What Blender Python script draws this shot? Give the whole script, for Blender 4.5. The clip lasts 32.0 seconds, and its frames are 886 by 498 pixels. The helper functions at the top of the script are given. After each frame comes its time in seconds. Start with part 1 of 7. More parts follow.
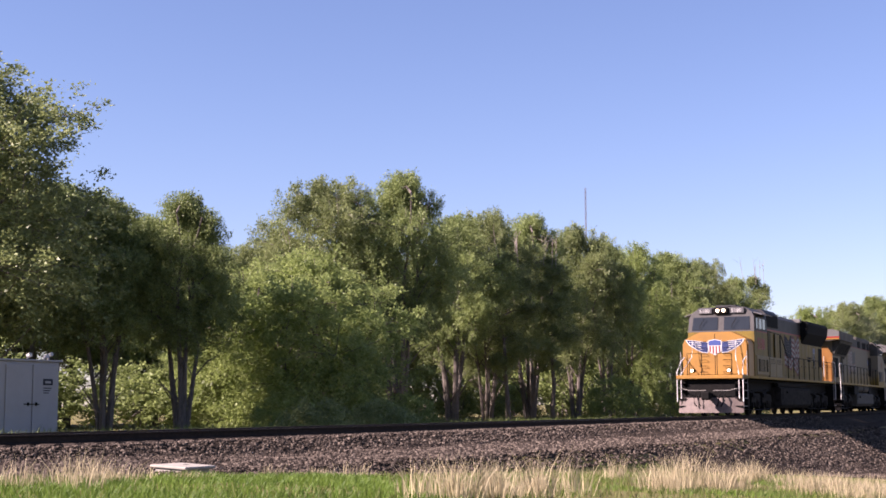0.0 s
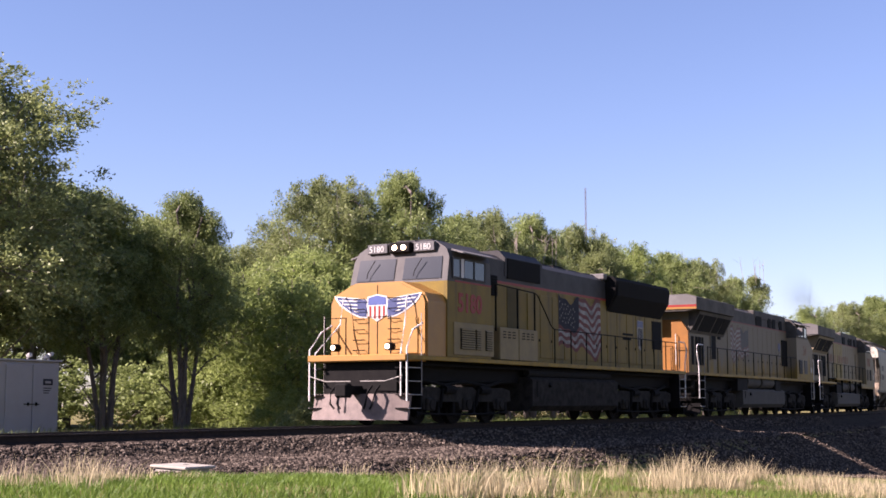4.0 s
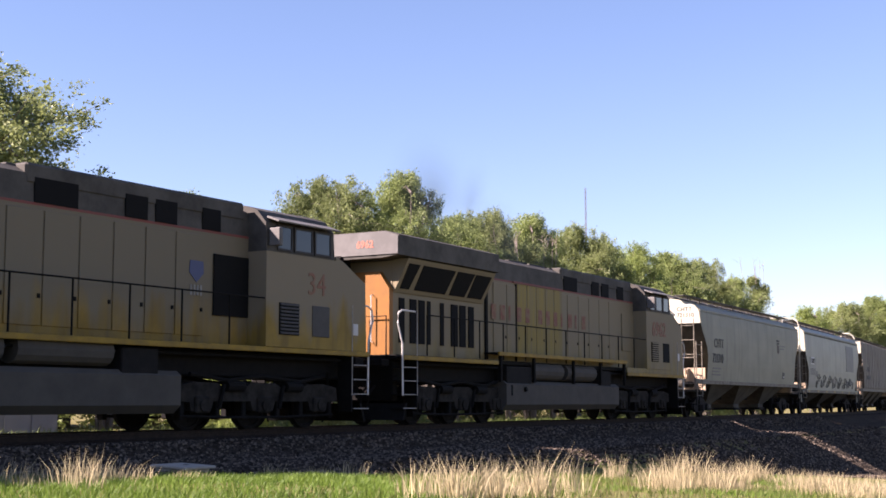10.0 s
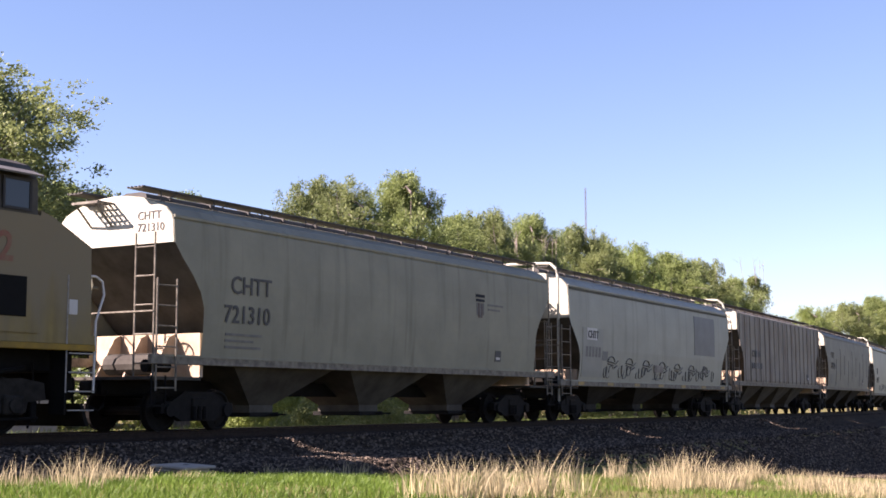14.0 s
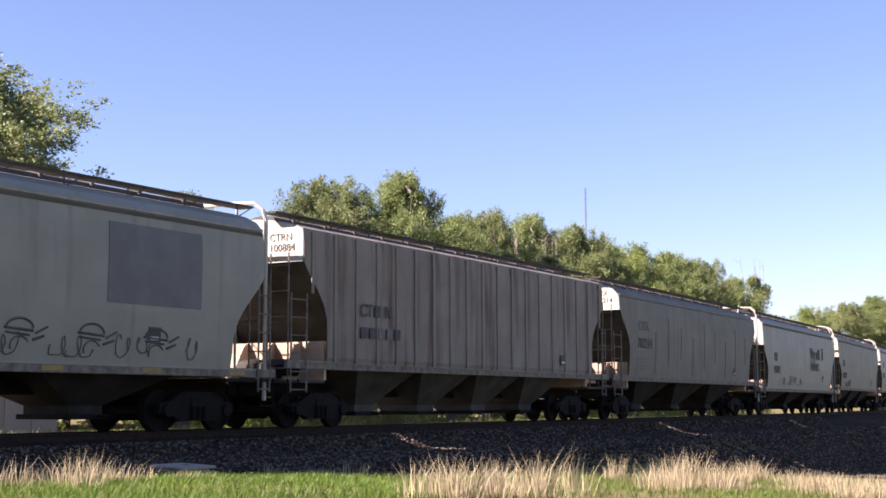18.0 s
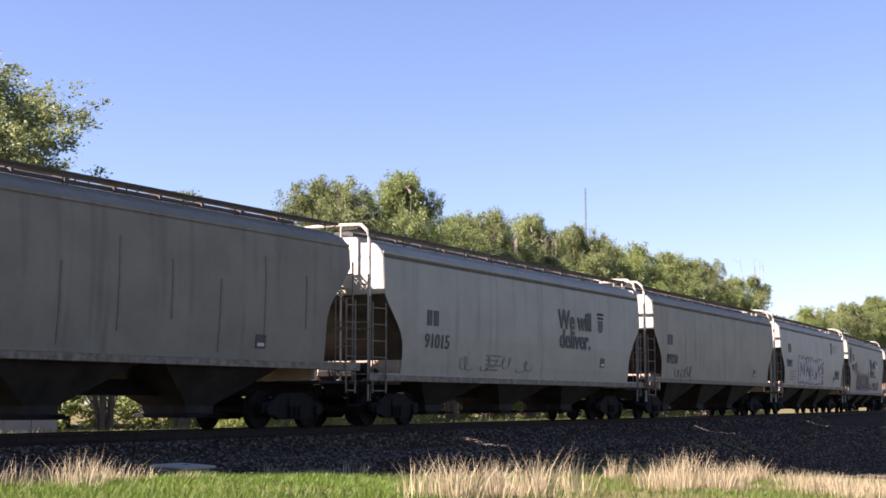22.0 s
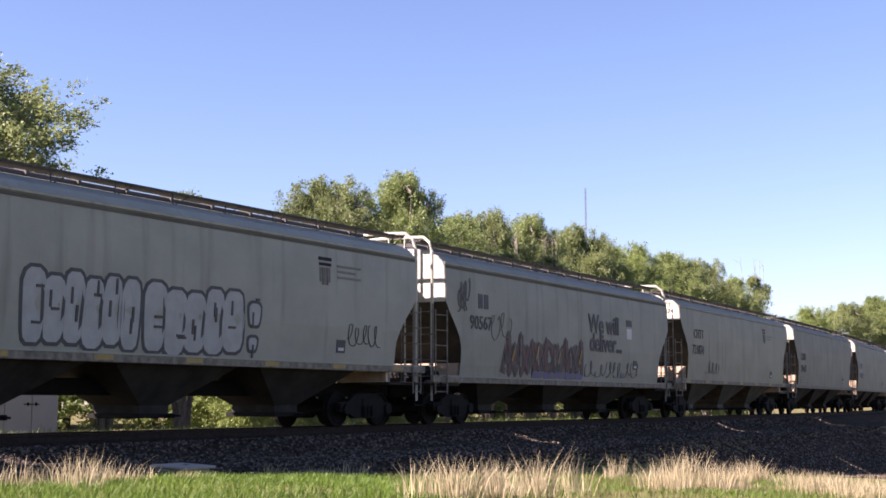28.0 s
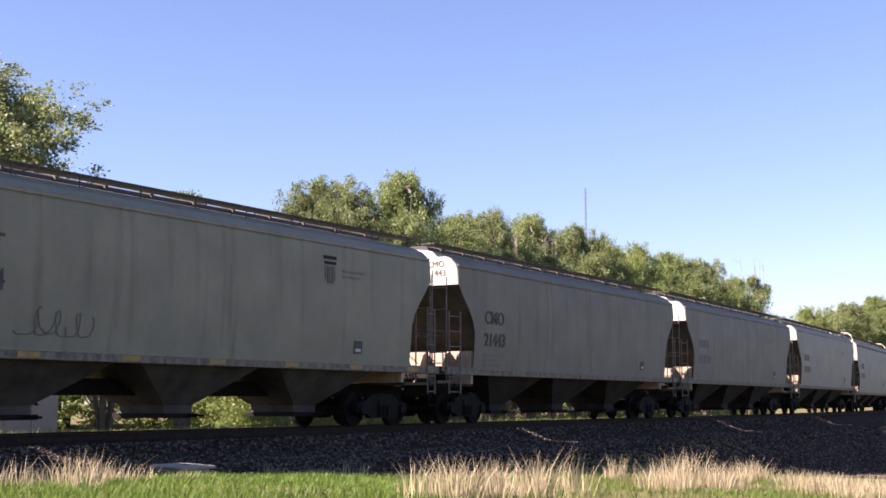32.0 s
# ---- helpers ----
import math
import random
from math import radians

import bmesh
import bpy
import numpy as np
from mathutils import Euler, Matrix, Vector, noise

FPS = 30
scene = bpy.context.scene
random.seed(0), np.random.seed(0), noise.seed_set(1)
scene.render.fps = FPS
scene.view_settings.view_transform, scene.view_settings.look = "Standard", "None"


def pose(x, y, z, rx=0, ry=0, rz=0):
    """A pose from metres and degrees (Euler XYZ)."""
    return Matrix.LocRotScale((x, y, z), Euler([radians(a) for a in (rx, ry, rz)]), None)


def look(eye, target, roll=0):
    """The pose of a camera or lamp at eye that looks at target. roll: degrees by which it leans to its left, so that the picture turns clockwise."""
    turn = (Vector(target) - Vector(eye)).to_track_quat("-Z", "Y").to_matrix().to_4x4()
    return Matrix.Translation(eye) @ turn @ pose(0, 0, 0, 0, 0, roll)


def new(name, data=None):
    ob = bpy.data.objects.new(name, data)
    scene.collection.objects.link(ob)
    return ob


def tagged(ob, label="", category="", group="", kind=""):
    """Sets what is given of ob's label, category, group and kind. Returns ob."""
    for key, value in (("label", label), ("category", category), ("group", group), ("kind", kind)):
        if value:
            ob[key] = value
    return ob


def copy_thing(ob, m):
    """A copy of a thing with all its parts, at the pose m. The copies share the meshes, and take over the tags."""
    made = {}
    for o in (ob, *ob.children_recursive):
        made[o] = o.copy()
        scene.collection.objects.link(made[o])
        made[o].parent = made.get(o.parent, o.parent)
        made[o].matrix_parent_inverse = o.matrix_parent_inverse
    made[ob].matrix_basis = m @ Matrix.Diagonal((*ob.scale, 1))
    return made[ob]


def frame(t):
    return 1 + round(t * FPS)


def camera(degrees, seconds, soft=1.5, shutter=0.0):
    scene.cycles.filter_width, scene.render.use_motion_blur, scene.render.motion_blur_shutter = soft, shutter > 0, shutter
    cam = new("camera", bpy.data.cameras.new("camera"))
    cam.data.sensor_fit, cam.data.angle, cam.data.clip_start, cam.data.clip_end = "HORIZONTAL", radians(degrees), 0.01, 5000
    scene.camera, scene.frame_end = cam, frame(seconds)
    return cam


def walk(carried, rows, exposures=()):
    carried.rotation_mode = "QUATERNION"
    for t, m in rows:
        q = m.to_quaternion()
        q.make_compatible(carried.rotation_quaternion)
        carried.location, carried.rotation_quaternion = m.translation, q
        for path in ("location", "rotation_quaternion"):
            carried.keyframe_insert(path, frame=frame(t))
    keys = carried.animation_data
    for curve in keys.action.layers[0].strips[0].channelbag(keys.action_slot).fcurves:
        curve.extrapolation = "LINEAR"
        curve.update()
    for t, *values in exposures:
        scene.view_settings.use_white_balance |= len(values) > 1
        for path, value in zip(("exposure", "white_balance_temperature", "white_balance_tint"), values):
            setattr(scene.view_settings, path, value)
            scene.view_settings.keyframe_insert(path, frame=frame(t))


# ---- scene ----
# ---- camera and its place ----
cam = camera(36.23, 32.0, soft=1.65)
EYE = Vector((0.0, -20.118, 0.515))
WAY = Vector((0.835309, 0.537749, 0.114393))
VIEW = look(EYE, EYE + WAY, -0.145)
walk(cam, [(0.0, VIEW), (32.0, VIEW)], exposures=[(0.0, 1.76, 6500, 39), (3.5, 1.81, 6500, 39), (6.0, 1.96, 6650, 35), (12.0, 2.11, 6700, 34), (15.0, 2.07, 6650, 34), (17.5, 2.02, 6500, 36), (32.0, 2.03, 6500, 36)])

# ---- daylight ----
SUN_UP, SUN_ASIDE = radians(34.5), radians(43)
SUN_TOWARDS = Vector((-math.cos(SUN_ASIDE) * math.cos(SUN_UP), math.sin(SUN_ASIDE) * math.cos(SUN_UP), math.sin(SUN_UP)))
sky_world = bpy.data.worlds.new("sky")
scene.world = sky_world
sky_world.use_nodes = True
sky_nodes = sky_world.node_tree.nodes
sky_tex = sky_nodes.new("ShaderNodeTexSky")
sky_tex.sky_type = "NISHITA"
sky_tex.sun_disc = False
sky_tex.sun_elevation = math.asin(SUN_TOWARDS.z)
sky_tex.sun_rotation = math.atan2(SUN_TOWARDS.x, SUN_TOWARDS.y)
sky_tex.air_density = 1.0
sky_tex.dust_density = 0.25
sky_tex.ozone_density = 4.0
sky_world.node_tree.links.new(sky_tex.outputs[0], sky_nodes["Background"].inputs[0])
sky_nodes["Background"].inputs[1].default_value = 0.05
sun_data = bpy.data.lights.new("sun", "SUN")
sun_data.energy = 5.0
sun_data.angle = radians(0.55)
sun_data.color = (1.0, 0.93, 0.82)
sun = new("sun", sun_data)
sun.matrix_world = look(SUN_TOWARDS * 60, (0, 0, 0))

# ---- materials ----
def material(name, colour, rough=0.7, metal=0.0, dark=None, scale=4.0, mix=0.5, bump=0.0, bump_scale=40.0, streak=None,
             var=0.0, spec=0.5, stretch=(1, 1, 1), sharp=0.25):
    """A painted or natural surface: base colour, patches of a second colour, fine grain, relief."""
    m = bpy.data.materials.new(name)
    m.use_nodes = True
    nt = m.node_tree
    b = nt.nodes["Principled BSDF"]
    b.inputs["Roughness"].default_value = rough
    b.inputs["Metallic"].default_value = metal
    b.inputs["Specular IOR Level"].default_value = spec
    co = nt.nodes.new("ShaderNodeTexCoord")
    mp = nt.nodes.new("ShaderNodeMapping")
    mp.inputs["Scale"].default_value = stretch
    nt.links.new(co.outputs["Object"], mp.inputs[0])
    dark = dark or tuple(c * 0.6 for c in colour)
    n1 = nt.nodes.new("ShaderNodeTexNoise")
    n1.inputs["Scale"].default_value = scale
    n1.inputs["Detail"].default_value = 8
    n1.inputs["Roughness"].default_value = 0.65
    nt.links.new(mp.outputs[0], n1.inputs["Vector"])
    r1 = nt.nodes.new("ShaderNodeValToRGB")
    r1.color_ramp.elements[0].position = 0.5 - sharp / 2
    r1.color_ramp.elements[1].position = 0.5 + sharp / 2
    r1.color_ramp.elements[0].color = (*dark, 1)
    r1.color_ramp.elements[1].color = (*colour, 1)
    nt.links.new(n1.outputs["Fac"], r1.inputs[0])
    base = nt.nodes.new("ShaderNodeMix")
    base.data_type = "RGBA"
    base.inputs["Factor"].default_value = mix
    base.inputs["A"].default_value = (*colour, 1)
    nt.links.new(r1.outputs[0], base.inputs["B"])
    out = base.outputs["Result"]
    if streak:
        sm = nt.nodes.new("ShaderNodeMapping")
        sm.inputs["Scale"].default_value = (2.2, 2.2, 0.16)
        nt.links.new(co.outputs["Object"], sm.inputs[0])
        sn = nt.nodes.new("ShaderNodeTexNoise")
        sn.inputs["Scale"].default_value = 1.6
        sn.inputs["Detail"].default_value = 6
        nt.links.new(sm.outputs[0], sn.inputs["Vector"])
        sr = nt.nodes.new("ShaderNodeValToRGB")
        sr.color_ramp.elements[0].position = streak[3]
        sr.color_ramp.elements[1].position = streak[3] + 0.22
        nt.links.new(sn.outputs["Fac"], sr.inputs[0])
        sx = nt.nodes.new("ShaderNodeMix")
        sx.data_type = "RGBA"
        sx.inputs["B"].default_value = (*streak[:3], 1)
        fm = nt.nodes.new("ShaderNodeMath")
        fm.operation = "MULTIPLY"
        fm.inputs[1].default_value = streak[4]
        nt.links.new(sr.outputs[0], fm.inputs[0])
        nt.links.new(fm.outputs[0], sx.inputs["Factor"])
        nt.links.new(out, sx.inputs["A"])
        out = sx.outputs["Result"]
    if var:
        oi = nt.nodes.new("ShaderNodeObjectInfo")
        hv = nt.nodes.new("ShaderNodeHueSaturation")
        ma = nt.nodes.new("ShaderNodeMapRange")
        ma.inputs["To Min"].default_value = 1 - var
        ma.inputs["To Max"].default_value = 1 + var
        nt.links.new(oi.outputs["Random"], ma.inputs[0])
        nt.links.new(ma.outputs[0], hv.inputs["Value"])
        nt.links.new(out, hv.inputs["Color"])
        out = hv.outputs[0]
    nt.links.new(out, b.inputs["Base Color"])
    if bump:
        n2 = nt.nodes.new("ShaderNodeTexNoise")
        n2.inputs["Scale"].default_value = bump_scale
        n2.inputs["Detail"].default_value = 6
        nt.links.new(mp.outputs[0], n2.inputs["Vector"])
        bp = nt.nodes.new("ShaderNodeBump")
        bp.inputs["Strength"].default_value = bump
        bp.inputs["Distance"].default_value = 0.02
        nt.links.new(n2.outputs["Fac"], bp.inputs["Height"])
        nt.links.new(bp.outputs[0], b.inputs["Normal"])
    return m


def leafy(name, light, dark, gloss=0.45, through_light=0.35, scale=0.35):
    """Leaves or blades: colour by island and by place, light shining through."""
    m = bpy.data.materials.new(name)
    m.use_nodes = True
    nt = m.node_tree
    b = nt.nodes["Principled BSDF"]
    b.inputs["Roughness"].default_value = gloss
    b.inputs["Specular IOR Level"].default_value = 0.2
    geo = nt.nodes.new("ShaderNodeNewGeometry")
    no = nt.nodes.new("ShaderNodeTexNoise")
    no.inputs["Scale"].default_value = scale
    no.inputs["Detail"].default_value = 3
    nt.links.new(geo.outputs["Position"], no.inputs["Vector"])
    ad = nt.nodes.new("ShaderNodeMath")
    ad.operation = "MULTIPLY_ADD"
    ad.inputs[1].default_value = 0.55
    nt.links.new(geo.outputs["Random Per Island"], ad.inputs[0])
    sb = nt.nodes.new("ShaderNodeMath")
    sb.operation = "MULTIPLY_ADD"
    sb.inputs[1].default_value = 1.6
    sb.inputs[2].default_value = -0.55
    nt.links.new(no.outputs["Fac"], sb.inputs[0])
    nt.links.new(sb.outputs[0], ad.inputs[2])
    rp = nt.nodes.new("ShaderNodeValToRGB")
    rp.color_ramp.elements[0].color = (*dark, 1)
    rp.color_ramp.elements[1].color = (*light, 1)
    nt.links.new(ad.outputs[0], rp.inputs[0])
    nt.links.new(rp.outputs[0], b.inputs["Base Color"])
    tr = nt.nodes.new("ShaderNodeBsdfTranslucent")
    nt.links.new(rp.outputs[0], tr.inputs["Color"])
    mx = nt.nodes.new("ShaderNodeMixShader")
    mx.inputs[0].default_value = through_light
    nt.links.new(b.outputs[0], mx.inputs[1])
    nt.links.new(tr.outputs[0], mx.inputs[2])
    nt.links.new(mx.outputs[0], nt.nodes["Material Output"].inputs[0])
    return m


def glowing(name, colour, strength):
    m = bpy.data.materials.new(name)
    m.use_nodes = True
    b = m.node_tree.nodes["Principled BSDF"]
    b.inputs["Base Color"].default_value = (*colour, 1)
    b.inputs["Emission Color"].default_value = (*colour, 1)
    b.inputs["Emission Strength"].default_value = strength
    return m


GREY_CAR = material("grey hopper paint", (0.225, 0.226, 0.180), 0.6, dark=(0.176, 0.178, 0.142), scale=0.7, mix=0.8, streak=(0.085, 0.078, 0.056, 0.56, 0.5), bump=0.05, bump_scale=9, spec=0.3)
CREAM_CAR = material("cream grey hopper paint", (0.215, 0.210, 0.152), 0.6, dark=(0.165, 0.162, 0.118), scale=0.7, mix=0.8, streak=(0.085, 0.077, 0.052, 0.55, 0.5), bump=0.05, bump_scale=9, spec=0.3)
PALE_CAR = material("pale grey hopper paint", (0.255, 0.260, 0.210), 0.55, dark=(0.205, 0.210, 0.170), scale=0.7, mix=0.8, streak=(0.105, 0.102, 0.080, 0.56, 0.5), bump=0.05, bump_scale=9, spec=0.3)
TAN_CAR = material("tan grey hopper paint", (0.176, 0.170, 0.132), 0.65, dark=(0.130, 0.125, 0.096), scale=0.7, mix=0.8, streak=(0.082, 0.068, 0.047, 0.54, 0.5), bump=0.05, bump_scale=9, spec=0.3)
RUSTY_CAR = material("rust-streaked grey paint", (0.225, 0.203, 0.165), 0.7, dark=(0.165, 0.143, 0.112), scale=0.8, mix=0.8, streak=(0.080, 0.047, 0.030, 0.50, 0.8), bump=0.15, bump_scale=12, spec=0.3)
ROOF_GREY = material("weathered roof sheet", (0.075, 0.071, 0.064), 0.75, dark=(0.040, 0.038, 0.035), scale=1.6, mix=0.8, bump=0.1, spec=0.3)
# Grimy steels sunk to near black; darkness beneath the train is in their colour.
STEEL_DARK = material("grimy black steel deepened for shade", (0.005, 0.0047, 0.0045), 0.85, dark=(0.010, 0.009, 0.008), scale=5, mix=0.6, bump=0.2, spec=0.12)
TRUCK_GREY = material("dusty cast steel deepened for shade", (0.011, 0.010, 0.009), 0.9, dark=(0.005, 0.0047, 0.0043), scale=6, mix=0.7, bump=0.25, spec=0.2)
WHEEL_STEEL = material("grimy wheel steel deepened for shade", (0.010, 0.009, 0.008), 0.85, dark=(0.006, 0.0055, 0.005), scale=9, mix=0.7, spec=0.12)
RAIL_SIDE = material("rusted rail steel", (0.036, 0.026, 0.020), 0.85, 0.0, dark=(0.018, 0.014, 0.012), scale=12, mix=0.7, bump=0.2, spec=0.08)
RAIL_TOP = material("polished rail head", (0.45, 0.44, 0.43), 0.25, 0.9, scale=12, mix=0.3)
SLEEPER = material("creosoted timber", (0.040, 0.031, 0.024), 0.9, dark=(0.018, 0.014, 0.012), scale=7, mix=0.8, bump=0.4, var=0.3, stretch=(6, 1, 6), spec=0.08)
EDGE_YELLOW = material("worn bright yellow walkway edge", (0.27, 0.165, 0.022), 0.6, dark=(0.16, 0.105, 0.03), scale=2.2, mix=0.8, spec=0.15)
YELLOW = material("armour yellow paint", (0.168, 0.112, 0.019), 0.6, dark=(0.118, 0.084, 0.022), scale=1.4, mix=0.7, streak=(0.055, 0.042, 0.022, 0.50, 0.65), bump=0.03, spec=0.15)
LOCKER_DARK = material("dark olive panel paint", (0.075, 0.056, 0.016), 0.7, dark=(0.05, 0.04, 0.015), scale=2, mix=0.7, spec=0.15)
LOCKER = material("cream dusty paint", (0.20, 0.152, 0.072), 0.6, dark=(0.145, 0.115, 0.064), scale=2.5, mix=0.7, bump=0.03, spec=0.15)
# Brighter copy of the body yellow: the sun on the front is in it.
ORANGE_LIT = material("orange yellow paint in sunlit tone", (0.27, 0.127, 0.0105), 0.55, dark=(0.20, 0.094, 0.012), scale=1.8, mix=0.6, bump=0.04)
DUSTY_ORANGE = material("dusty orange end paint", (0.25, 0.105, 0.020), 0.6, dark=(0.17, 0.078, 0.022), scale=1.6, mix=0.7, streak=(0.09, 0.05, 0.02, 0.54, 0.5), bump=0.04, spec=0.2)
LOCO_GREY = material("harbour grey paint", (0.040, 0.039, 0.038), 0.6, dark=(0.022, 0.021, 0.021), scale=1.8, mix=0.7, bump=0.05, spec=0.15)
LOCO_GREY_LIGHT = material("light grey paint", (0.135, 0.130, 0.122), 0.6, dark=(0.088, 0.084, 0.080), scale=1.8, mix=0.7, bump=0.05, spec=0.15)
RED = material("red paint", (0.23, 0.026, 0.020), 0.5, dark=(0.17, 0.028, 0.022), scale=3, mix=0.5, spec=0.15)
WHITE = material("white paint", (0.459, 0.453, 0.434), 0.5, dark=(0.360, 0.347, 0.322), scale=3, mix=0.5, spec=0.15)
BLUE = material("blue paint", (0.03, 0.055, 0.20), 0.5, scale=3, mix=0.4)
NAVY = material("faded navy paint", (0.016, 0.017, 0.024), 0.7, dark=(0.028, 0.028, 0.032), scale=3, mix=0.6, spec=0.1)
# Far darker than the car sides: the shade beneath the car is in it.
CHUTE = material("chute paint darkened for shade", (0.030, 0.028, 0.024), 0.85, dark=(0.013, 0.012, 0.010), scale=1.5, mix=0.9, bump=0.1, spec=0.2)
BLACK = material("black lettering", (0.05, 0.05, 0.05), 0.6, scale=6, mix=0.3)
GRILLE = material("radiator grille black", (0.007, 0.007, 0.007), 0.9, scale=8, mix=0.4, spec=0.15)
GLASS = material("cab window glass", (0.02, 0.025, 0.03), 0.10, 0.0, scale=2, mix=0.2, spec=0.35)
SILVER = material("dull aluminium cabinet", (0.255, 0.252, 0.245), 0.6, 0.0, dark=(0.215, 0.212, 0.205), scale=1.5, mix=0.5, bump=0.02)
CONCRETE = material("pale concrete", (0.310, 0.285, 0.230), 0.85, dark=(0.225, 0.205, 0.165), scale=6, mix=0.6, bump=0.25)
BARK = material("grey-brown bark", (0.15, 0.125, 0.10), 0.9, dark=(0.06, 0.05, 0.042), scale=5, mix=0.8, bump=0.6, bump_scale=14, stretch=(3, 3, 0.6))
DEADWOOD = material("bare grey twigs", (0.30, 0.25, 0.21), 0.9, scale=6, mix=0.6)
# Car-end cream made lighter than the sides; sunlight is put into the colour.
END_LIT = material("cream end paint in sunlit tone", (0.44, 0.425, 0.345), 0.65, dark=(0.35, 0.335, 0.26), scale=1.4, mix=0.7, streak=(0.15, 0.12, 0.08, 0.56, 0.4), bump=0.04, spec=0.25)
# Bulkhead tone brightened to carry the warm sun on the car's lower end.
BULKHEAD_LIT = material("rust-tinted bulkhead paint in sunlit tone", (0.46, 0.36, 0.255), 0.7, dark=(0.33, 0.24, 0.16), scale=1.6, mix=0.8, streak=(0.14, 0.09, 0.055, 0.55, 0.5), bump=0.04, spec=0.2)
# Slope sheets get a dark tone: shade under the end overhang, as colour.
SLOPE_SHADE = material("slope sheet paint darkened for shade", (0.105, 0.096, 0.082), 0.85, dark=(0.060, 0.053, 0.045), scale=1.3, mix=0.9, bump=0.06, spec=0.08)
# Dark strip colour for the shade below the rounded eave.
EAVE_SHADE = material("painted shade under the eave", (0.10, 0.10, 0.082), 0.8, dark=(0.065, 0.064, 0.052), scale=2.5, mix=0.8, stretch=(0.3, 1, 1), spec=0.1)
LADDER = material("dirty cream-grey ladder paint", (0.20, 0.182, 0.142), 0.75, dark=(0.075, 0.065, 0.053), scale=6, mix=0.8, spec=0.25)
LEAF_A = leafy("bright elm leaves", (0.33, 0.40, 0.13), (0.13, 0.175, 0.05), through_light=0.5)
LEAF_B = leafy("deep green leaves", (0.29, 0.35, 0.12), (0.10, 0.135, 0.045), through_light=0.36)
LEAF_C = leafy("olive leaves", (0.265, 0.31, 0.115), (0.10, 0.125, 0.046), through_light=0.36)
GRASS_GREEN = leafy("fresh lawn grass", (0.13, 0.205, 0.03), (0.055, 0.105, 0.014), 0.5, 0.35, 0.9)
GRASS_DRY = leafy("dry straw grass", (0.50, 0.43, 0.255), (0.21, 0.172, 0.10), 0.6, 0.3, 1.2)

# ---- mesh tools ----
def part(name, bm, mat, parent, label="", smooth=False):
    """Links a bmesh as one mesh object under a thing or under a part."""
    me = bpy.data.meshes.new(name)
    bm.to_mesh(me)
    bm.free()
    me.materials.append(mat)
    if smooth:
        me.shade_smooth()
    ob = new(name, me)
    ob.parent = parent
    if label:
        ob["label"] = label
    return ob


def again(src, name, parent, m, label=""):
    """One more object on the mesh of src."""
    ob = new(name, src.data)
    ob.parent = parent
    ob.matrix_basis = m
    if label:
        ob["label"] = label
    return ob


def box(bm, x0, x1, y0, y1, z0, z1, bevel=0.0):
    v = [bm.verts.new((x, y, z)) for x in (x0, x1) for y in (y0, y1) for z in (z0, z1)]
    faces = [bm.faces.new([v[i] for i in f]) for f in ((0, 1, 3, 2), (4, 6, 7, 5), (0, 4, 5, 1), (2, 3, 7, 6), (0, 2, 6, 4), (1, 5, 7, 3))]
    if bevel:
        edges = list({e for f in faces for e in f.edges})
        bmesh.ops.bevel(bm, geom=edges, offset=bevel, segments=1, affect="EDGES")
    return bm


def extrude_x(bm, pts, x0, x1):
    """A profile of (y, z) points drawn out along x, with end faces."""
    a = [bm.verts.new((x0, y, z)) for y, z in pts]
    b = [bm.verts.new((x1, y, z)) for y, z in pts]
    n = len(pts)
    for i in range(n):
        bm.faces.new((a[i], a[(i + 1) % n], b[(i + 1) % n], b[i]))
    bm.faces.new(a[::-1])
    bm.faces.new(b)
    return bm


def extrude_y(bm, pts, y0, y1):
    """A profile of (x, z) points drawn out along y, with end faces."""
    a = [bm.verts.new((x, y0, z)) for x, z in pts]
    b = [bm.verts.new((x, y1, z)) for x, z in pts]
    n = len(pts)
    for i in range(n):
        bm.faces.new((a[i], b[i], b[(i + 1) % n], a[(i + 1) % n]))
    bm.faces.new(a)
    bm.faces.new(b[::-1])
    return bm


def tube(bm, pts, r, n=6, r1=None):
    """A round bar through points; r1: the radius at its end."""
    pts = [Vector(p) for p in pts]
    rings = []
    for i, p in enumerate(pts):
        d = (pts[min(i + 1, len(pts) - 1)] - pts[max(i - 1, 0)]).normalized()
        u = d.cross(Vector((0, 0, 1)) if abs(d.z) < 0.9 else Vector((1, 0, 0))).normalized()
        w = d.cross(u)
        k = i / max(1, len(pts) - 1)
        rad = r if r1 is None else r + (r1 - r) * k
        rings.append([bm.verts.new(p + (u * math.cos(2 * math.pi * j / n) + w * math.sin(2 * math.pi * j / n)) * rad) for j in range(n)])
    for a, b in zip(rings, rings[1:]):
        for j in range(n):
            bm.faces.new((a[j], a[(j + 1) % n], b[(j + 1) % n], b[j]))
    bm.faces.new(rings[0][::-1])
    bm.faces.new(rings[-1])
    return bm


def B():
    return bmesh.new()


def fix(bm):
    bmesh.ops.recalc_face_normals(bm, faces=bm.faces[:])
    return bm


def thing(name, label, category, group="", kind=""):
    return tagged(new(name), label, category, group, kind)


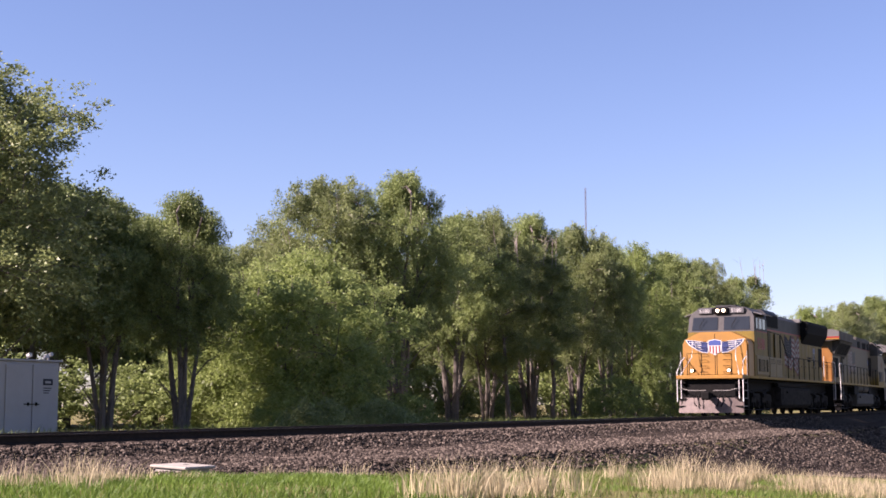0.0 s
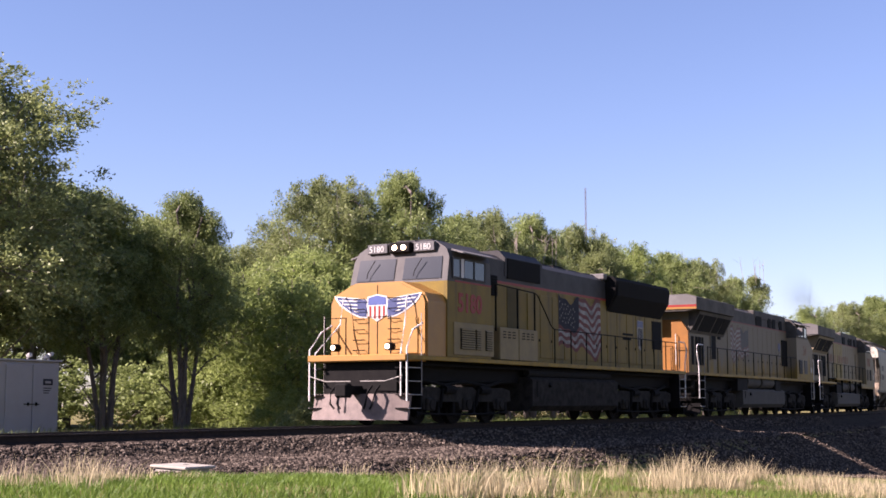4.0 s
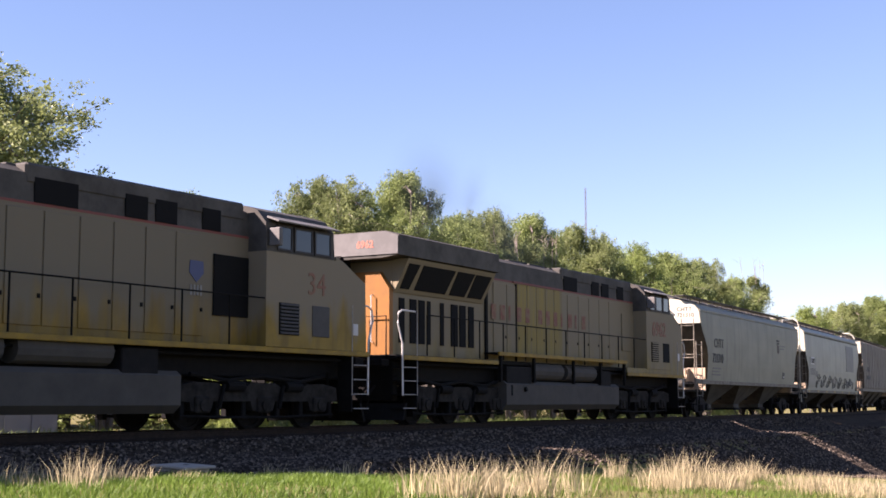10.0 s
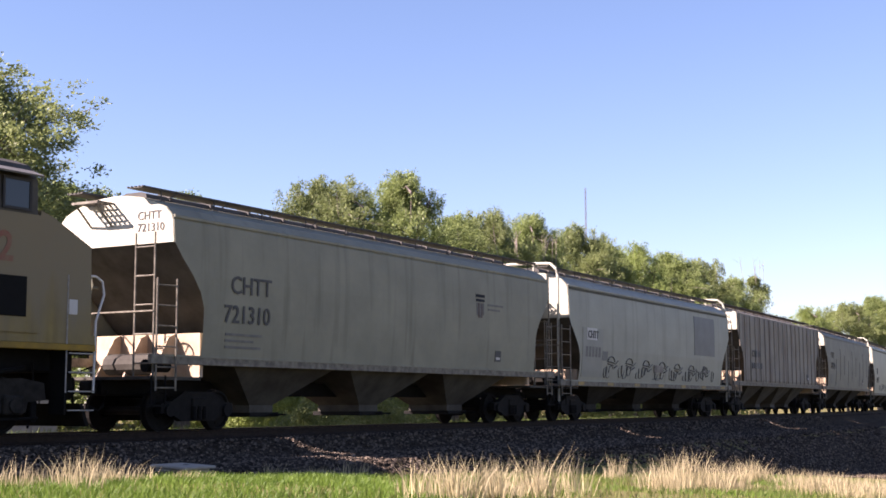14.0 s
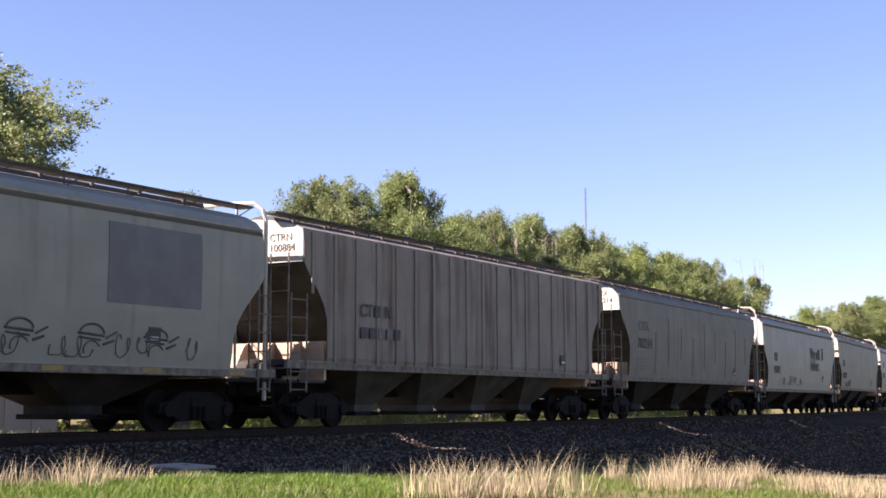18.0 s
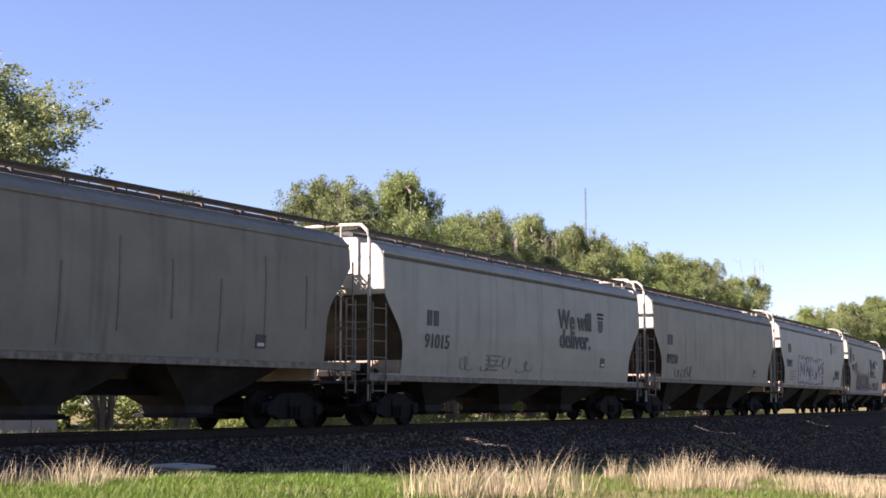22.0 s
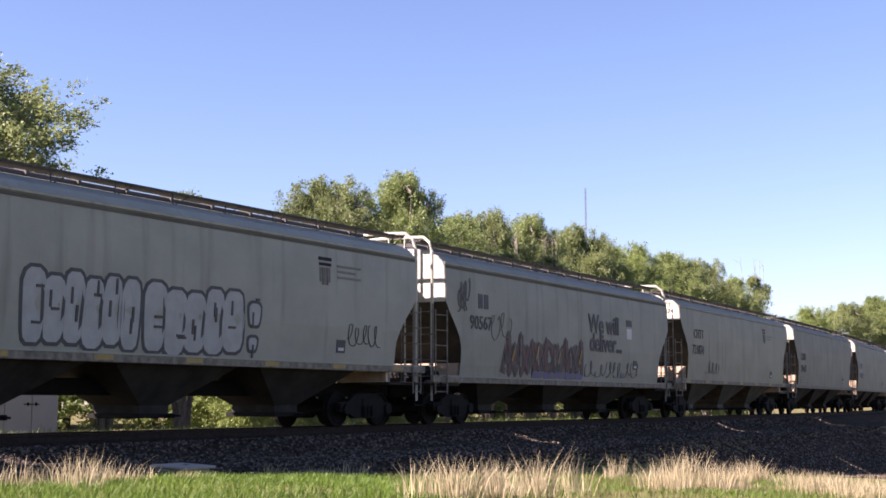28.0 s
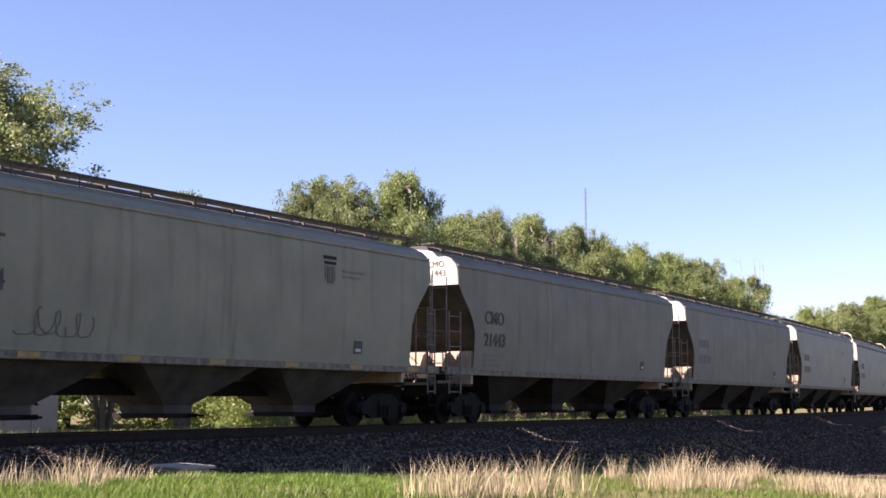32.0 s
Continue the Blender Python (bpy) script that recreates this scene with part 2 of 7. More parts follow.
def lettering(text, size, mat, parent, m, name="lettering", label="", bold=0.0):
    """Words in the built-in font as a thin raised mesh."""
    cu = bpy.data.curves.new(name, "FONT")
    cu.body = text
    cu.size = size
    cu.extrude = 0.004
    cu.offset = bold
    cu.resolution_u = 3
    ob = bpy.data.objects.new(name, cu)
    scene.collection.objects.link(ob)
    me = bpy.data.meshes.new_from_object(ob.evaluated_get(bpy.context.evaluated_depsgraph_get()))
    bpy.data.objects.remove(ob)
    me.materials.clear()
    me.materials.append(mat)
    o = new(name, me)
    o.parent = parent
    o.matrix_basis = m
    if label:
        o["label"] = label
    return o


# ---- the line of the track ----
BEND = 0.00157


def side_of_line(s):
    """How far the track has curved away at s metres along it."""
    if s <= 0:
        return 0.0
    if s <= 118:
        return BEND * s * s / 2
    return BEND * 118 * 118 / 2 + BEND * 118 * (s - 118)


def on_line(s, d=0.0, z=0.0):
    return Vector((s, side_of_line(s) + d, z))


def heading(s):
    return math.atan(BEND * min(max(s, 0), 118))


def floor_level(x):
    """The level of the low ground beside the bank on the near side."""
    return float(np.interp(x, [14, 21, 30, 45, 62], [-0.5, -0.83, -1.2, -1.9, -2.6]))


def ground_level(x, y):
    d = y - side_of_line(x)
    n = 0.035 * noise.noise((x * 0.7, y * 0.7, 1.0)) + 0.02 * noise.noise((x * 2.3, y * 2.3, 4.0))
    crown = float(np.interp(x, [16, 30, 40], [-0.245, -0.225, -0.205]))
    if abs(d) < 1.7:
        return crown + 0.15 * n
    if d < 0:
        # ballast slope, a level shelf, then the bank down to the low ground
        w = abs(d)
        slope = crown - (w - 1.7) / 2.35
        shelf = float(np.interp(x, [14, 22, 37, 53, 62], [-0.47, -0.54, -0.58, -0.60, -0.62])) - 0.055 * (w - 2.8)
        top = max(slope, shelf)
        if w > 4.75:
            bank = float(np.interp(x, [14, 22, 37, 53, 62], [-0.47, -0.54, -0.58, -0.60, -0.62])) - 0.107 - (w - 4.75) / 1.7
            low = floor_level(x) - 0.03 * min(20, max(0, -y - 8))
            top = max(bank, low)
            if abs(bank - low) < 0.15:
                top += (0.15 - abs(bank - low)) * 0.2
        z = top
    else:
        z = max(-0.205 - (d - 1.75) / 1.8, -0.6)
    far = math.hypot(x, y + 20)
    return z + n * (1.0 if far < 120 else 0)


# ---- ground, one sheet to the horizon ----
GROUND = material("soil with thin dry grass", (0.17, 0.145, 0.066), 0.95, dark=(0.085, 0.085, 0.03), scale=0.8, mix=0.9, bump=0.5, bump_scale=14, spec=0.05)


def steps(lo, hi, near_lo, near_hi, fine, ratio=1.25):
    out = list(np.arange(near_lo, near_hi + 1e-6, fine))
    w, v = fine, near_hi
    while v < hi:
        w *= ratio
        v += w
        out.append(v)
    w, v = fine, near_lo
    while v > lo:
        w *= ratio
        v -= w
        out.insert(0, v)
    return out


def build_ground():
    xs = steps(-4000, 4500, -2, 72, 0.5)
    ys = steps(-3500, 4500, -24, 20, 0.4)
    verts = [(x, y, ground_level(x, y)) for x in xs for y in ys]
    n = len(ys)
    faces = [(i * n + j, (i + 1) * n + j, (i + 1) * n + j + 1, i * n + j + 1) for i in range(len(xs) - 1) for j in range(n - 1)]
    me = bpy.data.meshes.new("ground")
    me.from_pydata(verts, [], faces)
    me.shade_smooth()
    me.materials.append(GROUND)
    tagged(new("ground", me), "grassy earth falling away beside the railway bank", "ground", kind="structure")


build_ground()


# ---- track: two rails on timber sleepers ----
def build_track():
    track = thing("track", "single railway track of rusty rails on dark timber sleepers", "railway track", kind="structure")
    prof = [(-0.075, -0.17), (0.075, -0.17), (0.075, -0.155), (0.012, -0.13), (0.012, -0.045), (0.036, -0.035), (0.036, -0.004), (0.03, 0.0),
            (-0.03, 0.0), (-0.036, -0.004), (-0.036, -0.035), (-0.012, -0.045), (-0.012, -0.13), (-0.075, -0.155)]
    for d in (-0.755, 0.755):
        verts, faces = [], []
        ss = [-60 + 4 * i for i in range(86)]
        for s in ss:
            verts += [tuple(on_line(s, d + y, z)) for y, z in prof]
        k = len(prof)
        for i in range(len(ss) - 1):
            for j in range(k):
                faces.append((i * k + j, i * k + (j + 1) % k, (i + 1) * k + (j + 1) % k, (i + 1) * k + j))
        me = bpy.data.meshes.new("rail")
        me.from_pydata(verts, [], faces)
        me.materials.append(RAIL_SIDE)
        me.materials.append(RAIL_TOP)
        for p in me.polygons:
            if p.index % k == 7:
                p.material_index = 1
        ob = new("rail", me)
        ob.parent = track
    bm = box(B(), -0.115, 0.115, -1.3, 1.3, -0.34, -0.165, 0.015)
    first = None
    for i in range(220):
        s = -6 + 0.53 * i
        m = Matrix.Translation(on_line(s, random.uniform(-0.04, 0.04), random.uniform(-0.008, 0.004))) @ Matrix.Rotation(heading(s) + random.uniform(-0.02, 0.02), 4, "Z")
        if first is None:
            first = part("sleeper", bm, SLEEPER, track)
            first.matrix_basis = m
        else:
            again(first, "sleeper", track, m)


build_track()

# ---- running gear ----
def wheelset_mesh(r, name):
    """Axle with two flanged wheels, turning about y."""
    bm = B()
    n = 20
    for sgn in (-1, 1):
        prof = [(0.0, 0.68), (r * 0.35, 0.66), (r * 0.38, 0.70), (r * 0.86, 0.72), (r * 0.88, 0.69), (r + 0.025, 0.685), (r + 0.025, 0.715), (r, 0.73), (r * 0.995, 0.82), (r * 0.88, 0.825),
                (r * 0.84, 0.785), (r * 0.40, 0.79), (r * 0.36, 0.84), (0.10, 0.86), (0.09, 0.98), (0.0, 0.98)]
        rings = [[bm.verts.new((rad * math.cos(2 * math.pi * j / n), sgn * y, rad * math.sin(2 * math.pi * j / n))) for j in range(n)] for rad, y in prof if rad > 0]
        for a, b in zip(rings, rings[1:]):
            for j in range(n):
                bm.faces.new((a[j], a[(j + 1) % n], b[(j + 1) % n], b[j]))
        bm.faces.new(rings[-1])
    tube(bm, [(0, -0.7, 0), (0, 0.7, 0)], 0.09, 8)
    # two lightening marks so that the turning shows
    for a in range(4):
        c, s = math.cos(a * math.pi / 2), math.sin(a * math.pi / 2)
        for sgn in (-1, 1):
            tube(bm, [(c * r * 0.62, sgn * 0.77, s * r * 0.62), (c * r * 0.62, sgn * 0.80, s * r * 0.62)], r * 0.12, 6)
    fix(bm)
    me = bpy.data.meshes.new(name)
    bm.to_mesh(me)
    bm.free()
    me.materials.append(WHEEL_STEEL)
    return me


CAR_WHEEL = wheelset_mesh(0.42, "wheelset")
LOCO_WHEEL = wheelset_mesh(0.52, "wheelset")
TURNING = []  # wheelsets with their radius


def add_wheelset(parent, me, x, r):
    w = new("wheelset", me)
    w.parent = parent
    w.location = (x, 0, r)
    TURNING.append((w, x, r))
    return w


def freight_truck(parent, x):
    """Two-axle cast truck with side frames, bolster and springs."""
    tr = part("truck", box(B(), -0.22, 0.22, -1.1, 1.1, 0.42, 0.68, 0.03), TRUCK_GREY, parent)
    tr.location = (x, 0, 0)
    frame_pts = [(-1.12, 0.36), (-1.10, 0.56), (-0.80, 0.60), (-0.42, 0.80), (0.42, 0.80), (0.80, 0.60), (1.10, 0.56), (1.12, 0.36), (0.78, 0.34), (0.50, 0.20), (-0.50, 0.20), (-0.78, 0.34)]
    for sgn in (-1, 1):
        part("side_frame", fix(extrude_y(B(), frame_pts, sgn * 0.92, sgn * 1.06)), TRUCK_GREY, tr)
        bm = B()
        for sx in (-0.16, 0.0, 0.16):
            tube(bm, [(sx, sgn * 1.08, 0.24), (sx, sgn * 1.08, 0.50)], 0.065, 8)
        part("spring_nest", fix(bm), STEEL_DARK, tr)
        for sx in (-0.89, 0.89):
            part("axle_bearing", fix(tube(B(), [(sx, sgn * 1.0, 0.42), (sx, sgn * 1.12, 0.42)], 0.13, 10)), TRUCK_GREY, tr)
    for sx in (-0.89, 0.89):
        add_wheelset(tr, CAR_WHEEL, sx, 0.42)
    return tr


# ---- covered hopper cars ----
CURVED = [(0.0, 1.22), (1.48, 1.22), (1.53, 1.5), (1.60, 2.3), (1.62, 3.1), (1.61, 3.7), (1.58, 4.15), (1.53, 4.28), (1.38, 4.44), (1.08, 4.58), (0.70, 4.69), (0.35, 4.74), (0.0, 4.76)]
FLATSIDE = [(0.0, 1.40), (1.52, 1.40), (1.58, 1.6), (1.58, 2.2), (1.58, 3.0), (1.58, 3.7), (1.58, 4.35), (1.55, 4.48), (1.36, 4.56), (1.08, 4.64), (0.70, 4.71), (0.35, 4.75), (0.0, 4.77)]


def end_at(z, top_end, pb):
    """How far the side sheet reaches along the car at height z; the end panel's foot is at pb."""
    if z >= pb:
        return top_end
    return top_end - 0.92 * math.sin(min(1.0, (pb - z) / 1.35) * math.pi / 2) ** 1.25


def hopper_body(prof, half, foot, pb):
    bm = B()
    zs = [foot, 1.6] + [pb + (1.85 - pb) * (1 - k / 6) for k in range(7)] + [pb + (4.15 - pb) * k / 3 for k in range(1, 4)]
    side = []
    py = [p[0] for p in prof[1:]]
    pz = [p[1] for p in prof[1:]]
    for z in zs:
        side.append((float(np.interp(z, pz[:7], py[:7])), z))
    side += [p for p in prof[7:] if p[1] > 4.15]
    loop = [(-y, z) for y, z in side] + [(y, z) for y, z in side[::-1] if y > 0]
    a = [bm.verts.new((-end_at(z, half, pb), y, z)) for y, z in loop]
    b = [bm.verts.new((end_at(z, half, pb), y, z)) for y, z in loop]
    for i in range(len(loop) - 1):
        bm.faces.new((a[i], a[i + 1], b[i + 1], b[i]))
    # upper end panels, then slope sheets falling inwards
    for ring, s in ((a, -1), (b, 1)):
        up = [v for v in ring if v.co.z >= pb - 0.01]
        bm.faces.new(up if s > 0 else up[::-1])
        lo = [v for v in ring if v.co.z <= pb + 0.01]
        left = [v for v in lo if v.co.y < 0]
        right = [v for v in lo if v.co.y > 0][::-1]
        inner_l, inner_r = [], []
        for v, w in zip(left, right):
            k = (pb - v.co.z) / (pb - foot)
            xi = s * (half - 2.35 * k)
            inner_l.append(v if k < 0.01 else bm.verts.new((xi, v.co.y + 0.05, v.co.z)))
            inner_r.append(w if k < 0.01 else bm.verts.new((xi, w.co.y - 0.05, w.co.z)))
        for i in range(len(left) - 1):
            q = [inner_l[i], inner_l[i + 1], inner_r[i + 1], inner_r[i]]
            # second slot holds the tone darkened for the overhang's shade
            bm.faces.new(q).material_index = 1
    fix(bm)
    return bm


def chute(x, w_top, w_low, foot, low=0.34):
    bm = B()
    t = [bm.verts.new((x + sx * w_top, sy * 1.42, foot)) for sx, sy in ((-1, -1), (1, -1), (1, 1), (-1, 1))]
    u = [bm.verts.new((x + sx * w_low, sy * 0.62, low + 0.18)) for sx, sy in ((-1, -1), (1, -1), (1, 1), (-1, 1))]
    v = [bm.verts.new((x + sx * w_low, sy * 0.62, low)) for sx, sy in ((-1, -1), (1, -1), (1, 1), (-1, 1))]
    for a, b in ((t, u), (u, v)):
        for i in range(4):
            bm.faces.new((a[i], a[(i + 1) % 4], b[(i + 1) % 4], b[i]))
    bm.faces.new(v)
    bm.faces.new(t[::-1])
    return fix(bm)


def ladder(bm, x, y0, y1, z0, z1, along_x=False, rungs=8, r=0.022):
    ends = [(x, y0), (x, y1)] if not along_x else [(x, y0), (x + y1, y0)]
    for px, py in ends:
        tube(bm, [(px, py, z0), (px, py, z1)], r, 5)
    for i in range(rungs):
        z = z0 + (z1 - z0) * (i + 0.5) / rungs
        tube(bm, [(*ends[0], z), (*ends[1], z)], r * 0.75, 5)


def hopper(style, paint, label, sill=1.32, roof=None, chute_paint=None):
    """A covered grain hopper car with its length along x and its leading end towards -x."""
    car = thing("hopper_car", label, "hopper car", "cars of the freight train")
    half = 8.42
    prof = FLATSIDE if style == "ribbed" else CURVED
    pb = 3.22 if style == "cage" else 3.72
    body = part("body", hopper_body(prof, half, sill + 0.13, pb), paint, car)
    body.data.materials.append(SLOPE_SHADE)
    # side sills along the foot of the body
    for sgn in (-1, 1):
        sz = sill
        part("side_sill", box(B(), -8.95, 8.95, sgn * 1.49 - 0.05, sgn * 1.49 + 0.05, sz, sz + 0.19, 0.012), LADDER, car)
        part("sill_lip", box(B(), -8.6, 8.6, sgn * 1.545 - 0.012, sgn * 1.545 + 0.012, sz + 0.15, sz + 0.19), paint, car)
        if style != "ribbed":
            bm = B()
            zz = 4.24
            box(bm, -half + 0.02, half - 0.02, sgn * 1.555 - 0.035, sgn * 1.555 + 0.035, zz - 0.03, zz + 0.04, 0.01)
            part("eave_strip", bm, paint, car)
            if style == "cage":
                # thin strip that paints the eave's shade onto the side
                part("eave_groove", box(B(), -half + 0.05, half - 0.05, sgn * 1.572 - 0.02, sgn * 1.572 + 0.02, 4.12, 4.19), EAVE_SHADE, car)
    if style == "ribbed":
        rib = box(B(), -0.045, 0.045, -0.035, 0.0, 1.5, 4.42, 0.01)
        first = None
        for i in range(19):
            x = -8.1 + i * 0.9
            lo = 0 if abs(x) < 7.3 else (abs(x) - 7.3) * 1.9
            for sgn in (-1, 1):
                m = Matrix.Translation((x, sgn * 1.578, 0)) @ Matrix.Rotation(0 if sgn < 0 else math.pi, 4, "Z") @ Matrix.Translation((0, 0, 4.42)) @ Matrix.Diagonal((1, 1, (2.92 - lo) / 2.92, 1)) @ Matrix.Translation((0, 0, -4.42))
                if first is None:
                    first = part("rib", rib, paint, car)
                    first.matrix_basis = m
                else:
                    again(first, "rib", car, m)
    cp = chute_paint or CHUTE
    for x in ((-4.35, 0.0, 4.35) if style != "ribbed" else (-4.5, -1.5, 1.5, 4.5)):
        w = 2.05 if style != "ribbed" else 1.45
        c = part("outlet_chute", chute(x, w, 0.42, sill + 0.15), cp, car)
        bm = box(B(), x - 0.52, x + 0.52, -0.72, 0.72, 0.26, 0.36, 0.01)
        tube(bm, [(x + 0.2, -1.15, 0.31), (x + 0.2, 1.15, 0.31)], 0.025, 6)
        part("outlet_gate", fix(bm), TRUCK_GREY, c)
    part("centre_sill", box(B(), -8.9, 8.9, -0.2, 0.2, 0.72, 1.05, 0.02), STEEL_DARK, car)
    # roof: hatch trough, running boards on brackets
    top = prof[-1][1]
    bm = B()
    extrude_x(bm, [(-0.36, top - 0.03), (-0.33, top + 0.10), (-0.2, top + 0.14), (0.2, top + 0.14), (0.33, top + 0.10), (0.36, top - 0.03)], -7.9, 7.9)
    for i in range(12):
        x = -7.2 + i * 1.31
        box(bm, x - 0.04, x + 0.04, -0.40, 0.40, top + 0.02, top + 0.18)
    part("hatch_trough", fix(bm), roof or ROOF_GREY, car)
    for sgn in (-1, 1):
        bm = B()
        y0, y1 = sgn * 0.62, sgn * 1.02
        zr = top + 0.07
        box(bm, -8.75, 8.75, min(y0, y1) + 0.01, max(y0, y1) - 0.01, zr - 0.012, zr - 0.002)
        for k in range(5):
            y = y0 + (y1 - y0) * k / 4
            box(bm, -8.75, 8.75, y - 0.012, y + 0.012, zr, zr + 0.03)
        for i in range(40):
            x = -8.7 + i * 0.446
            box(bm, x - 0.012, x + 0.012, min(y0, y1), max(y0, y1), zr + 0.002, zr + 0.026)
        for i in range(11):
            x = -8.2 + i * 1.64
            zb = 4.56
            tube(bm, [(x, y1, zb), (x, y1, zr)], 0.016, 5)
            tube(bm, [(x, y1, zb), (x + 0.5, y1, zr)], 0.012, 4)
        part("running_board", bm, ROOF_GREY, car)
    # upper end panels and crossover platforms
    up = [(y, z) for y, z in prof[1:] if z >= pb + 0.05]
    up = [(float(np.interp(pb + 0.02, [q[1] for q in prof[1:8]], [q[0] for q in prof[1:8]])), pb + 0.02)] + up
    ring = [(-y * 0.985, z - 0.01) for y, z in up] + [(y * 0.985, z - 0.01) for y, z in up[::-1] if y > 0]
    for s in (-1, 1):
        # panel paint carries the sunlight that falls on the ends
        part("end_panel", fix(extrude_x(B(), ring, min(s * (half - 0.01), s * (half + 0.012)), max(s * (half - 0.01), s * (half + 0.012)))), END_LIT, car, "end panel in sunlit cream")
        if style == "ribbed":
            continue
        zp, shift = (3.34, 0.0) if style == "cage" else (4.56, 0.62)
        bm = box(B(), min(s * 8.90, s * 8.94), max(s * 8.90, s * 8.94), -0.62 + shift, 0.52 + shift * 0.3, zp, zp + 0.05)
        plat = part("crossover_platform", bm, LADDER, car)
        for y in (-0.55 + shift, 0.45 + shift * 0.3):
            part("bracket", fix(tube(B(), [(s * 8.43, y, zp - 0.42), (s * 8.9, y, zp)], 0.022, 5)), LADDER, plat)
        for k in range(3):
            part("cross_bar", box(B(), min(s * (8.55 + 0.13 * k), s * (8.57 + 0.13 * k)), max(s * (8.55 + 0.13 * k), s * (8.57 + 0.13 * k)), -0.60 + shift, 0.50 + shift * 0.3, zp + 0.03, zp + 0.055), LADDER, plat)
        slat = part("slat", box(B(), min(s * 8.44, s * 8.91), max(s * 8.44, s * 8.91), -0.60 + shift, -0.57 + shift, zp + 0.02, zp + 0.06), LADDER, plat)
        for k in range(1, 9 if style == "cage" else 6):
            again(slat, "slat", plat, Matrix.Translation((0, 0.13 * k, 0)))
    # ends: platform, draft gear, ladders, handrails
    for s in (-1, 1):
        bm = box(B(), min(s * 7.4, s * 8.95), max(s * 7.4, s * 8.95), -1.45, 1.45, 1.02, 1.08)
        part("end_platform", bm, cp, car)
        bm = B()
        # plate height and bright tone stand for the sunlit patch at the slope's foot
        box(bm, min(s * 7.3, s * 7.4), max(s * 7.3, s * 7.4), -1.42, 1.42, 1.085, 1.64 if style == "cage" else 1.98)
        for y in (-0.75, 0.0, 0.75):
            extrude_y(bm, [(s * 7.405, 1.085), (s * 8.1, 1.085), (s * 7.6, 1.52 if style == "cage" else 1.9), (s * 7.405, 1.58 if style == "cage" else 1.98)], y - 0.02, y + 0.02)
        part("end_bulkhead", fix(bm), BULKHEAD_LIT, car, "rust-tinted end bulkhead in sunlit cream")
        bm = B()
        for sgn in (-1, 1):
            if style == "cage":
                fr = B()
                tube(fr, [(s * 8.75, sgn * 0.55, 1.05), (s * 8.75, sgn * 0.55, 4.9)], 0.03, 6)
                tube(fr, [(s * 8.75, sgn * 1.38, 0.62), (s * 8.75, sgn * 1.38, 4.5), (s * 8.73, sgn * 1.30, 4.76), (s * 8.68, sgn * 1.10, 4.92), (s * 8.66, sgn * 0.3, 4.96)], 0.045, 8)
                tube(fr, [(s * 8.66, sgn * 0.3, 4.96), (s * 8.66, 0.0, 4.96)], 0.045, 8)
                # same brightened cream as the end panel
                part("end_frame", fix(fr), END_LIT, car, "tubular end frame in sunlit cream")
            ladder(bm, s * 8.78, sgn * 0.92, sgn * 1.42, 1.05, 3.15 if style == 'cage' else 3.9, rungs=5)
            tube(bm, [(s * 8.3, sgn * 1.58, 0.80), (s * 8.3, sgn * 1.58, 3.0)], 0.022, 5)
            for i in range(6):
                z = 0.86 + i * 0.40
                tube(bm, [(s * 8.3, sgn * 1.58, z), (s * 8.78, sgn * 1.5, z)], 0.016, 5)
            tube(bm, [(s * 8.78, sgn * 1.5, 0.80), (s * 8.78, sgn * 1.5, 3.0)], 0.022, 5)
        tube(bm, [(s * 8.8, -1.42, 2.35), (s * 8.8, 1.42, 2.35)], 0.02, 5)
        part("end_ladder", fix(bm), LADDER, car)
        for sgn in (-1, 1):
            bm = B()
            box(bm, min(s * 8.45, s * 8.95), max(s * 8.45, s * 8.95), min(sgn * 1.2, sgn * 1.52), max(sgn * 1.2, sgn * 1.52), 0.5, 0.53)
            tube(bm, [(s * 8.9, sgn * 1.5, 0.5), (s * 8.9, sgn * 1.5, 1.1)], 0.02, 5)
            tube(bm, [(s * 8.5, sgn * 1.5, 0.5), (s * 8.5, sgn * 1.5, 1.1)], 0.02, 5)
            part("step", fix(bm), STEEL_DARK, car)
        # coupler and air hose
        bm = box(B(), min(s * 8.7, s * 9.12), max(s * 8.7, s * 9.12), -0.1, 0.1, 0.76, 0.96, 0.02)
        box(bm, min(s * 8.95, s * 9.16), max(s * 8.95, s * 9.16), -0.17, 0.17, 0.72, 1.0, 0.04)
        part("coupler", bm, STEEL_DARK, car)
        part("air_hose", fix(tube(B(), [(s * 8.85, -0.3, 0.8), (s * 8.95, -0.3, 0.5), (s * 9.05, -0.25, 0.42), (s * 9.12, -0.1, 0.5)], 0.03, 6)), STEEL_DARK, car)
        freight_truck(car, s * 7.0)
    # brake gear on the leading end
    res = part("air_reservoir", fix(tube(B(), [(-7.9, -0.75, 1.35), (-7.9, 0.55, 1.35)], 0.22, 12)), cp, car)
    part("brake_cylinder", fix(tube(B(), [(-8.5, -0.95, 1.3), (-7.9, -1.0, 1.3)], 0.13, 10)), STEEL_DARK, car)
    bm = B()
    ring = [(-8.82, 0.45 + 0.27 * math.cos(a), 2.9 + 0.27 * math.sin(a)) for a in [i * math.pi / 6 for i in range(13)]]
    tube(bm, ring, 0.02, 5)
    for a in (0, 1, 2):
        c, sn = 0.27 * math.cos(a * 2.09), 0.27 * math.sin(a * 2.09)
        tube(bm, [(-8.82, 0.45, 2.9), (-8.82, 0.45 + c, 2.9 + sn)], 0.015, 4)
    tube(bm, [(-8.82, 0.45, 2.9), (-8.4, 0.45, 2.9)], 0.03, 5)
    part("brake_wheel", fix(bm), paint, car)
    return car

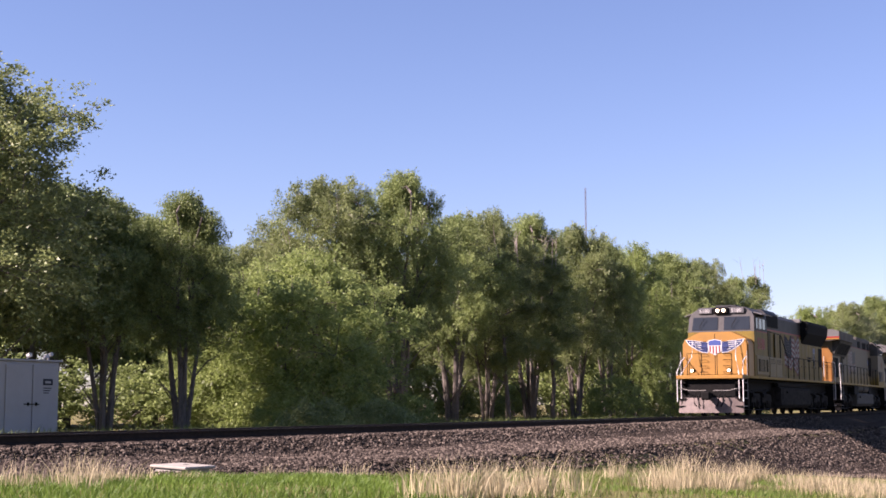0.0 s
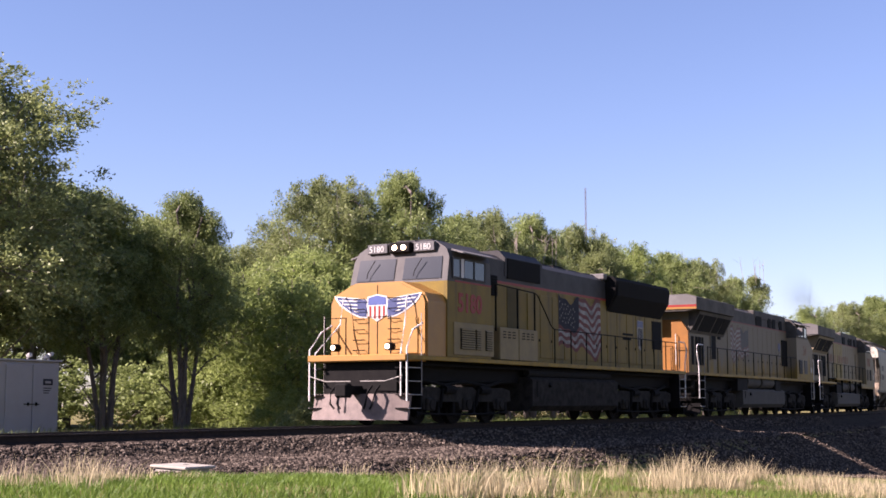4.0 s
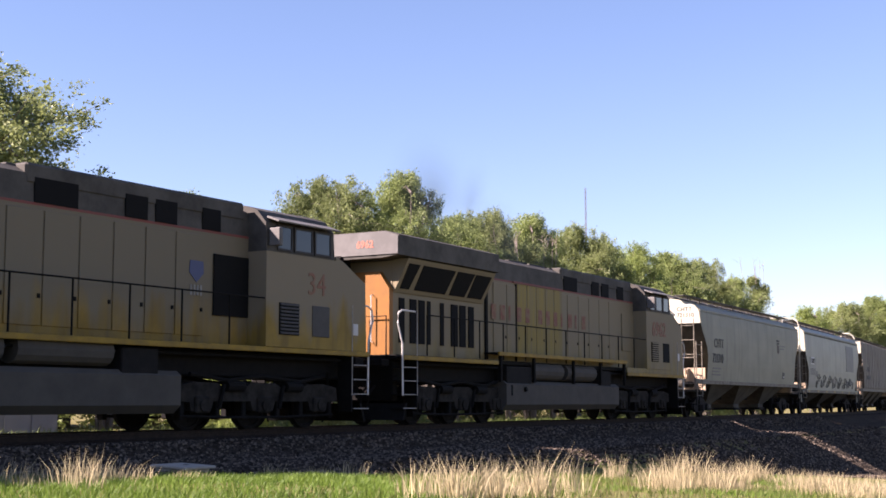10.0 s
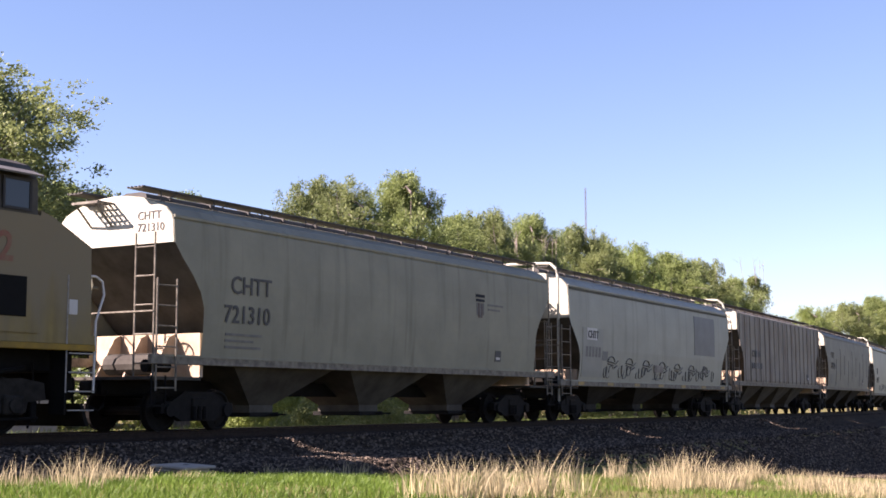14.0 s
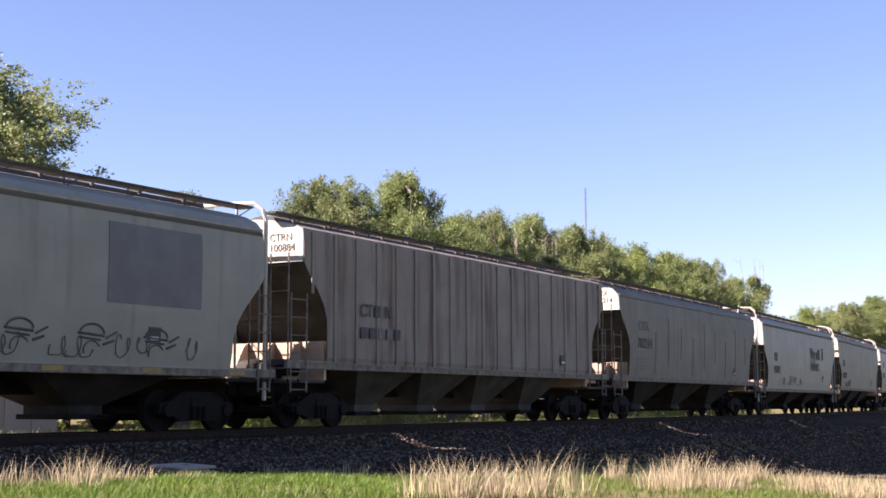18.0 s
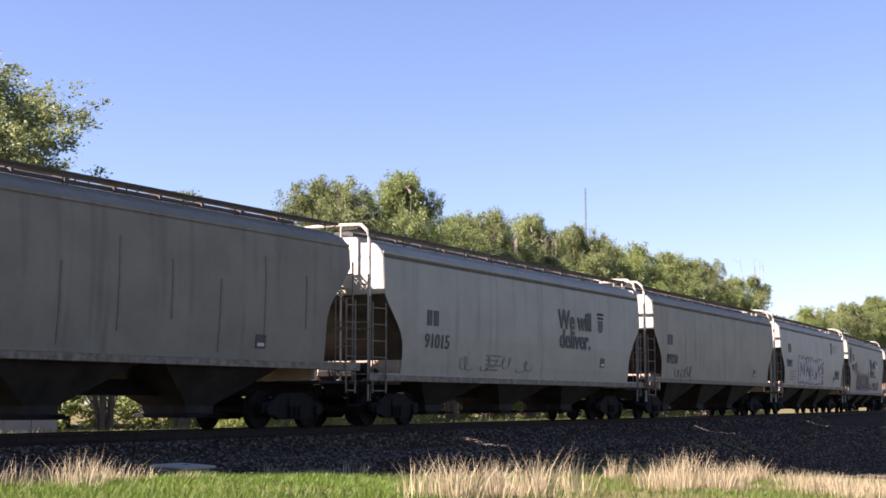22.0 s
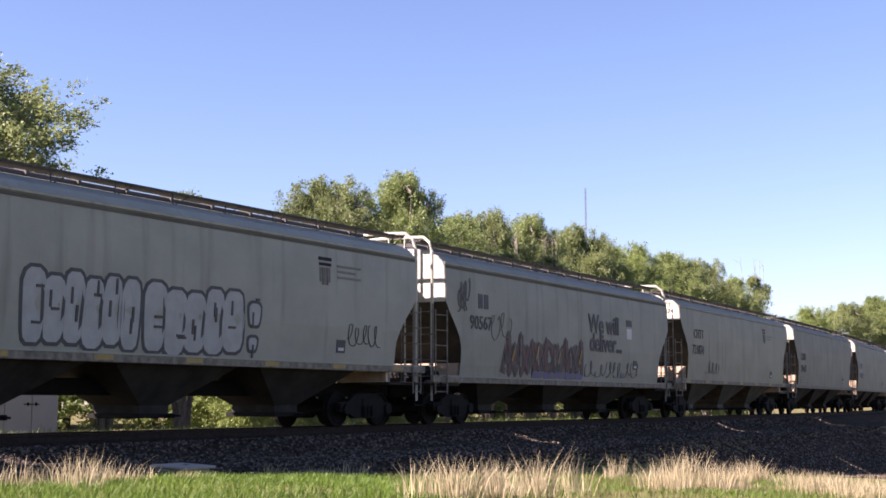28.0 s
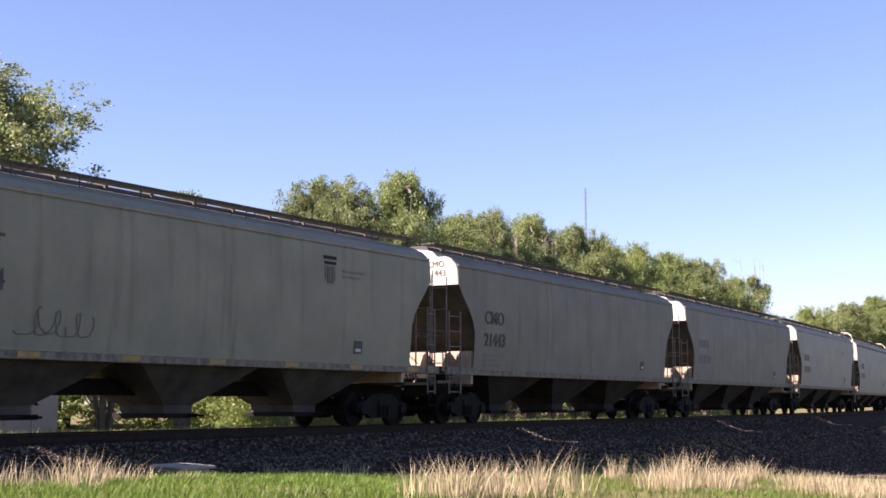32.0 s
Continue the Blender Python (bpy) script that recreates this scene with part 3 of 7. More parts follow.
# ---- locomotives ----
PLOW = material("scraped dusty plow steel", (0.135, 0.102, 0.086), 0.75, dark=(0.075, 0.056, 0.047), scale=4, mix=0.8, bump=0.15)


def sooty_paint(name, low, high, z0, z1, rough=0.65):
    """Yellow paint under exhaust soot and road grime: soot lies thickest on the upper hood, with ragged run-down streaks."""
    m = material(name, low, rough, dark=tuple(c * 0.7 for c in low), scale=1.2, mix=0.8, streak=(0.05, 0.044, 0.034, 0.5, 0.55), bump=0.05, spec=0.15)
    nt = m.node_tree
    b = nt.nodes["Principled BSDF"]
    src = b.inputs["Base Color"].links[0].from_socket
    co = nt.nodes.new("ShaderNodeTexCoord")
    se = nt.nodes.new("ShaderNodeSeparateXYZ")
    nt.links.new(co.outputs["Object"], se.inputs[0])
    mp = nt.nodes.new("ShaderNodeMapping")
    mp.inputs["Scale"].default_value = (1.6, 1.6, 0.35)
    nt.links.new(co.outputs["Object"], mp.inputs[0])
    no = nt.nodes.new("ShaderNodeTexNoise")
    no.inputs["Scale"].default_value = 1.3
    no.inputs["Detail"].default_value = 7
    nt.links.new(mp.outputs[0], no.inputs["Vector"])
    ad = nt.nodes.new("ShaderNodeMath")
    ad.operation = "MULTIPLY_ADD"
    ad.inputs[1].default_value = 2.4
    nt.links.new(no.outputs["Fac"], ad.inputs[0])
    nt.links.new(se.outputs["Z"], ad.inputs[2])
    mr = nt.nodes.new("ShaderNodeMapRange")
    mr.inputs["From Min"].default_value = z0 + 1.2
    mr.inputs["From Max"].default_value = z1 + 1.2
    nt.links.new(ad.outputs[0], mr.inputs[0])
    mx = nt.nodes.new("ShaderNodeMix")
    mx.data_type = "RGBA"
    mx.inputs["B"].default_value = (*high, 1)
    nt.links.new(mr.outputs[0], mx.inputs["Factor"])
    nt.links.new(src, mx.inputs["A"])
    nt.links.new(mx.outputs["Result"], b.inputs["Base Color"])
    return m


DIRTY_BODY = sooty_paint("grimy grey-yellow hood paint", (0.225, 0.142, 0.028), (0.146, 0.124, 0.084), 1.8, 2.6)
CAB_BODY = sooty_paint("dusty beige cab paint over yellow", (0.250, 0.165, 0.036), (0.182, 0.152, 0.102), 2.1, 2.7)
BEIGE_BODY = sooty_paint("sun-bleached beige-yellow hood paint", (0.225, 0.170, 0.065), (0.180, 0.149, 0.094), 1.5, 2.4)
# Soot on the roofs; also serves as painted shade below one radiator wing.
SOOT_SHADE = material("sooty roof and wing-shade paint", (0.080, 0.075, 0.065), 0.75, dark=(0.042, 0.039, 0.034), scale=1.5, mix=0.9, bump=0.06, spec=0.15)
CAB_GREY = material("dusty grey cab paint", (0.062, 0.060, 0.056), 0.6, dark=(0.042, 0.040, 0.038), scale=2, mix=0.7, spec=0.15)
TANK = material("dusty fuel tank paint", (0.066, 0.060, 0.050), 0.85, dark=(0.050, 0.045, 0.038), scale=1.6, mix=0.9, bump=0.1, spec=0.25)
DEEP_BLUE = material("deep blue emblem paint", (0.012, 0.025, 0.10), 0.5, scale=4, mix=0.4)
LOCO_TRUCK = material("dusty locomotive truck casting", (0.032, 0.029, 0.025), 0.9, dark=(0.011, 0.010, 0.009), scale=4, mix=0.8, bump=0.25, spec=0.06)
STEP_EDGE = material("worn pale step edge", (0.30, 0.28, 0.25), 0.7, dark=(0.15, 0.14, 0.12), scale=9, mix=0.7)
YELLOW_DOOR = material("worn yellow hood doors", (0.235, 0.170, 0.030), 0.6, dark=(0.175, 0.135, 0.050), scale=1.2, mix=0.9, streak=(0.125, 0.108, 0.075, 0.50, 0.8), stretch=(3, 3, 0.25), spec=0.15)
GHOST_RED = material("worn off red stencil", (0.185, 0.070, 0.052), 0.7, dark=(0.20, 0.14, 0.08), scale=5, mix=0.9, spec=0.15)
FAINT_RED = material("nearly worn off red lettering", (0.21, 0.085, 0.06), 0.7, dark=(0.19, 0.13, 0.085), scale=5, mix=0.8, spec=0.15)
FADED_RED = material("faded red lettering", (0.42, 0.13, 0.09), 0.6, dark=(0.36, 0.18, 0.13), scale=6, mix=0.6, spec=0.15)
LAMP_GLOW = glowing("lit headlight", (1.0, 0.80, 0.50), 2.2)
HANDRAIL_WHITE = material("white handrail paint", (0.58, 0.56, 0.52), 0.5, dark=(0.36, 0.34, 0.31), scale=8, mix=0.5)
FLAG_WHITE = material("dusty white decal", (0.25, 0.232, 0.205), 0.6, dark=(0.085, 0.078, 0.070), scale=3, mix=0.8, spec=0.15)
FLAG_RED = material("dusty red decal", (0.12, 0.024, 0.020), 0.6, dark=(0.07, 0.024, 0.020), scale=3, mix=0.8, spec=0.15)
WORN_FLAG_RED = material("worn dusty pink-red decal", (0.130, 0.060, 0.052), 0.65, dark=(0.125, 0.095, 0.075), scale=2.5, mix=0.8, spec=0.15)
FADED_WHITE = material("faded white paint", (0.25, 0.235, 0.205), 0.6, dark=(0.09, 0.084, 0.068), scale=4, mix=0.7, spec=0.15)
FADED_STRIPE = material("faded red stripe", (0.20, 0.055, 0.048), 0.6, dark=(0.12, 0.065, 0.052), scale=4, mix=0.7, spec=0.15)


def flag_decal(parent, x0, x1, z0, z1, y, mats, mirrored, label):
    """A waving flag painted on the hood: thirteen wavy stripes and a dark canton."""
    bm = B()
    nx, ns = 36, 13
    w, h = x1 - x0, z1 - z0

    def spot(u, v):
        uu = 1 - u if mirrored else u
        wave = 0.075 * h * math.sin(uu * 12.5 + 0.6 + 1.1 * v) * (0.35 + uu) + 0.03 * h * math.sin(uu * 27 + 3 * v)
        pinch = 1 - 0.10 * math.sin(uu * 6.0)
        return (x0 + w * u, y, z0 + h * (0.06 + 0.88 * (0.5 + (v - 0.5) * pinch)) + wave - 0.05 * h * uu)
    for k in range(ns):
        for i in range(nx):
            u0, u1 = i / nx, (i + 1) / nx
            q = [bm.verts.new(spot(u, v)) for u, v in ((u0, k / ns), (u1, k / ns), (u1, (k + 1) / ns), (u0, (k + 1) / ns))]
            f = bm.faces.new(q)
            uu = 1 - u0 if mirrored else u0
            f.material_index = 2 if (uu < 0.46 and k >= 5) else (1 if k % 2 == 0 else 0)
    bmesh.ops.remove_doubles(bm, verts=bm.verts[:], dist=0.0005)
    ob = part("flag_decal", bm, mats[0], parent, label)
    ob.data.materials.append(mats[1])
    ob.data.materials.append(mats[2])
    if mats[2] is NAVY and not mirrored:
        for r in range(5):
            for c in range(6):
                u, v = 0.03 + 0.062 * c + (0.03 if r % 2 else 0), 0.52 + 0.09 * r
                x, _, z = spot(1 - u if mirrored else u, v)
                bm, pts = B(), []
                for i in range(10):
                    a, rad = math.pi / 2 + i * math.pi / 5, 0.045 if i % 2 == 0 else 0.019
                    pts.append(bm.verts.new((x + rad * math.cos(a), y - 0.006, z + rad * math.sin(a))))
                bm.faces.new(pts)
                part("star", bm, mats[0], ob)
    return ob


def loco_truck(parent, x, sign):
    """Three-axle truck with long side frames, bearing boxes and brake gear."""
    tr = part("truck", box(B(), -2.35, 2.35, -0.85, 0.85, 0.62, 0.88, 0.04), STEEL_DARK, parent)
    tr.location = (x, 0, 0)
    pts = [(-2.75, 0.62), (-2.7, 0.92), (-2.2, 1.0), (-1.5, 0.98), (-1.15, 0.82), (-0.75, 0.82), (-0.4, 1.0), (0.4, 1.0), (0.85, 0.82), (1.2, 0.82), (1.55, 0.98), (2.2, 1.0), (2.7, 0.92), (2.75, 0.62),
           (2.35, 0.58), (2.3, 0.40), (1.7, 0.40), (1.62, 0.6), (0.42, 0.6), (0.34, 0.40), (-0.34, 0.40), (-0.42, 0.6), (-1.62, 0.6), (-1.7, 0.40), (-2.3, 0.40), (-2.35, 0.58)]
    for sgn in (-1, 1):
        part("side_frame", fix(extrude_y(B(), pts, sgn * 1.02, sgn * 1.20)), LOCO_TRUCK, tr)
        for sx in (-1.35, -0.62, 0.62, 1.35):
            for k in range(2):
                part("coil_spring", fix(tube(B(), [(sx - 0.09 + 0.18 * k, sgn * 1.12, 0.60), (sx - 0.09 + 0.18 * k, sgn * 1.12, 0.86)], 0.075, 8)), LOCO_TRUCK, tr)
        part("brake_rod", fix(tube(B(), [(-2.6, sgn * 1.16, 0.30), (-0.9, sgn * 1.18, 0.26), (0.9, sgn * 1.18, 0.26), (2.6, sgn * 1.16, 0.30)], 0.03, 5)), STEEL_DARK, tr)
        for sx in (-2.52, -1.42, -0.58, 0.58, 1.42, 2.52):
            part("brake_hanger", box(B(), sx - 0.07, sx + 0.07, min(sgn * 0.98, sgn * 1.16), max(sgn * 0.98, sgn * 1.16), 0.22, 0.66, 0.02), STEEL_DARK, tr)
        part("brake_hose", fix(tube(B(), [(-2.3, sgn * 1.14, 1.16), (-1.2, sgn * 1.2, 1.04), (0.0, sgn * 1.16, 1.14), (1.3, sgn * 1.2, 1.04), (2.3, sgn * 1.14, 1.18)], 0.045, 6)), STEEL_DARK, tr)
        for sx in (-2.0, 0.0, 2.0):
            bm = box(B(), sx - 0.22, sx + 0.22, min(sgn * 1.02, sgn * 1.27), max(sgn * 1.02, sgn * 1.27), 0.36, 0.70, 0.03)
            tube(bm, [(sx, sgn * 1.2, 0.52), (sx, sgn * 1.31, 0.52)], 0.13, 10)
            part("bearing_box", bm, LOCO_TRUCK, tr)
        for sx in (-1.0, 1.0):
            part("brake_cylinder", fix(tube(B(), [(sx - 0.28, sgn * 1.22, 0.92), (sx + 0.28, sgn * 1.22, 0.92)], 0.12, 10)), STEEL_DARK, tr)
            part("damper", fix(tube(B(), [(sx - 0.5, sgn * 1.25, 0.45), (sx - 0.35, sgn * 1.25, 0.95)], 0.045, 6)), STEEL_DARK, tr)
        part("sand_pipe", fix(tube(B(), [(sign * 2.5, sgn * 1.1, 1.3), (sign * 2.65, sgn * 1.0, 0.6), (sign * 2.7, sgn * 0.8, 0.12)], 0.022, 5)), STEEL_DARK, tr)
    for sx in (-2.0, 0.0, 2.0):
        add_wheelset(tr, LOCO_WHEEL, sx, 0.52)


def louvres(parent, x0, x1, z0, z1, y, mat, n, name="louvre"):
    """A louvred opening: dark recess with slats across it."""
    p = part("louvre_panel", box(B(), x0, x1, y, y + 0.02, z0, z1), GRILLE, parent)
    bm = B()
    for i in range(n):
        z = z0 + (z1 - z0) * (i + 0.5) / n
        extrude_x(bm, [(y - 0.004, z), (y - 0.03, z - 0.018), (y - 0.03, z + 0.006), (y - 0.004, z + 0.03)], x0 + 0.02, x1 - 0.02)
    part(name, fix(bm), mat, p)


def end_steps(parent, s, plow_end):
    """Corner steps and white handrails at one end; s is the end's side along x."""
    for sgn in (-1, 1):
        bm = B()
        for i, z in enumerate((0.42, 0.76, 1.10, 1.44)):
            box(bm, min(s * 9.75, s * 10.4), max(s * 9.75, s * 10.4), min(sgn * 1.12, sgn * 1.5), max(sgn * 1.12, sgn * 1.5), z, z + 0.03)
        box(bm, min(s * 9.70, s * 9.74), max(s * 9.70, s * 9.74), min(sgn * 1.1, sgn * 1.5), max(sgn * 1.1, sgn * 1.5), 0.36, 1.72)
        part("steps", bm, STEEL_DARK, parent)
        for z in (0.42, 0.76, 1.10, 1.44):
            part("step_edge", box(B(), min(s * 9.78, s * 10.4), max(s * 9.78, s * 10.4), min(sgn * 1.5, sgn * 1.512), max(sgn * 1.5, sgn * 1.512), z + 0.004, z + 0.026), STEP_EDGE, parent)
        bm = B()
        if plow_end:
            tube(bm, [(s * 10.42, sgn * 1.48, 0.62), (s * 10.42, sgn * 1.48, 1.95), (s * 10.0, sgn * 1.40, 2.42), (s * 9.5, sgn * 1.40, 2.62)], 0.026, 6)
        else:
            tube(bm, [(s * 10.40, sgn * 1.48, 0.75), (s * 10.42, sgn * 1.48, 2.05), (s * 10.62, sgn * 1.47, 2.55), (s * 10.58, sgn * 1.46, 2.80), (s * 10.42, sgn * 1.46, 2.88), (s * 9.75, sgn * 1.46, 2.88)], 0.023, 7)
        part("handrail", fix(bm), HANDRAIL_WHITE, parent, "white end handrail")
        bm = B()
        tube(bm, [(s * 9.72, sgn * 1.5, 0.75), (s * 9.72, sgn * 1.5, 2.86)], 0.016, 6)
        part("handrail", fix(bm), STEP_EDGE, parent, "worn grey end handrail")
    for sgn in (-1, 1):
        part("end_railing", fix(tube(B(), [(s * 10.42, sgn * 1.0, 1.75), (s * 10.42, sgn * 1.0, 2.75), (s * 10.42, sgn * 0.35, 2.75), (s * 10.42, sgn * 0.35, 1.75)], 0.02, 5)), STEEL_DARK, parent)
    # pilot plate with plow
    bm = B()
    ph = 0.66 if plow_end else 0.42
    a = [(s * 10.35, -1.45), (s * 10.62, -0.55), (s * 10.62, 0.55), (s * 10.35, 1.45)]
    for (xa, ya), (xb, yb) in zip(a, a[1:]):
        v = [bm.verts.new(p) for p in ((xa, ya, 0.14), (xb, yb, 0.14), (xb - s * 0.16, yb, 0.14 + ph), (xa - s * 0.16, ya, 0.14 + ph))]
        bm.faces.new(v)
        w = [bm.verts.new(p) for p in ((xa - s * 0.08, ya, 0.14), (xb - s * 0.08, yb, 0.14), (xb - s * 0.24, yb, 0.14 + ph), (xa - s * 0.24, ya, 0.14 + ph))]
        bm.faces.new(w[::-1])
        for i in range(4):
            bm.faces.new((v[i], w[i], w[(i + 1) % 4], v[(i + 1) % 4]))
    part("plow", fix(bm), PLOW if plow_end else STEEL_DARK, parent, "scraped tan snow plow" if plow_end else "")
    part("pilot_beam", box(B(), min(s * 10.0, s * 10.25), max(s * 10.0, s * 10.25), -1.1, 1.1, 0.62, 1.60, 0.03), STEEL_DARK, parent)
    # ledge added to keep the sun off the pilot below it
    if not plow_end:
        part("anti_climber", box(B(), min(s * 10.41, s * 10.78), max(s * 10.41, s * 10.78), -1.1, 1.1, 1.48, 1.66, 0.02), STEEL_DARK, parent)
    bm = box(B(), min(s * 10.3, s * 11.15), max(s * 10.3, s * 11.15), -0.11, 0.11, 0.78, 1.0, 0.02)
    box(bm, min(s * 10.9, s * 11.2), max(s * 10.9, s * 11.2), -0.19, 0.19, 0.70, 1.06, 0.05)
    part("coupler", bm, STEEL_DARK, parent)
    for sgn in (-1, 1):
        for k in range(2):
            y = sgn * (0.45 + 0.22 * k)
            part("air_hose", fix(tube(B(), [(s * 10.42, y, 1.0), (s * 10.62, y, 0.85), (s * 10.7, y * 0.95, 0.55), (s * 10.66, y * 0.8, 0.42)], 0.03, 6)), STEEL_DARK, parent)
        part("uncoupling_lever", fix(tube(B(), [(s * 10.5, sgn * 0.15, 1.12), (s * 10.52, sgn * 0.9, 1.12), (s * 10.5, sgn * 1.4, 1.25)], 0.013, 5)), STEP_EDGE if plow_end else STEEL_DARK, parent)


def side_railing(parent, xs, sgn, z0=1.78, z1=2.82, y=1.49):
    for x in xs:
        part("handrail_post", fix(tube(B(), [(x, sgn * y, z0), (x, sgn * y, z1)], 0.021, 5)), STEEL_DARK, parent)
    part("handrail", fix(tube(B(), [(xs[0], sgn * y, z1), (xs[-1], sgn * y, z1)], 0.018, 5)), STEEL_DARK, parent)


def hood_doors(parent, x0, x1, z0, z1, y, n, mat, name="hood_door"):
    """A row of shallow door leaves with gaps between them and latches."""
    w = (x1 - x0) / n
    for sgn in (-1, 1):
        for i in range(n):
            a, b = x0 + i * w + 0.018, x0 + (i + 1) * w - 0.018
            d = part(name, box(B(), a, b, min(sgn * y, sgn * (y + 0.025)), max(sgn * y, sgn * (y + 0.025)), z0, z1, 0.008), mat, parent)
            part("latch", box(B(), b - 0.10, b - 0.04, min(sgn * (y + 0.02), sgn * (y + 0.045)), max(sgn * (y + 0.02), sgn * (y + 0.045)), z0 + 0.5, z0 + 0.58), STEEL_DARK, d)


def window(parent, x0, x1, z0, z1, y, mat=None, name="side_window"):
    """A glazed side window with a raised rubber frame."""
    w = part(name, box(B(), x0, x1, y - 0.012, y + 0.012, z0, z1), GLASS, parent)
    bm = B()
    for a in ((x0 - 0.04, x0 + 0.01, z0 - 0.04, z1 + 0.04), (x1 - 0.01, x1 + 0.04, z0 - 0.04, z1 + 0.04), (x0 + 0.01, x1 - 0.01, z0 - 0.04, z0 + 0.01), (x0 + 0.01, x1 - 0.01, z1 - 0.01, z1 + 0.04)):
        box(bm, a[0], a[1], y - 0.025, y + 0.025, a[2], a[3])
    part("window_frame", bm, mat or LOCO_GREY, w)
    return w


def underframe(loco, tank0, tank1, tank_z, tank_paint, raised=False):
    part("walkway", box(B(), -10.4, 10.4, -1.30 if raised else -1.48, 1.30 if raised else 1.48, 1.66, 1.78, 0.015), STEEL_DARK, loco)
    for sgn in (-1, 1):
        for x0, x1, z in ((-10.4, -5.2, 1.64), (-5.16, 4.56, 1.90), (4.6, 10.4, 1.50)) if raised else ((-10.4, 10.4, 1.66),):
            y0, y1 = sorted((sgn * 1.47, sgn * 1.525))
            part("walkway_edge", box(B(), x0, x1, y0, y1, z, z + 0.115, 0.012), EDGE_YELLOW, loco, "worn bright yellow walkway edge")
            if raised:
                y0, y1 = sorted((sgn * 1.02, sgn * 1.48))
                part("walkway_deck", box(B(), x0, x1, y0, y1, z + 0.06, z + 0.10), STEEL_DARK, loco)
            if z == 1.50:
                y0, y1 = sorted((sgn * 1.42, sgn * 1.50))
                part("walkway_skirt", box(B(), x0, x1, y0, y1, z + 0.115, z + 0.29, 0.01), BEIGE_BODY, loco)
        if raised:
            for x in (-4.95, -2.75, 0.15, 2.35, 4.45):
                y0, y1 = sorted((sgn * 1.40, sgn * 1.49))
                part("reservoir_bracket", box(B(), x - 0.05, x + 0.05, y0, y1, 1.16, 1.90, 0.01), STEEL_DARK, loco)
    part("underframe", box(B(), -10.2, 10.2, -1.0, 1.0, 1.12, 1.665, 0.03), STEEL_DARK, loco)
    z0, z1 = tank_z
    prof = [(-1.34, z1), (-1.46, z1 - 0.10), (-1.46, z0 + 0.16), (-1.28, z0), (1.28, z0), (1.46, z0 + 0.16), (1.46, z1 - 0.10), (1.34, z1)]
    t = part("fuel_tank", fix(extrude_x(B(), prof, tank0, tank1)), tank_paint, loco, "dusty black fuel tank")
    for sgn in (-1, 1):
        part("tank_strap", box(B(), tank0 + 0.3, tank0 + 0.38, min(sgn * 1.44, sgn * 1.475), max(sgn * 1.44, sgn * 1.475), z0 + 0.42, z1 - 0.12), STEEL_DARK, t)
        part("fuel_filler", fix(tube(B(), [(tank0 + 1.2, sgn * 1.44, z1 - 0.25), (tank0 + 1.2, sgn * 1.52, z1 - 0.22)], 0.07, 8)), STEEL_DARK, t)
        part("brake_pipe", fix(tube(B(), [(-9.6, sgn * 1.25, 1.56), (9.6, sgn * 1.25, 1.56)], 0.035, 6)), STEEL_DARK, loco)
    for x, s in ((-6.8, -1), (6.8, 1)):
        loco_truck(loco, x, s)


def nose_emblem(loco, x):
    """Striped shield between blue wings, as plain shapes on the nose."""
    bm = B()
    sh = [(-0.30, 3.36), (0.0, 3.42), (0.30, 3.36), (0.33, 3.12), (0.28, 2.86), (0.0, 2.70), (-0.28, 2.86), (-0.33, 3.12)]
    extrude_x(bm, sh, x - 0.018, x)
    e = part("shield", fix(bm), WHITE, loco, "white shield with red bars and blue top")
    bm = B()
    extrude_x(bm, [(-0.27, 3.33), (0.0, 3.39), (0.27, 3.33), (0.28, 3.14), (-0.28, 3.14)], x - 0.024, x - 0.016)
    part("shield_top", fix(bm), BLUE, e)
    for i in range(4):
        y = -0.21 + 0.14 * i
        part("shield_bar", box(B(), x - 0.024, x - 0.016, y - 0.032, y + 0.032, 2.84 if abs(y) > 0.1 else 2.77, 3.11), RED, e)
    for sgn in (-1, 1):
        bm = B()
        out = [(0.31, 3.30), (1.36, 3.42), (1.30, 3.30), (1.18, 3.16), (0.98, 3.03), (0.80, 2.92), (0.55, 2.82), (0.31, 2.80)]
        extrude_x(bm, [(sgn * y, z) for y, z in out], x - 0.010, x)
        w = part("wing", fix(bm), WHITE, loco, "blue and white wing emblem")
        bm = B()
        extrude_x(bm, [(sgn * y, z) for y, z in ((0.33, 3.27), (1.28, 3.39), (1.24, 3.30), (1.13, 3.18), (0.95, 3.06), (0.78, 2.95), (0.54, 2.85), (0.33, 2.83))], x - 0.014, x - 0.008)
        part("wing_field", fix(bm), DEEP_BLUE, w)
        for k, (a, b, z) in enumerate(((0.62, 1.20, 3.25), (0.62, 1.08, 3.15), (0.62, 0.92, 3.05), (0.55, 0.74, 2.95))):
            bm = B()
            extrude_x(bm, [(sgn * a, z - 0.012), (sgn * a, z + 0.022), (sgn * b, z + 0.06), (sgn * (b - 0.04), z + 0.025)], x - 0.020, x - 0.012)
            part("feather", fix(bm), WHITE, w)
        bm = B()
        extrude_x(bm, [(sgn * (0.46 + 0.15 * math.cos(a)), 3.03 + 0.19 * math.sin(a)) for a in [i * math.pi / 6 for i in range(12)]], x - 0.020, x - 0.012)
        part("wing_root", fix(bm), DEEP_BLUE, w)


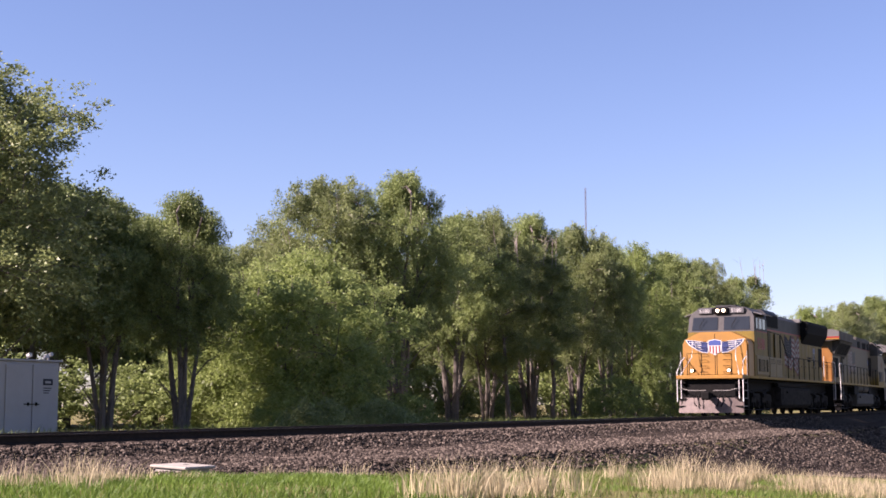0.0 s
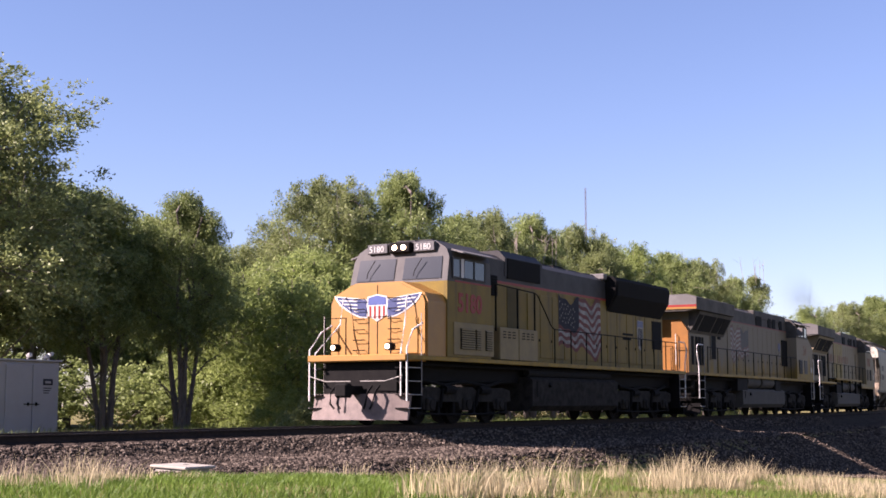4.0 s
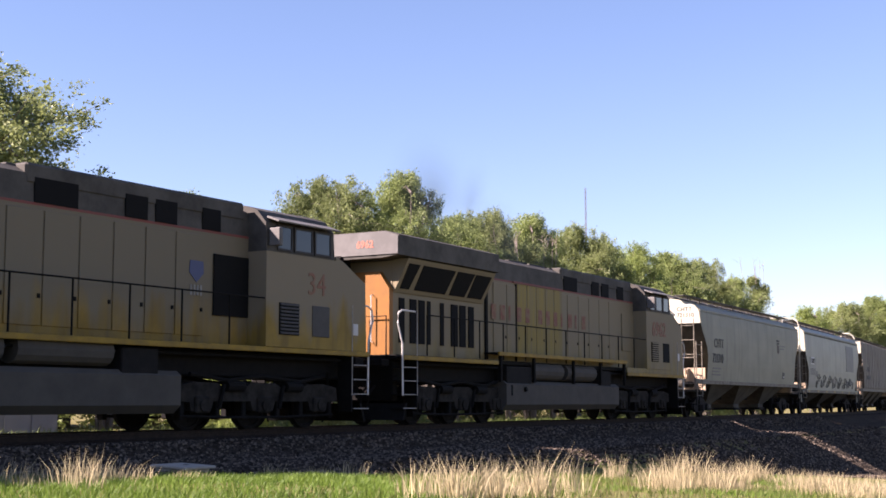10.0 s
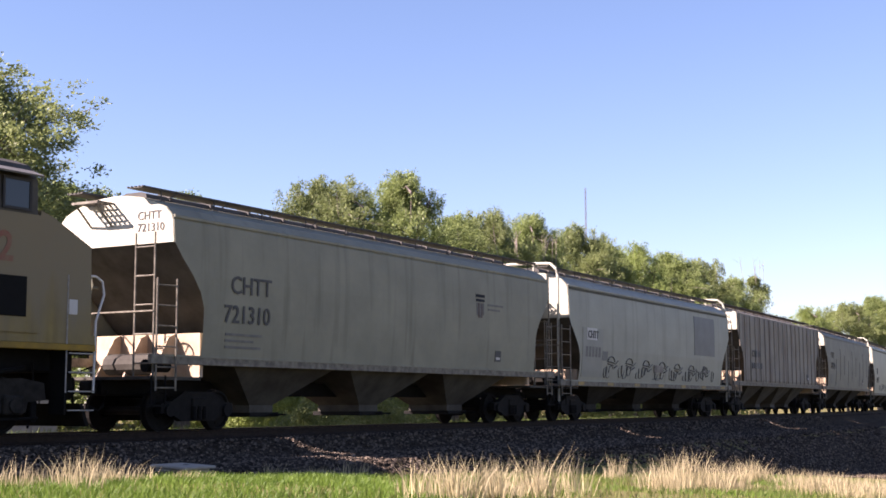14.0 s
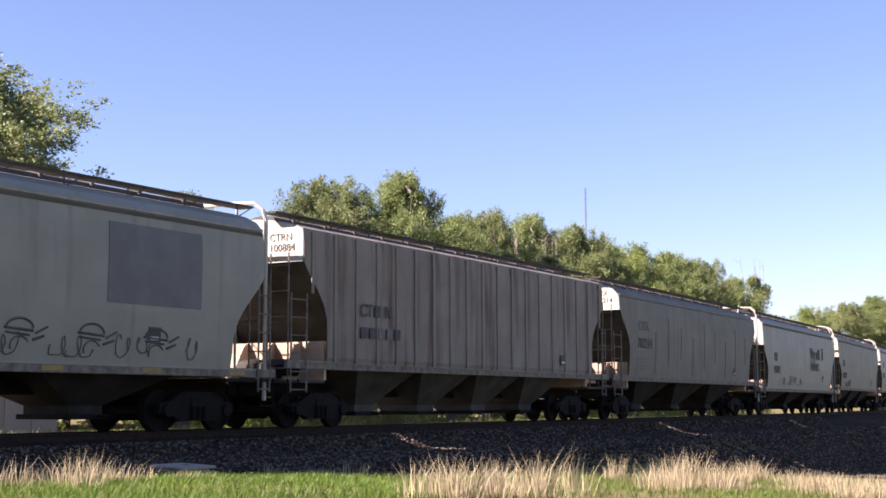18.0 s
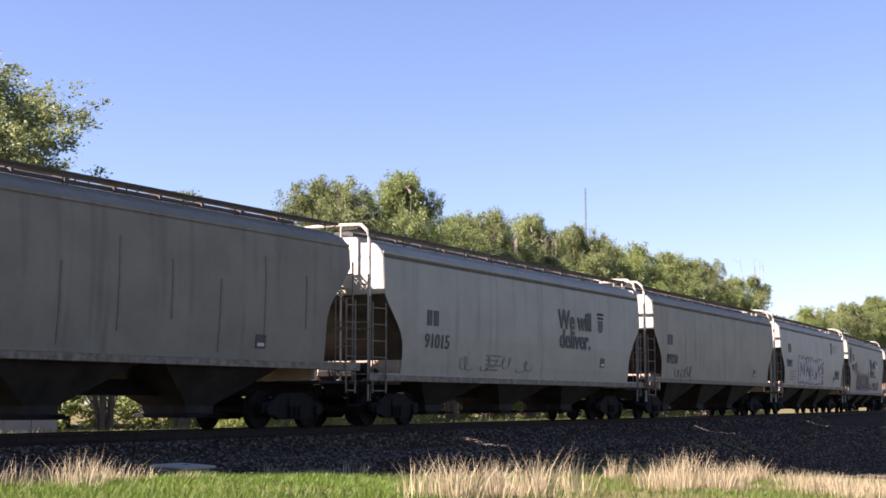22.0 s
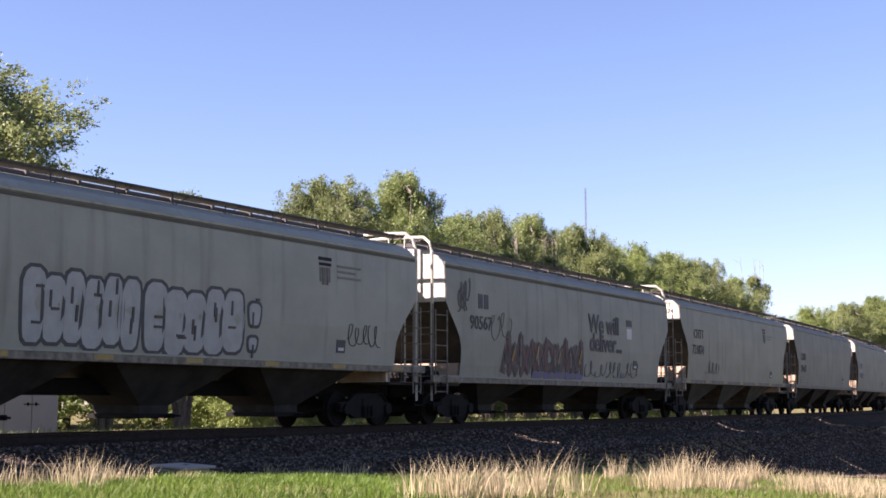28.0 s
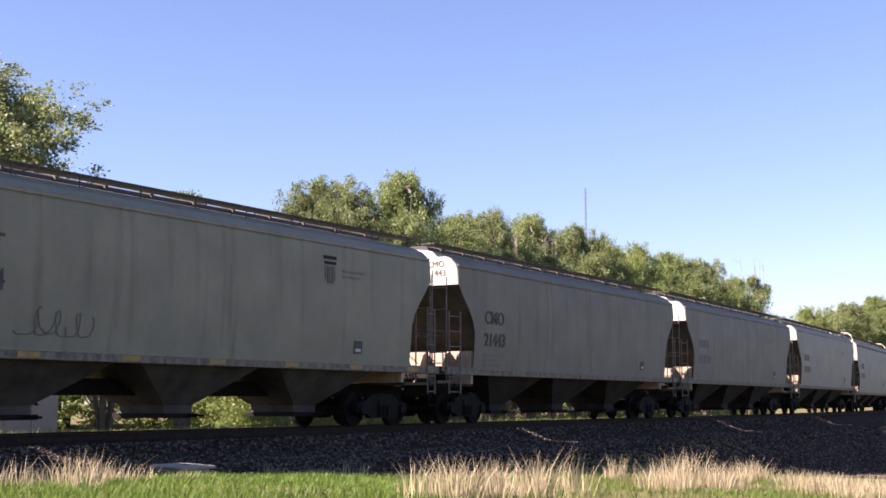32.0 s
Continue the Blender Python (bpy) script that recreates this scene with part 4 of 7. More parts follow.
def lead_locomotive():
    loco = thing("locomotive", "yellow and grey six-axle diesel locomotive with lit headlights", "locomotive", "locomotives of the freight train")
    underframe(loco, -3.1, 3.6, (0.32, 1.34), LOCO_TRUCK)
    part("air_pipe", fix(tube(B(), [(-3.0, -1.2, 1.46), (3.4, -1.2, 1.46)], 0.11, 8)), TRUCK_GREY, loco)
    end_steps(loco, -1, True)
    end_steps(loco, 1, False)
    # nose
    face = [(-1.5, 1.78), (-1.5, 3.20), (-1.40, 3.42), (-0.72, 3.74), (0.72, 3.74), (1.40, 3.42), (1.5, 3.20), (1.5, 1.78)]
    bm = extrude_x(B(), face, -9.45, -8.42)
    fix(bm)
    bmesh.ops.bevel(bm, geom=[e for e in bm.edges if e.verts[0].co.x < -9.4 and e.verts[1].co.x < -9.4], offset=0.06, segments=2, affect="EDGES")
    part("nose", bm, ORANGE_LIT, loco, "yellow nose with sloped shoulders")
    part("nose_seam", box(B(), -9.456, -9.445, -0.012, 0.012, 1.8, 3.66), STEEL_DARK, loco)
    part("anti_climber", box(B(), -10.5, -9.45, -1.5, 1.5, 1.62, 1.80, 0.03), ORANGE_LIT, loco)
    nose_emblem(loco, -9.452)
    part("nose_door", box(B(), -9.475, -9.44, -1.25, -0.62, 1.84, 2.78, 0.02), ORANGE_LIT, loco)
    for sgn in (-1, 1):
        for i in range(6):
            z = 1.95 + i * 0.27
            part("grab_iron", fix(tube(B(), [(-9.47, sgn * 0.70, z), (-9.55, sgn * 0.70, z), (-9.55, sgn * 0.38, z), (-9.47, sgn * 0.38, z)], 0.013, 4)), STEEL_DARK, loco)
        part("nose_handrail", fix(tube(B(), [(-10.42, sgn * 1.30, 0.75), (-10.42, sgn * 1.30, 1.85), (-9.72, sgn * 1.0, 2.62), (-9.60, sgn * 0.98, 3.30), (-9.47, sgn * 0.98, 3.36)], 0.022, 6)), HANDRAIL_WHITE, loco, "white bent handrail")
        lamp = part("ditch_light", fix(tube(B(), [(-10.05, sgn * 0.83, 2.0), (-10.3, sgn * 0.83, 2.0)], 0.10, 12)), STEEL_DARK, loco)
        part("lens", fix(tube(B(), [(-10.29, sgn * 0.83, 2.0), (-10.32, sgn * 0.83, 2.0)], 0.064, 12)), LAMP_GLOW, lamp, "glowing warm lens")
    # cab
    lower = [(-1.53, 1.78), (-1.53, 3.80), (1.53, 3.80), (1.53, 1.78)]
    part("cab", fix(extrude_x(B(), lower, -8.42, -5.9)), YELLOW, loco, "yellow cab side")
    upper = [(-1.53, 3.80), (-1.50, 4.46), (-1.38, 4.70), (-1.02, 4.93), (1.02, 4.93), (1.38, 4.70), (1.50, 4.46), (1.53, 3.80)]
    bm = B()
    a = [bm.verts.new((-8.42 + 0.30 * (z - 3.8) / 1.13, y, z)) for y, z in upper]
    b = [bm.verts.new((-5.9, y, z)) for y, z in upper]
    for i in range(len(upper) - 1):
        bm.faces.new((a[i], b[i], b[i + 1], a[i + 1]))
    bm.faces.new(a)
    bm.faces.new(b[::-1])
    part("cab_roof", fix(bm), CAB_GREY, loco, "grey cab roof")
    for sgn in (-1, 1):
        part("red_band", box(B(), -8.0, -5.9, min(sgn * 1.50, sgn * 1.537), max(sgn * 1.50, sgn * 1.537), 3.795, 3.84), RED, loco)
    for y0, y1 in ((-1.34, -0.14), (0.14, 1.34)):
        bm = B()
        v = [bm.verts.new((-8.43 + 0.30 * (z - 3.8) / 1.13 - 0.012, y, z)) for y, z in ((y0, 3.88), (y1, 3.88), (y1 * 0.97 if abs(y1) > 1 else y1, 4.48), (y0 * 0.97 if abs(y0) > 1 else y0, 4.48))]
        w = [bm.verts.new(p.co + Vector((0.03, 0, 0))) for p in v]
        bm.faces.new(v)
        bm.faces.new(w[::-1])
        for i in range(4):
            bm.faces.new((v[i], w[i], w[(i + 1) % 4], v[(i + 1) % 4]))
        ws = part("windshield", fix(bm), GLASS, loco, "dark sloped windscreen")
        part("wiper", fix(tube(B(), [(-8.40, (y0 + y1) / 2, 4.44), (-8.46, (y0 + y1) / 2 + 0.2, 4.1), (-8.47, (y0 + y1) / 2 + 0.22, 3.95)], 0.012, 4)), STEEL_DARK, ws)
    hl = part("headlight_box", box(B(), -8.36, -8.0, -0.34, 0.34, 4.62, 4.92, 0.04), STEEL_DARK, loco)
    for y in (-0.14, 0.14):
        part("headlight", fix(tube(B(), [(-8.35, y, 4.77), (-8.39, y, 4.77)], 0.075, 12)), LAMP_GLOW, hl, "glowing headlight")
    for sgn in (-1, 1):
        nb = part("number_board", box(B(), -8.28, -8.0, min(sgn * 0.42, sgn * 1.06), max(sgn * 0.42, sgn * 1.06), 4.64, 4.90, 0.015), BLACK, loco)
        lettering("5180", 0.24, WHITE, nb, Matrix.Translation((-8.286, sgn * 0.74 + 0.27, 4.685)) @ pose(0, 0, 0, 90, 0, -90))
        part("side_visor", fix(extrude_x(B(), [(sgn * 1.42, 4.66), (sgn * 1.44, 4.70), (sgn * 1.80, 4.58), (sgn * 1.79, 4.55)], -8.0, -5.95)), LOCO_GREY_LIGHT, loco, "grey window awning")
        for x0, x1 in ((-8.12, -7.72), (-7.5, -6.95), (-6.9, -6.3)):
            window(loco, x0, x1, 3.93, 4.42, sgn * 1.53)
        part("window_post", box(B(), -7.69, -7.53, min(sgn * 1.53, sgn * 1.56), max(sgn * 1.53, sgn * 1.56), 3.93, 4.44), WHITE, loco, "white window post")
        # louvred lockers along the foot of the cab
        part("locker", box(B(), -8.1, -5.78, min(sgn * 1.50, sgn * 1.56), max(sgn * 1.50, sgn * 1.56), 1.84, 2.72, 0.015), LOCKER, loco)
        if sgn < 0:
            louvres(loco, -7.75, -6.95, 2.0, 2.56, -1.58, LOCKER, 9)
            louvres(loco, -6.9, -6.6, 2.0, 2.56, -1.58, LOCKER, 9)
            louvres(loco, -6.3, -5.92, 2.0, 2.56, -1.58, LOCKER, 9)
        for x0, x1 in ((-5.22, -4.02), (-3.98, -2.72)):
            lk = part("locker", box(B(), x0, x1, min(sgn * 1.0, sgn * 1.47), max(sgn * 1.0, sgn * 1.47), 1.79, 2.72, 0.02), LOCKER, loco)
            for i in range(3):
                for zz in (2.42, 2.50, 2.58):
                    x = x0 + 0.2 + 0.3 * i
                    part("slot", box(B(), x, x + 0.17, min(sgn * 1.465, sgn * 1.48), max(sgn * 1.465, sgn * 1.48), zz, zz + 0.03), GRILLE, lk)
    lettering("5180", 0.70, RED, loco, pose(-7.85, -1.536, 3.02, 90), label="red road number", bold=0.022)
    part("air_conditioner", box(B(), -7.4, -6.5, -0.5, 0.5, 4.92, 5.08, 0.03), LOCO_GREY, loco)
    part("antenna_plate", box(B(), -8.0, -7.6, -0.3, 0.3, 4.92, 5.0, 0.02), LOCO_GREY, loco)
    part("horn", fix(tube(B(), [(-6.3, 0.3, 5.05), (-5.9, 0.3, 5.08)], 0.05, 8)), STEEL_DARK, loco)
    # long hood
    part("hood", box(B(), -5.9, 9.3, -1.0, 1.0, 1.78, 4.10), YELLOW, loco, "dusty yellow long hood")
    hood_doors(loco, -2.5, 9.2, 1.95, 3.9, 1.0, 13, YELLOW)
    part("hood_top", fix(extrude_x(B(), [(-1.0, 4.10), (-1.0, 4.74), (-0.72, 4.92), (0.72, 4.92), (1.0, 4.74), (1.0, 4.10)], -5.9, 9.3)), LOCO_GREY, loco, "dark grey hood top")
    part("red_stripe", box(B(), -5.9, 9.3, -1.006, 1.006, 4.06, 4.13), RED, loco)
    part("brake_housing", fix(extrude_x(B(), [(-1.02, 4.3), (-1.02, 4.86), (-0.80, 5.08), (0.80, 5.08), (1.02, 4.86), (1.02, 4.3)], -4.0, -1.4)), LOCO_GREY, loco)
    for sgn in (-1, 1):
        louvres(loco, -5.75, -4.55, 3.66, 4.26, -1.04 if sgn < 0 else 1.02, GRILLE, 8, "slat")
        part("brake_grille", box(B(), -3.85, -1.6, min(sgn * 1.0, sgn * 1.045), max(sgn * 1.0, sgn * 1.045), 4.24, 4.84), GRILLE, loco)
        for x, z0, z1 in ((-5.35, 2.6, 3.92), (-3.95, 2.72, 3.88), (-2.78, 2.72, 3.86)):
            part("handrail_post", fix(tube(B(), [(x, sgn * 1.40, z0), (x, sgn * 1.40, z1)], 0.030, 6)), STEEL_DARK, loco)
        part("handrail", fix(tube(B(), [(-5.7, sgn * 1.40, 3.95), (-2.78, sgn * 1.40, 3.86), (-2.6, sgn * 1.42, 3.80), (-1.75, sgn * 1.48, 2.90), (-1.55, sgn * 1.49, 2.82)], 0.020, 5)), STEEL_DARK, loco)
        part("body_recess", box(B(), -3.85, -3.05, min(sgn * 1.0, sgn * 1.012), max(sgn * 1.0, sgn * 1.012), 1.9, 3.98), LOCKER_DARK, loco)
        # flared radiator
        rad = [(sgn * 1.0, 3.68), (sgn * 1.34, 4.26), (sgn * 1.40, 4.78), (sgn * 1.30, 4.90), (sgn * 0.9, 4.96), (sgn * 0.9, 3.68)]
        r = part("radiator", fix(extrude_x(B(), rad, 3.75, 9.1)), STEEL_DARK, loco)
        for i in range(9):
            x = 3.9 + i * 0.575
            bm = B()
            v = [bm.verts.new(pp) for pp in ((x, sgn * 1.03, 3.70), (x + 0.53, sgn * 1.03, 3.70), (x + 0.53, sgn * 1.375, 4.26), (x, sgn * 1.375, 4.26), (x, sgn * 1.425, 4.70), (x + 0.53, sgn * 1.425, 4.70))]
            bm.faces.new(v[:4])
            bm.faces.new((v[3], v[2], v[5], v[4]))
            part("radiator_grille", fix(bm), GRILLE, r)
        part("rear_grille", box(B(), 8.1, 9.1, min(sgn * 1.0, sgn * 1.035), max(sgn * 1.0, sgn * 1.035), 2.55, 3.6), GRILLE, loco)
        side_railing(loco, [-1.55 + 1.23 * i for i in range(10)], sgn)
    part("radiator_top", box(B(), 3.75, 9.1, -0.92, 0.92, 4.90, 4.97, 0.02), LOCO_GREY_LIGHT, loco)
    for i in range(3):
        part("fan", fix(tube(B(), [(4.7 + 1.7 * i, 0, 4.95), (4.7 + 1.7 * i, 0, 5.05)], 0.62, 18)), LOCO_GREY, loco)
    for i in range(4):
        part("roof_hatch", box(B(), -1.0 + 1.15 * i, 0.0 + 1.15 * i, -0.7, 0.7, 4.91, 4.96, 0.02), LOCO_GREY, loco)
    part("exhaust_stack", box(B(), 1.1, 1.9, -0.25, 0.25, 4.9, 5.12, 0.03), STEEL_DARK, loco)
    part("lifting_lug", box(B(), 3.45, 3.7, -1.1, 1.1, 4.78, 5.0, 0.04), LOCO_GREY_LIGHT, loco)
    flag_decal(loco, -0.25, 3.2, 2.2, 4.1, -1.032, (FLAG_WHITE, FLAG_RED, NAVY), False, "painted waving red, white and blue flag")
    # small striped shield near the tail
    bm = extrude_y(B(), [(6.6, 3.55), (7.2, 3.55), (7.2, 3.0), (7.05, 2.55), (6.9, 2.45), (6.75, 2.55), (6.6, 3.0)], -1.036, -1.028)
    e = part("shield", fix(bm), FADED_WHITE, loco, "white and blue shield mark")
    part("shield_top", box(B(), 6.62, 7.18, -1.042, -1.034, 3.3, 3.52), DEEP_BLUE, e)
    for i in range(3):
        part("shield_bar", box(B(), 6.70 + 0.16 * i, 6.77 + 0.16 * i, -1.042, -1.034, 2.62, 3.25), NAVY, e)
    for k in range(2):
        part("stencil_bar", box(B(), 5.2, 6.2 - 0.2 * k, -1.034, -1.028, 2.95 - 0.16 * k, 3.03 - 0.16 * k), STEEL_DARK, loco)
    return loco


def trailing_locomotive(paint, door_paint, wing_band, number, flag, doors_yellow, label):
    """A diesel running hood first: flared radiator wings lead, the cab trails."""
    loco = thing("locomotive", label, "locomotive", "locomotives of the freight train")
    underframe(loco, -4.6 if not flag else -3.8, 3.9, (0.36, 1.20), TANK, not flag)
    for sgn in (-1, 1):
        for x0, x1 in ((-2.7, -0.5), (-0.2, 2.1)):
            part("air_reservoir", fix(tube(B(), [(x0, sgn * 1.16, 1.52), (x1, sgn * 1.16, 1.52)], 0.27, 14)), TANK, loco)
        part("tank_end", box(B(), -4.5, -2.85, min(sgn * 0.9, sgn * 1.42), max(sgn * 0.9, sgn * 1.42), 1.1, 1.62, 0.02), TRUCK_GREY, loco)
        part("tank_end", box(B(), 2.3, 3.3, min(sgn * 0.9, sgn * 1.42), max(sgn * 0.9, sgn * 1.42), 1.1, 1.62, 0.02), TRUCK_GREY, loco)
    end_steps(loco, -1, False)
    end_steps(loco, 1, False)
    # hood
    part("hood", box(B(), -10.15, 6.5, -1.02, 1.02, 1.78, 4.18), paint, loco, "grimy hood side")
    part("hood_top", fix(extrude_x(B(), [(-1.02, 4.18), (-1.0, 4.70), (-0.74, 4.84), (0.74, 4.84), (1.0, 4.70), (1.02, 4.18)], -5.0, 6.6)), SOOT_SHADE, loco, "sooty hood top")
    part("red_stripe", box(B(), -4.8, 6.5, -1.026, 1.026, 4.13, 4.18), FADED_STRIPE, loco)
    # leading end wall with chamfered corners
    bm = B()
    extrude_x(bm, [(-1.03, 1.78), (-1.03, 3.45), (-0.72, 3.9), (0.72, 3.9), (1.03, 3.45), (1.03, 1.78)], -10.32, -10.14)
    ew = part("end_wall", fix(bm), DUSTY_ORANGE, loco, "dusty orange painted hood end")
    part("door", box(B(), -10.35, -10.31, 0.05, 0.72, 1.85, 3.55, 0.015), DUSTY_ORANGE, ew)
    part("grab_iron", fix(tube(B(), [(-10.33, -0.55, 2.1), (-10.42, -0.55, 2.1), (-10.42, -0.55, 3.3), (-10.33, -0.55, 3.3)], 0.016, 5)), HANDRAIL_WHITE, ew)
    lb = part("marker_box", box(B(), -10.78, -10.30, 0.12, 0.58, 3.60, 4.30, 0.05), STEEL_DARK, loco)
    for z in (3.78, 4.05):
        part("headlight", fix(tube(B(), [(-10.77, 0.35, z), (-10.81, 0.35, z)], 0.09, 12)), GLASS, lb)
    # flared radiator wings
    wing = [(-1.03, 4.20), (-1.55, 4.26), (-1.55, 4.76), (-1.15, 4.88), (1.15, 4.88), (1.55, 4.76), (1.55, 4.26), (1.03, 4.20)]
    part("radiator_wing", fix(extrude_x(B(), wing, -10.7, -5.2)), SOOT_SHADE, loco, "overhanging grey radiator roof")
    bm = extrude_x(B(), [(-1.53, 4.28), (-1.53, 4.74), (-1.14, 4.86), (1.14, 4.86), (1.53, 4.74), (1.53, 4.28)], -10.73, -10.69)
    wp = part("wing_end", fix(bm), LOCO_GREY_LIGHT, loco, "light grey wing end")
    if wing_band:
        part("red_band", box(B(), -10.742, -10.728, -1.53, 1.53, 4.36, 4.45), RED, wp)
        part("orange_band", box(B(), -10.742, -10.728, -1.53, 1.53, 4.28, 4.355), ORANGE_LIT, wp)
    if not flag:
        lettering(number, 0.26, FADED_RED, wp, Matrix.Translation((-10.735, -0.30, 4.47)) @ pose(0, 0, 0, 90, 0, -90), label="faded red road number", bold=0.006)
    for sgn in (-1, 1):
        # slanted cooling grilles in a painted housing below the wing
        # with the flag, the wing's shade is painted on as the dark tone
        part("grille_housing", fix(extrude_x(B(), [(sgn * 1.02, 3.38), (sgn * 1.06, 3.38), (sgn * 1.50, 4.22), (sgn * 1.02, 4.22)], -10.14, -5.3)), SOOT_SHADE if flag else paint, loco)
        for x0, x1 in ((-10.0, -9.45), (-9.28, -7.55), (-7.42, -6.45), (-6.38, -5.45)):
            bm = B()
            for out, ring in ((0.012, []), (-0.02, [])):
                for x, k in ((x0 + 0.04, 0.12), (x1 - 0.06, 0.12), (x1, 0.86), (x0, 0.86)):
                    ring.append(bm.verts.new((x, sgn * (1.06 + 0.44 * k + out), 3.38 + 0.84 * k - out * 0.5)))
                bm.faces.new(ring)
            v = list(bm.verts)
            for i in range(4):
                bm.faces.new((v[i], v[(i + 1) % 4], v[4 + (i + 1) % 4], v[4 + i]))
            part("cooling_grille", fix(bm), GRILLE, loco)
        part("grille_frame", box(B(), -10.1, -5.2, min(sgn * 1.02, sgn * 1.06), max(sgn * 1.02, sgn * 1.06), 3.42, 3.50), paint, loco)
        for x, w in ((-9.85, 0.26), (-9.3, 0.32), (-8.85, 0.30), (-8.4, 0.16)) + (((-6.1, 0.42),) if flag else ((-7.7, 0.18), (-7.1, 0.36), (-6.62, 0.34), (-6.1, 0.3))):
            z0, z1 = (3.26, 3.75) if (flag and x == -6.1) else (2.1, 3.25)
            part("louvre_door", box(B(), x, x + w, min(sgn * 1.02, sgn * 1.05), max(sgn * 1.02, sgn * 1.05), z0, z1), GRILLE, loco)
        if flag:
            d = part("open_door", box(B(), -7.15, -6.42, min(sgn * 1.02, sgn * 1.052), max(sgn * 1.02, sgn * 1.052), 2.4, 3.72, 0.01), GRILLE, loco)
            part("door_frame", box(B(), -7.22, -7.16, min(sgn * 1.02, sgn * 1.06), max(sgn * 1.02, sgn * 1.06), 2.36, 3.78), paint, d)
        else:
            part("body_post", box(B(), -5.12, -4.98, min(sgn * 1.02, sgn * 1.07), max(sgn * 1.02, sgn * 1.07), 1.8, 4.6), STEEL_DARK, loco)
            part("body_post", box(B(), -3.15, -3.08, min(sgn * 1.02, sgn * 1.06), max(sgn * 1.02, sgn * 1.06), 1.8, 4.1), STEEL_DARK, loco)
        # narrow vents high on the hood
        for x0, x1 in ((0.4, 1.45), (2.69, 3.3), (3.53, 4.15), (4.93, 5.5)):
            part("vent", box(B(), x0, x1, min(sgn * 1.0, sgn * 1.045), max(sgn * 1.0, sgn * 1.045), 4.18, 4.64), GRILLE, loco)
        # raised box; black on the flag engine to paint a recess's shade
        part("cab_recess", box(B(), 5.3, 6.42, min(sgn * 1.0, sgn * 1.06), max(sgn * 1.0, sgn * 1.06), 2.4, 3.7), GRILLE if flag else paint, loco)
        side_railing(loco, [-9.2 + 1.45 * i for i in range(12)], sgn)
    hood_doors(loco, -4.6, 5.0, 1.95, 4.05, 1.02, 11, door_paint)
    if doors_yellow:
        for i in range(5):
            x = -3.02 + 0.655 * i
            part("yellow_panel", box(B(), x, x + 0.60, -1.058, -1.044, 1.95, 4.12, 0.005), YELLOW_DOOR, loco)
        for i in range(12):
            x = -4.75 + 0.56 * i + (0.35 if i > 4 else 0.0)
            part("stencil_bar", box(B(), x, x + (0.12 if i in (2, 8, 10) else 0.30), -1.0645, -1.056, 2.98, 3.42, 0.004), GHOST_RED, loco)
        part("red_stripe", box(B(), -3.3, 0.3, -1.064, -1.05, 4.13, 4.19), FADED_STRIPE, loco)
    # roof gear
    part("exhaust_stack", box(B(), -4.6, -3.7, -0.35, 0.35, 4.8, 5.0, 0.05), STEEL_DARK, loco)
    for i in range(5):
        part("roof_hatch", box(B(), -2.9 + 1.45 * i, -1.65 + 1.45 * i, -0.72, 0.72, 4.83, 4.89, 0.02), SOOT_SHADE, loco)
    part("roof_box", box(B(), 0.2, 6.3, -1.03, 1.03, 4.50, 4.90, 0.05), SOOT_SHADE, loco, "raised sooty equipment housing")
    part("silencer", fix(tube(B(), [(-4.9, -0.3, 4.92), (-4.0, -0.3, 4.95), (-3.6, -0.3, 4.95)], 0.13, 10)), STEEL_DARK, loco)
    part("radiator_fan", fix(tube(B(), [(-8.2, 0, 4.87), (-8.2, 0, 4.96)], 0.8, 18)), LOCO_GREY, loco)
    part("horn", fix(tube(B(), [(-5.2, -0.4, 4.93), (-4.8, -0.4, 4.97)], 0.07, 8)), STEEL_DARK, loco)
    # cab and nose at the trailing end
    part("cab", fix(extrude_x(B(), [(-1.53, 1.78), (-1.53, 3.85), (1.53, 3.85), (1.53, 1.78)], 6.45, 9.05)), CAB_BODY if flag else paint, loco, "dirty yellow cab side")
    up = [(-1.53, 3.85), (-1.50, 4.48), (-1.25, 4.76), (-0.9, 4.88), (0.9, 4.88), (1.25, 4.76), (1.50, 4.48), (1.53, 3.85)]
    part("cab_roof", fix(extrude_x(B(), up, 6.45, 8.95)), SOOT_SHADE, loco, "grey cab roof")
    part("nose", fix(extrude_y(B(), [(9.05, 1.78), (9.05, 3.95), (9.35, 3.85), (10.25, 3.40), (10.30, 1.78)], -1.5, 1.5)), CAB_BODY if flag else paint, loco)
    for sgn in (-1, 1):
        for x0, x1 in ((6.85, 7.3), (7.45, 8.05), (8.2, 8.75)):
            window(loco, x0, x1, 3.93, 4.42, sgn * 1.53, LOCO_GREY)
        part("side_visor", fix(extrude_x(B(), [(sgn * 1.40, 4.60), (sgn * 1.42, 4.64), (sgn * 1.74, 4.52), (sgn * 1.73, 4.49)], 6.6, 8.9)), LOCO_GREY_LIGHT, loco)
        louvres(loco, 6.9, 7.6, 2.05, 2.75, sgn * 1.55 if sgn < 0 else 1.53, CAB_GREY if flag else paint, 9)
        part("vent", box(B(), 8.1, 8.75, min(sgn * 1.52, sgn * 1.55), max(sgn * 1.52, sgn * 1.55), 2.05, 2.75, 0.01), CAB_GREY if flag else GRILLE, loco)
        part("notice_plate", box(B(), 9.75, 9.95, min(sgn * 1.49, sgn * 1.51), max(sgn * 1.49, sgn * 1.51), 2.15, 2.42, 0.005), WHITE, loco)
    part("mirror", box(B(), 6.5, 6.62, -1.85, -1.55, 3.95, 4.35, 0.02), LOCO_GREY_LIGHT, loco)
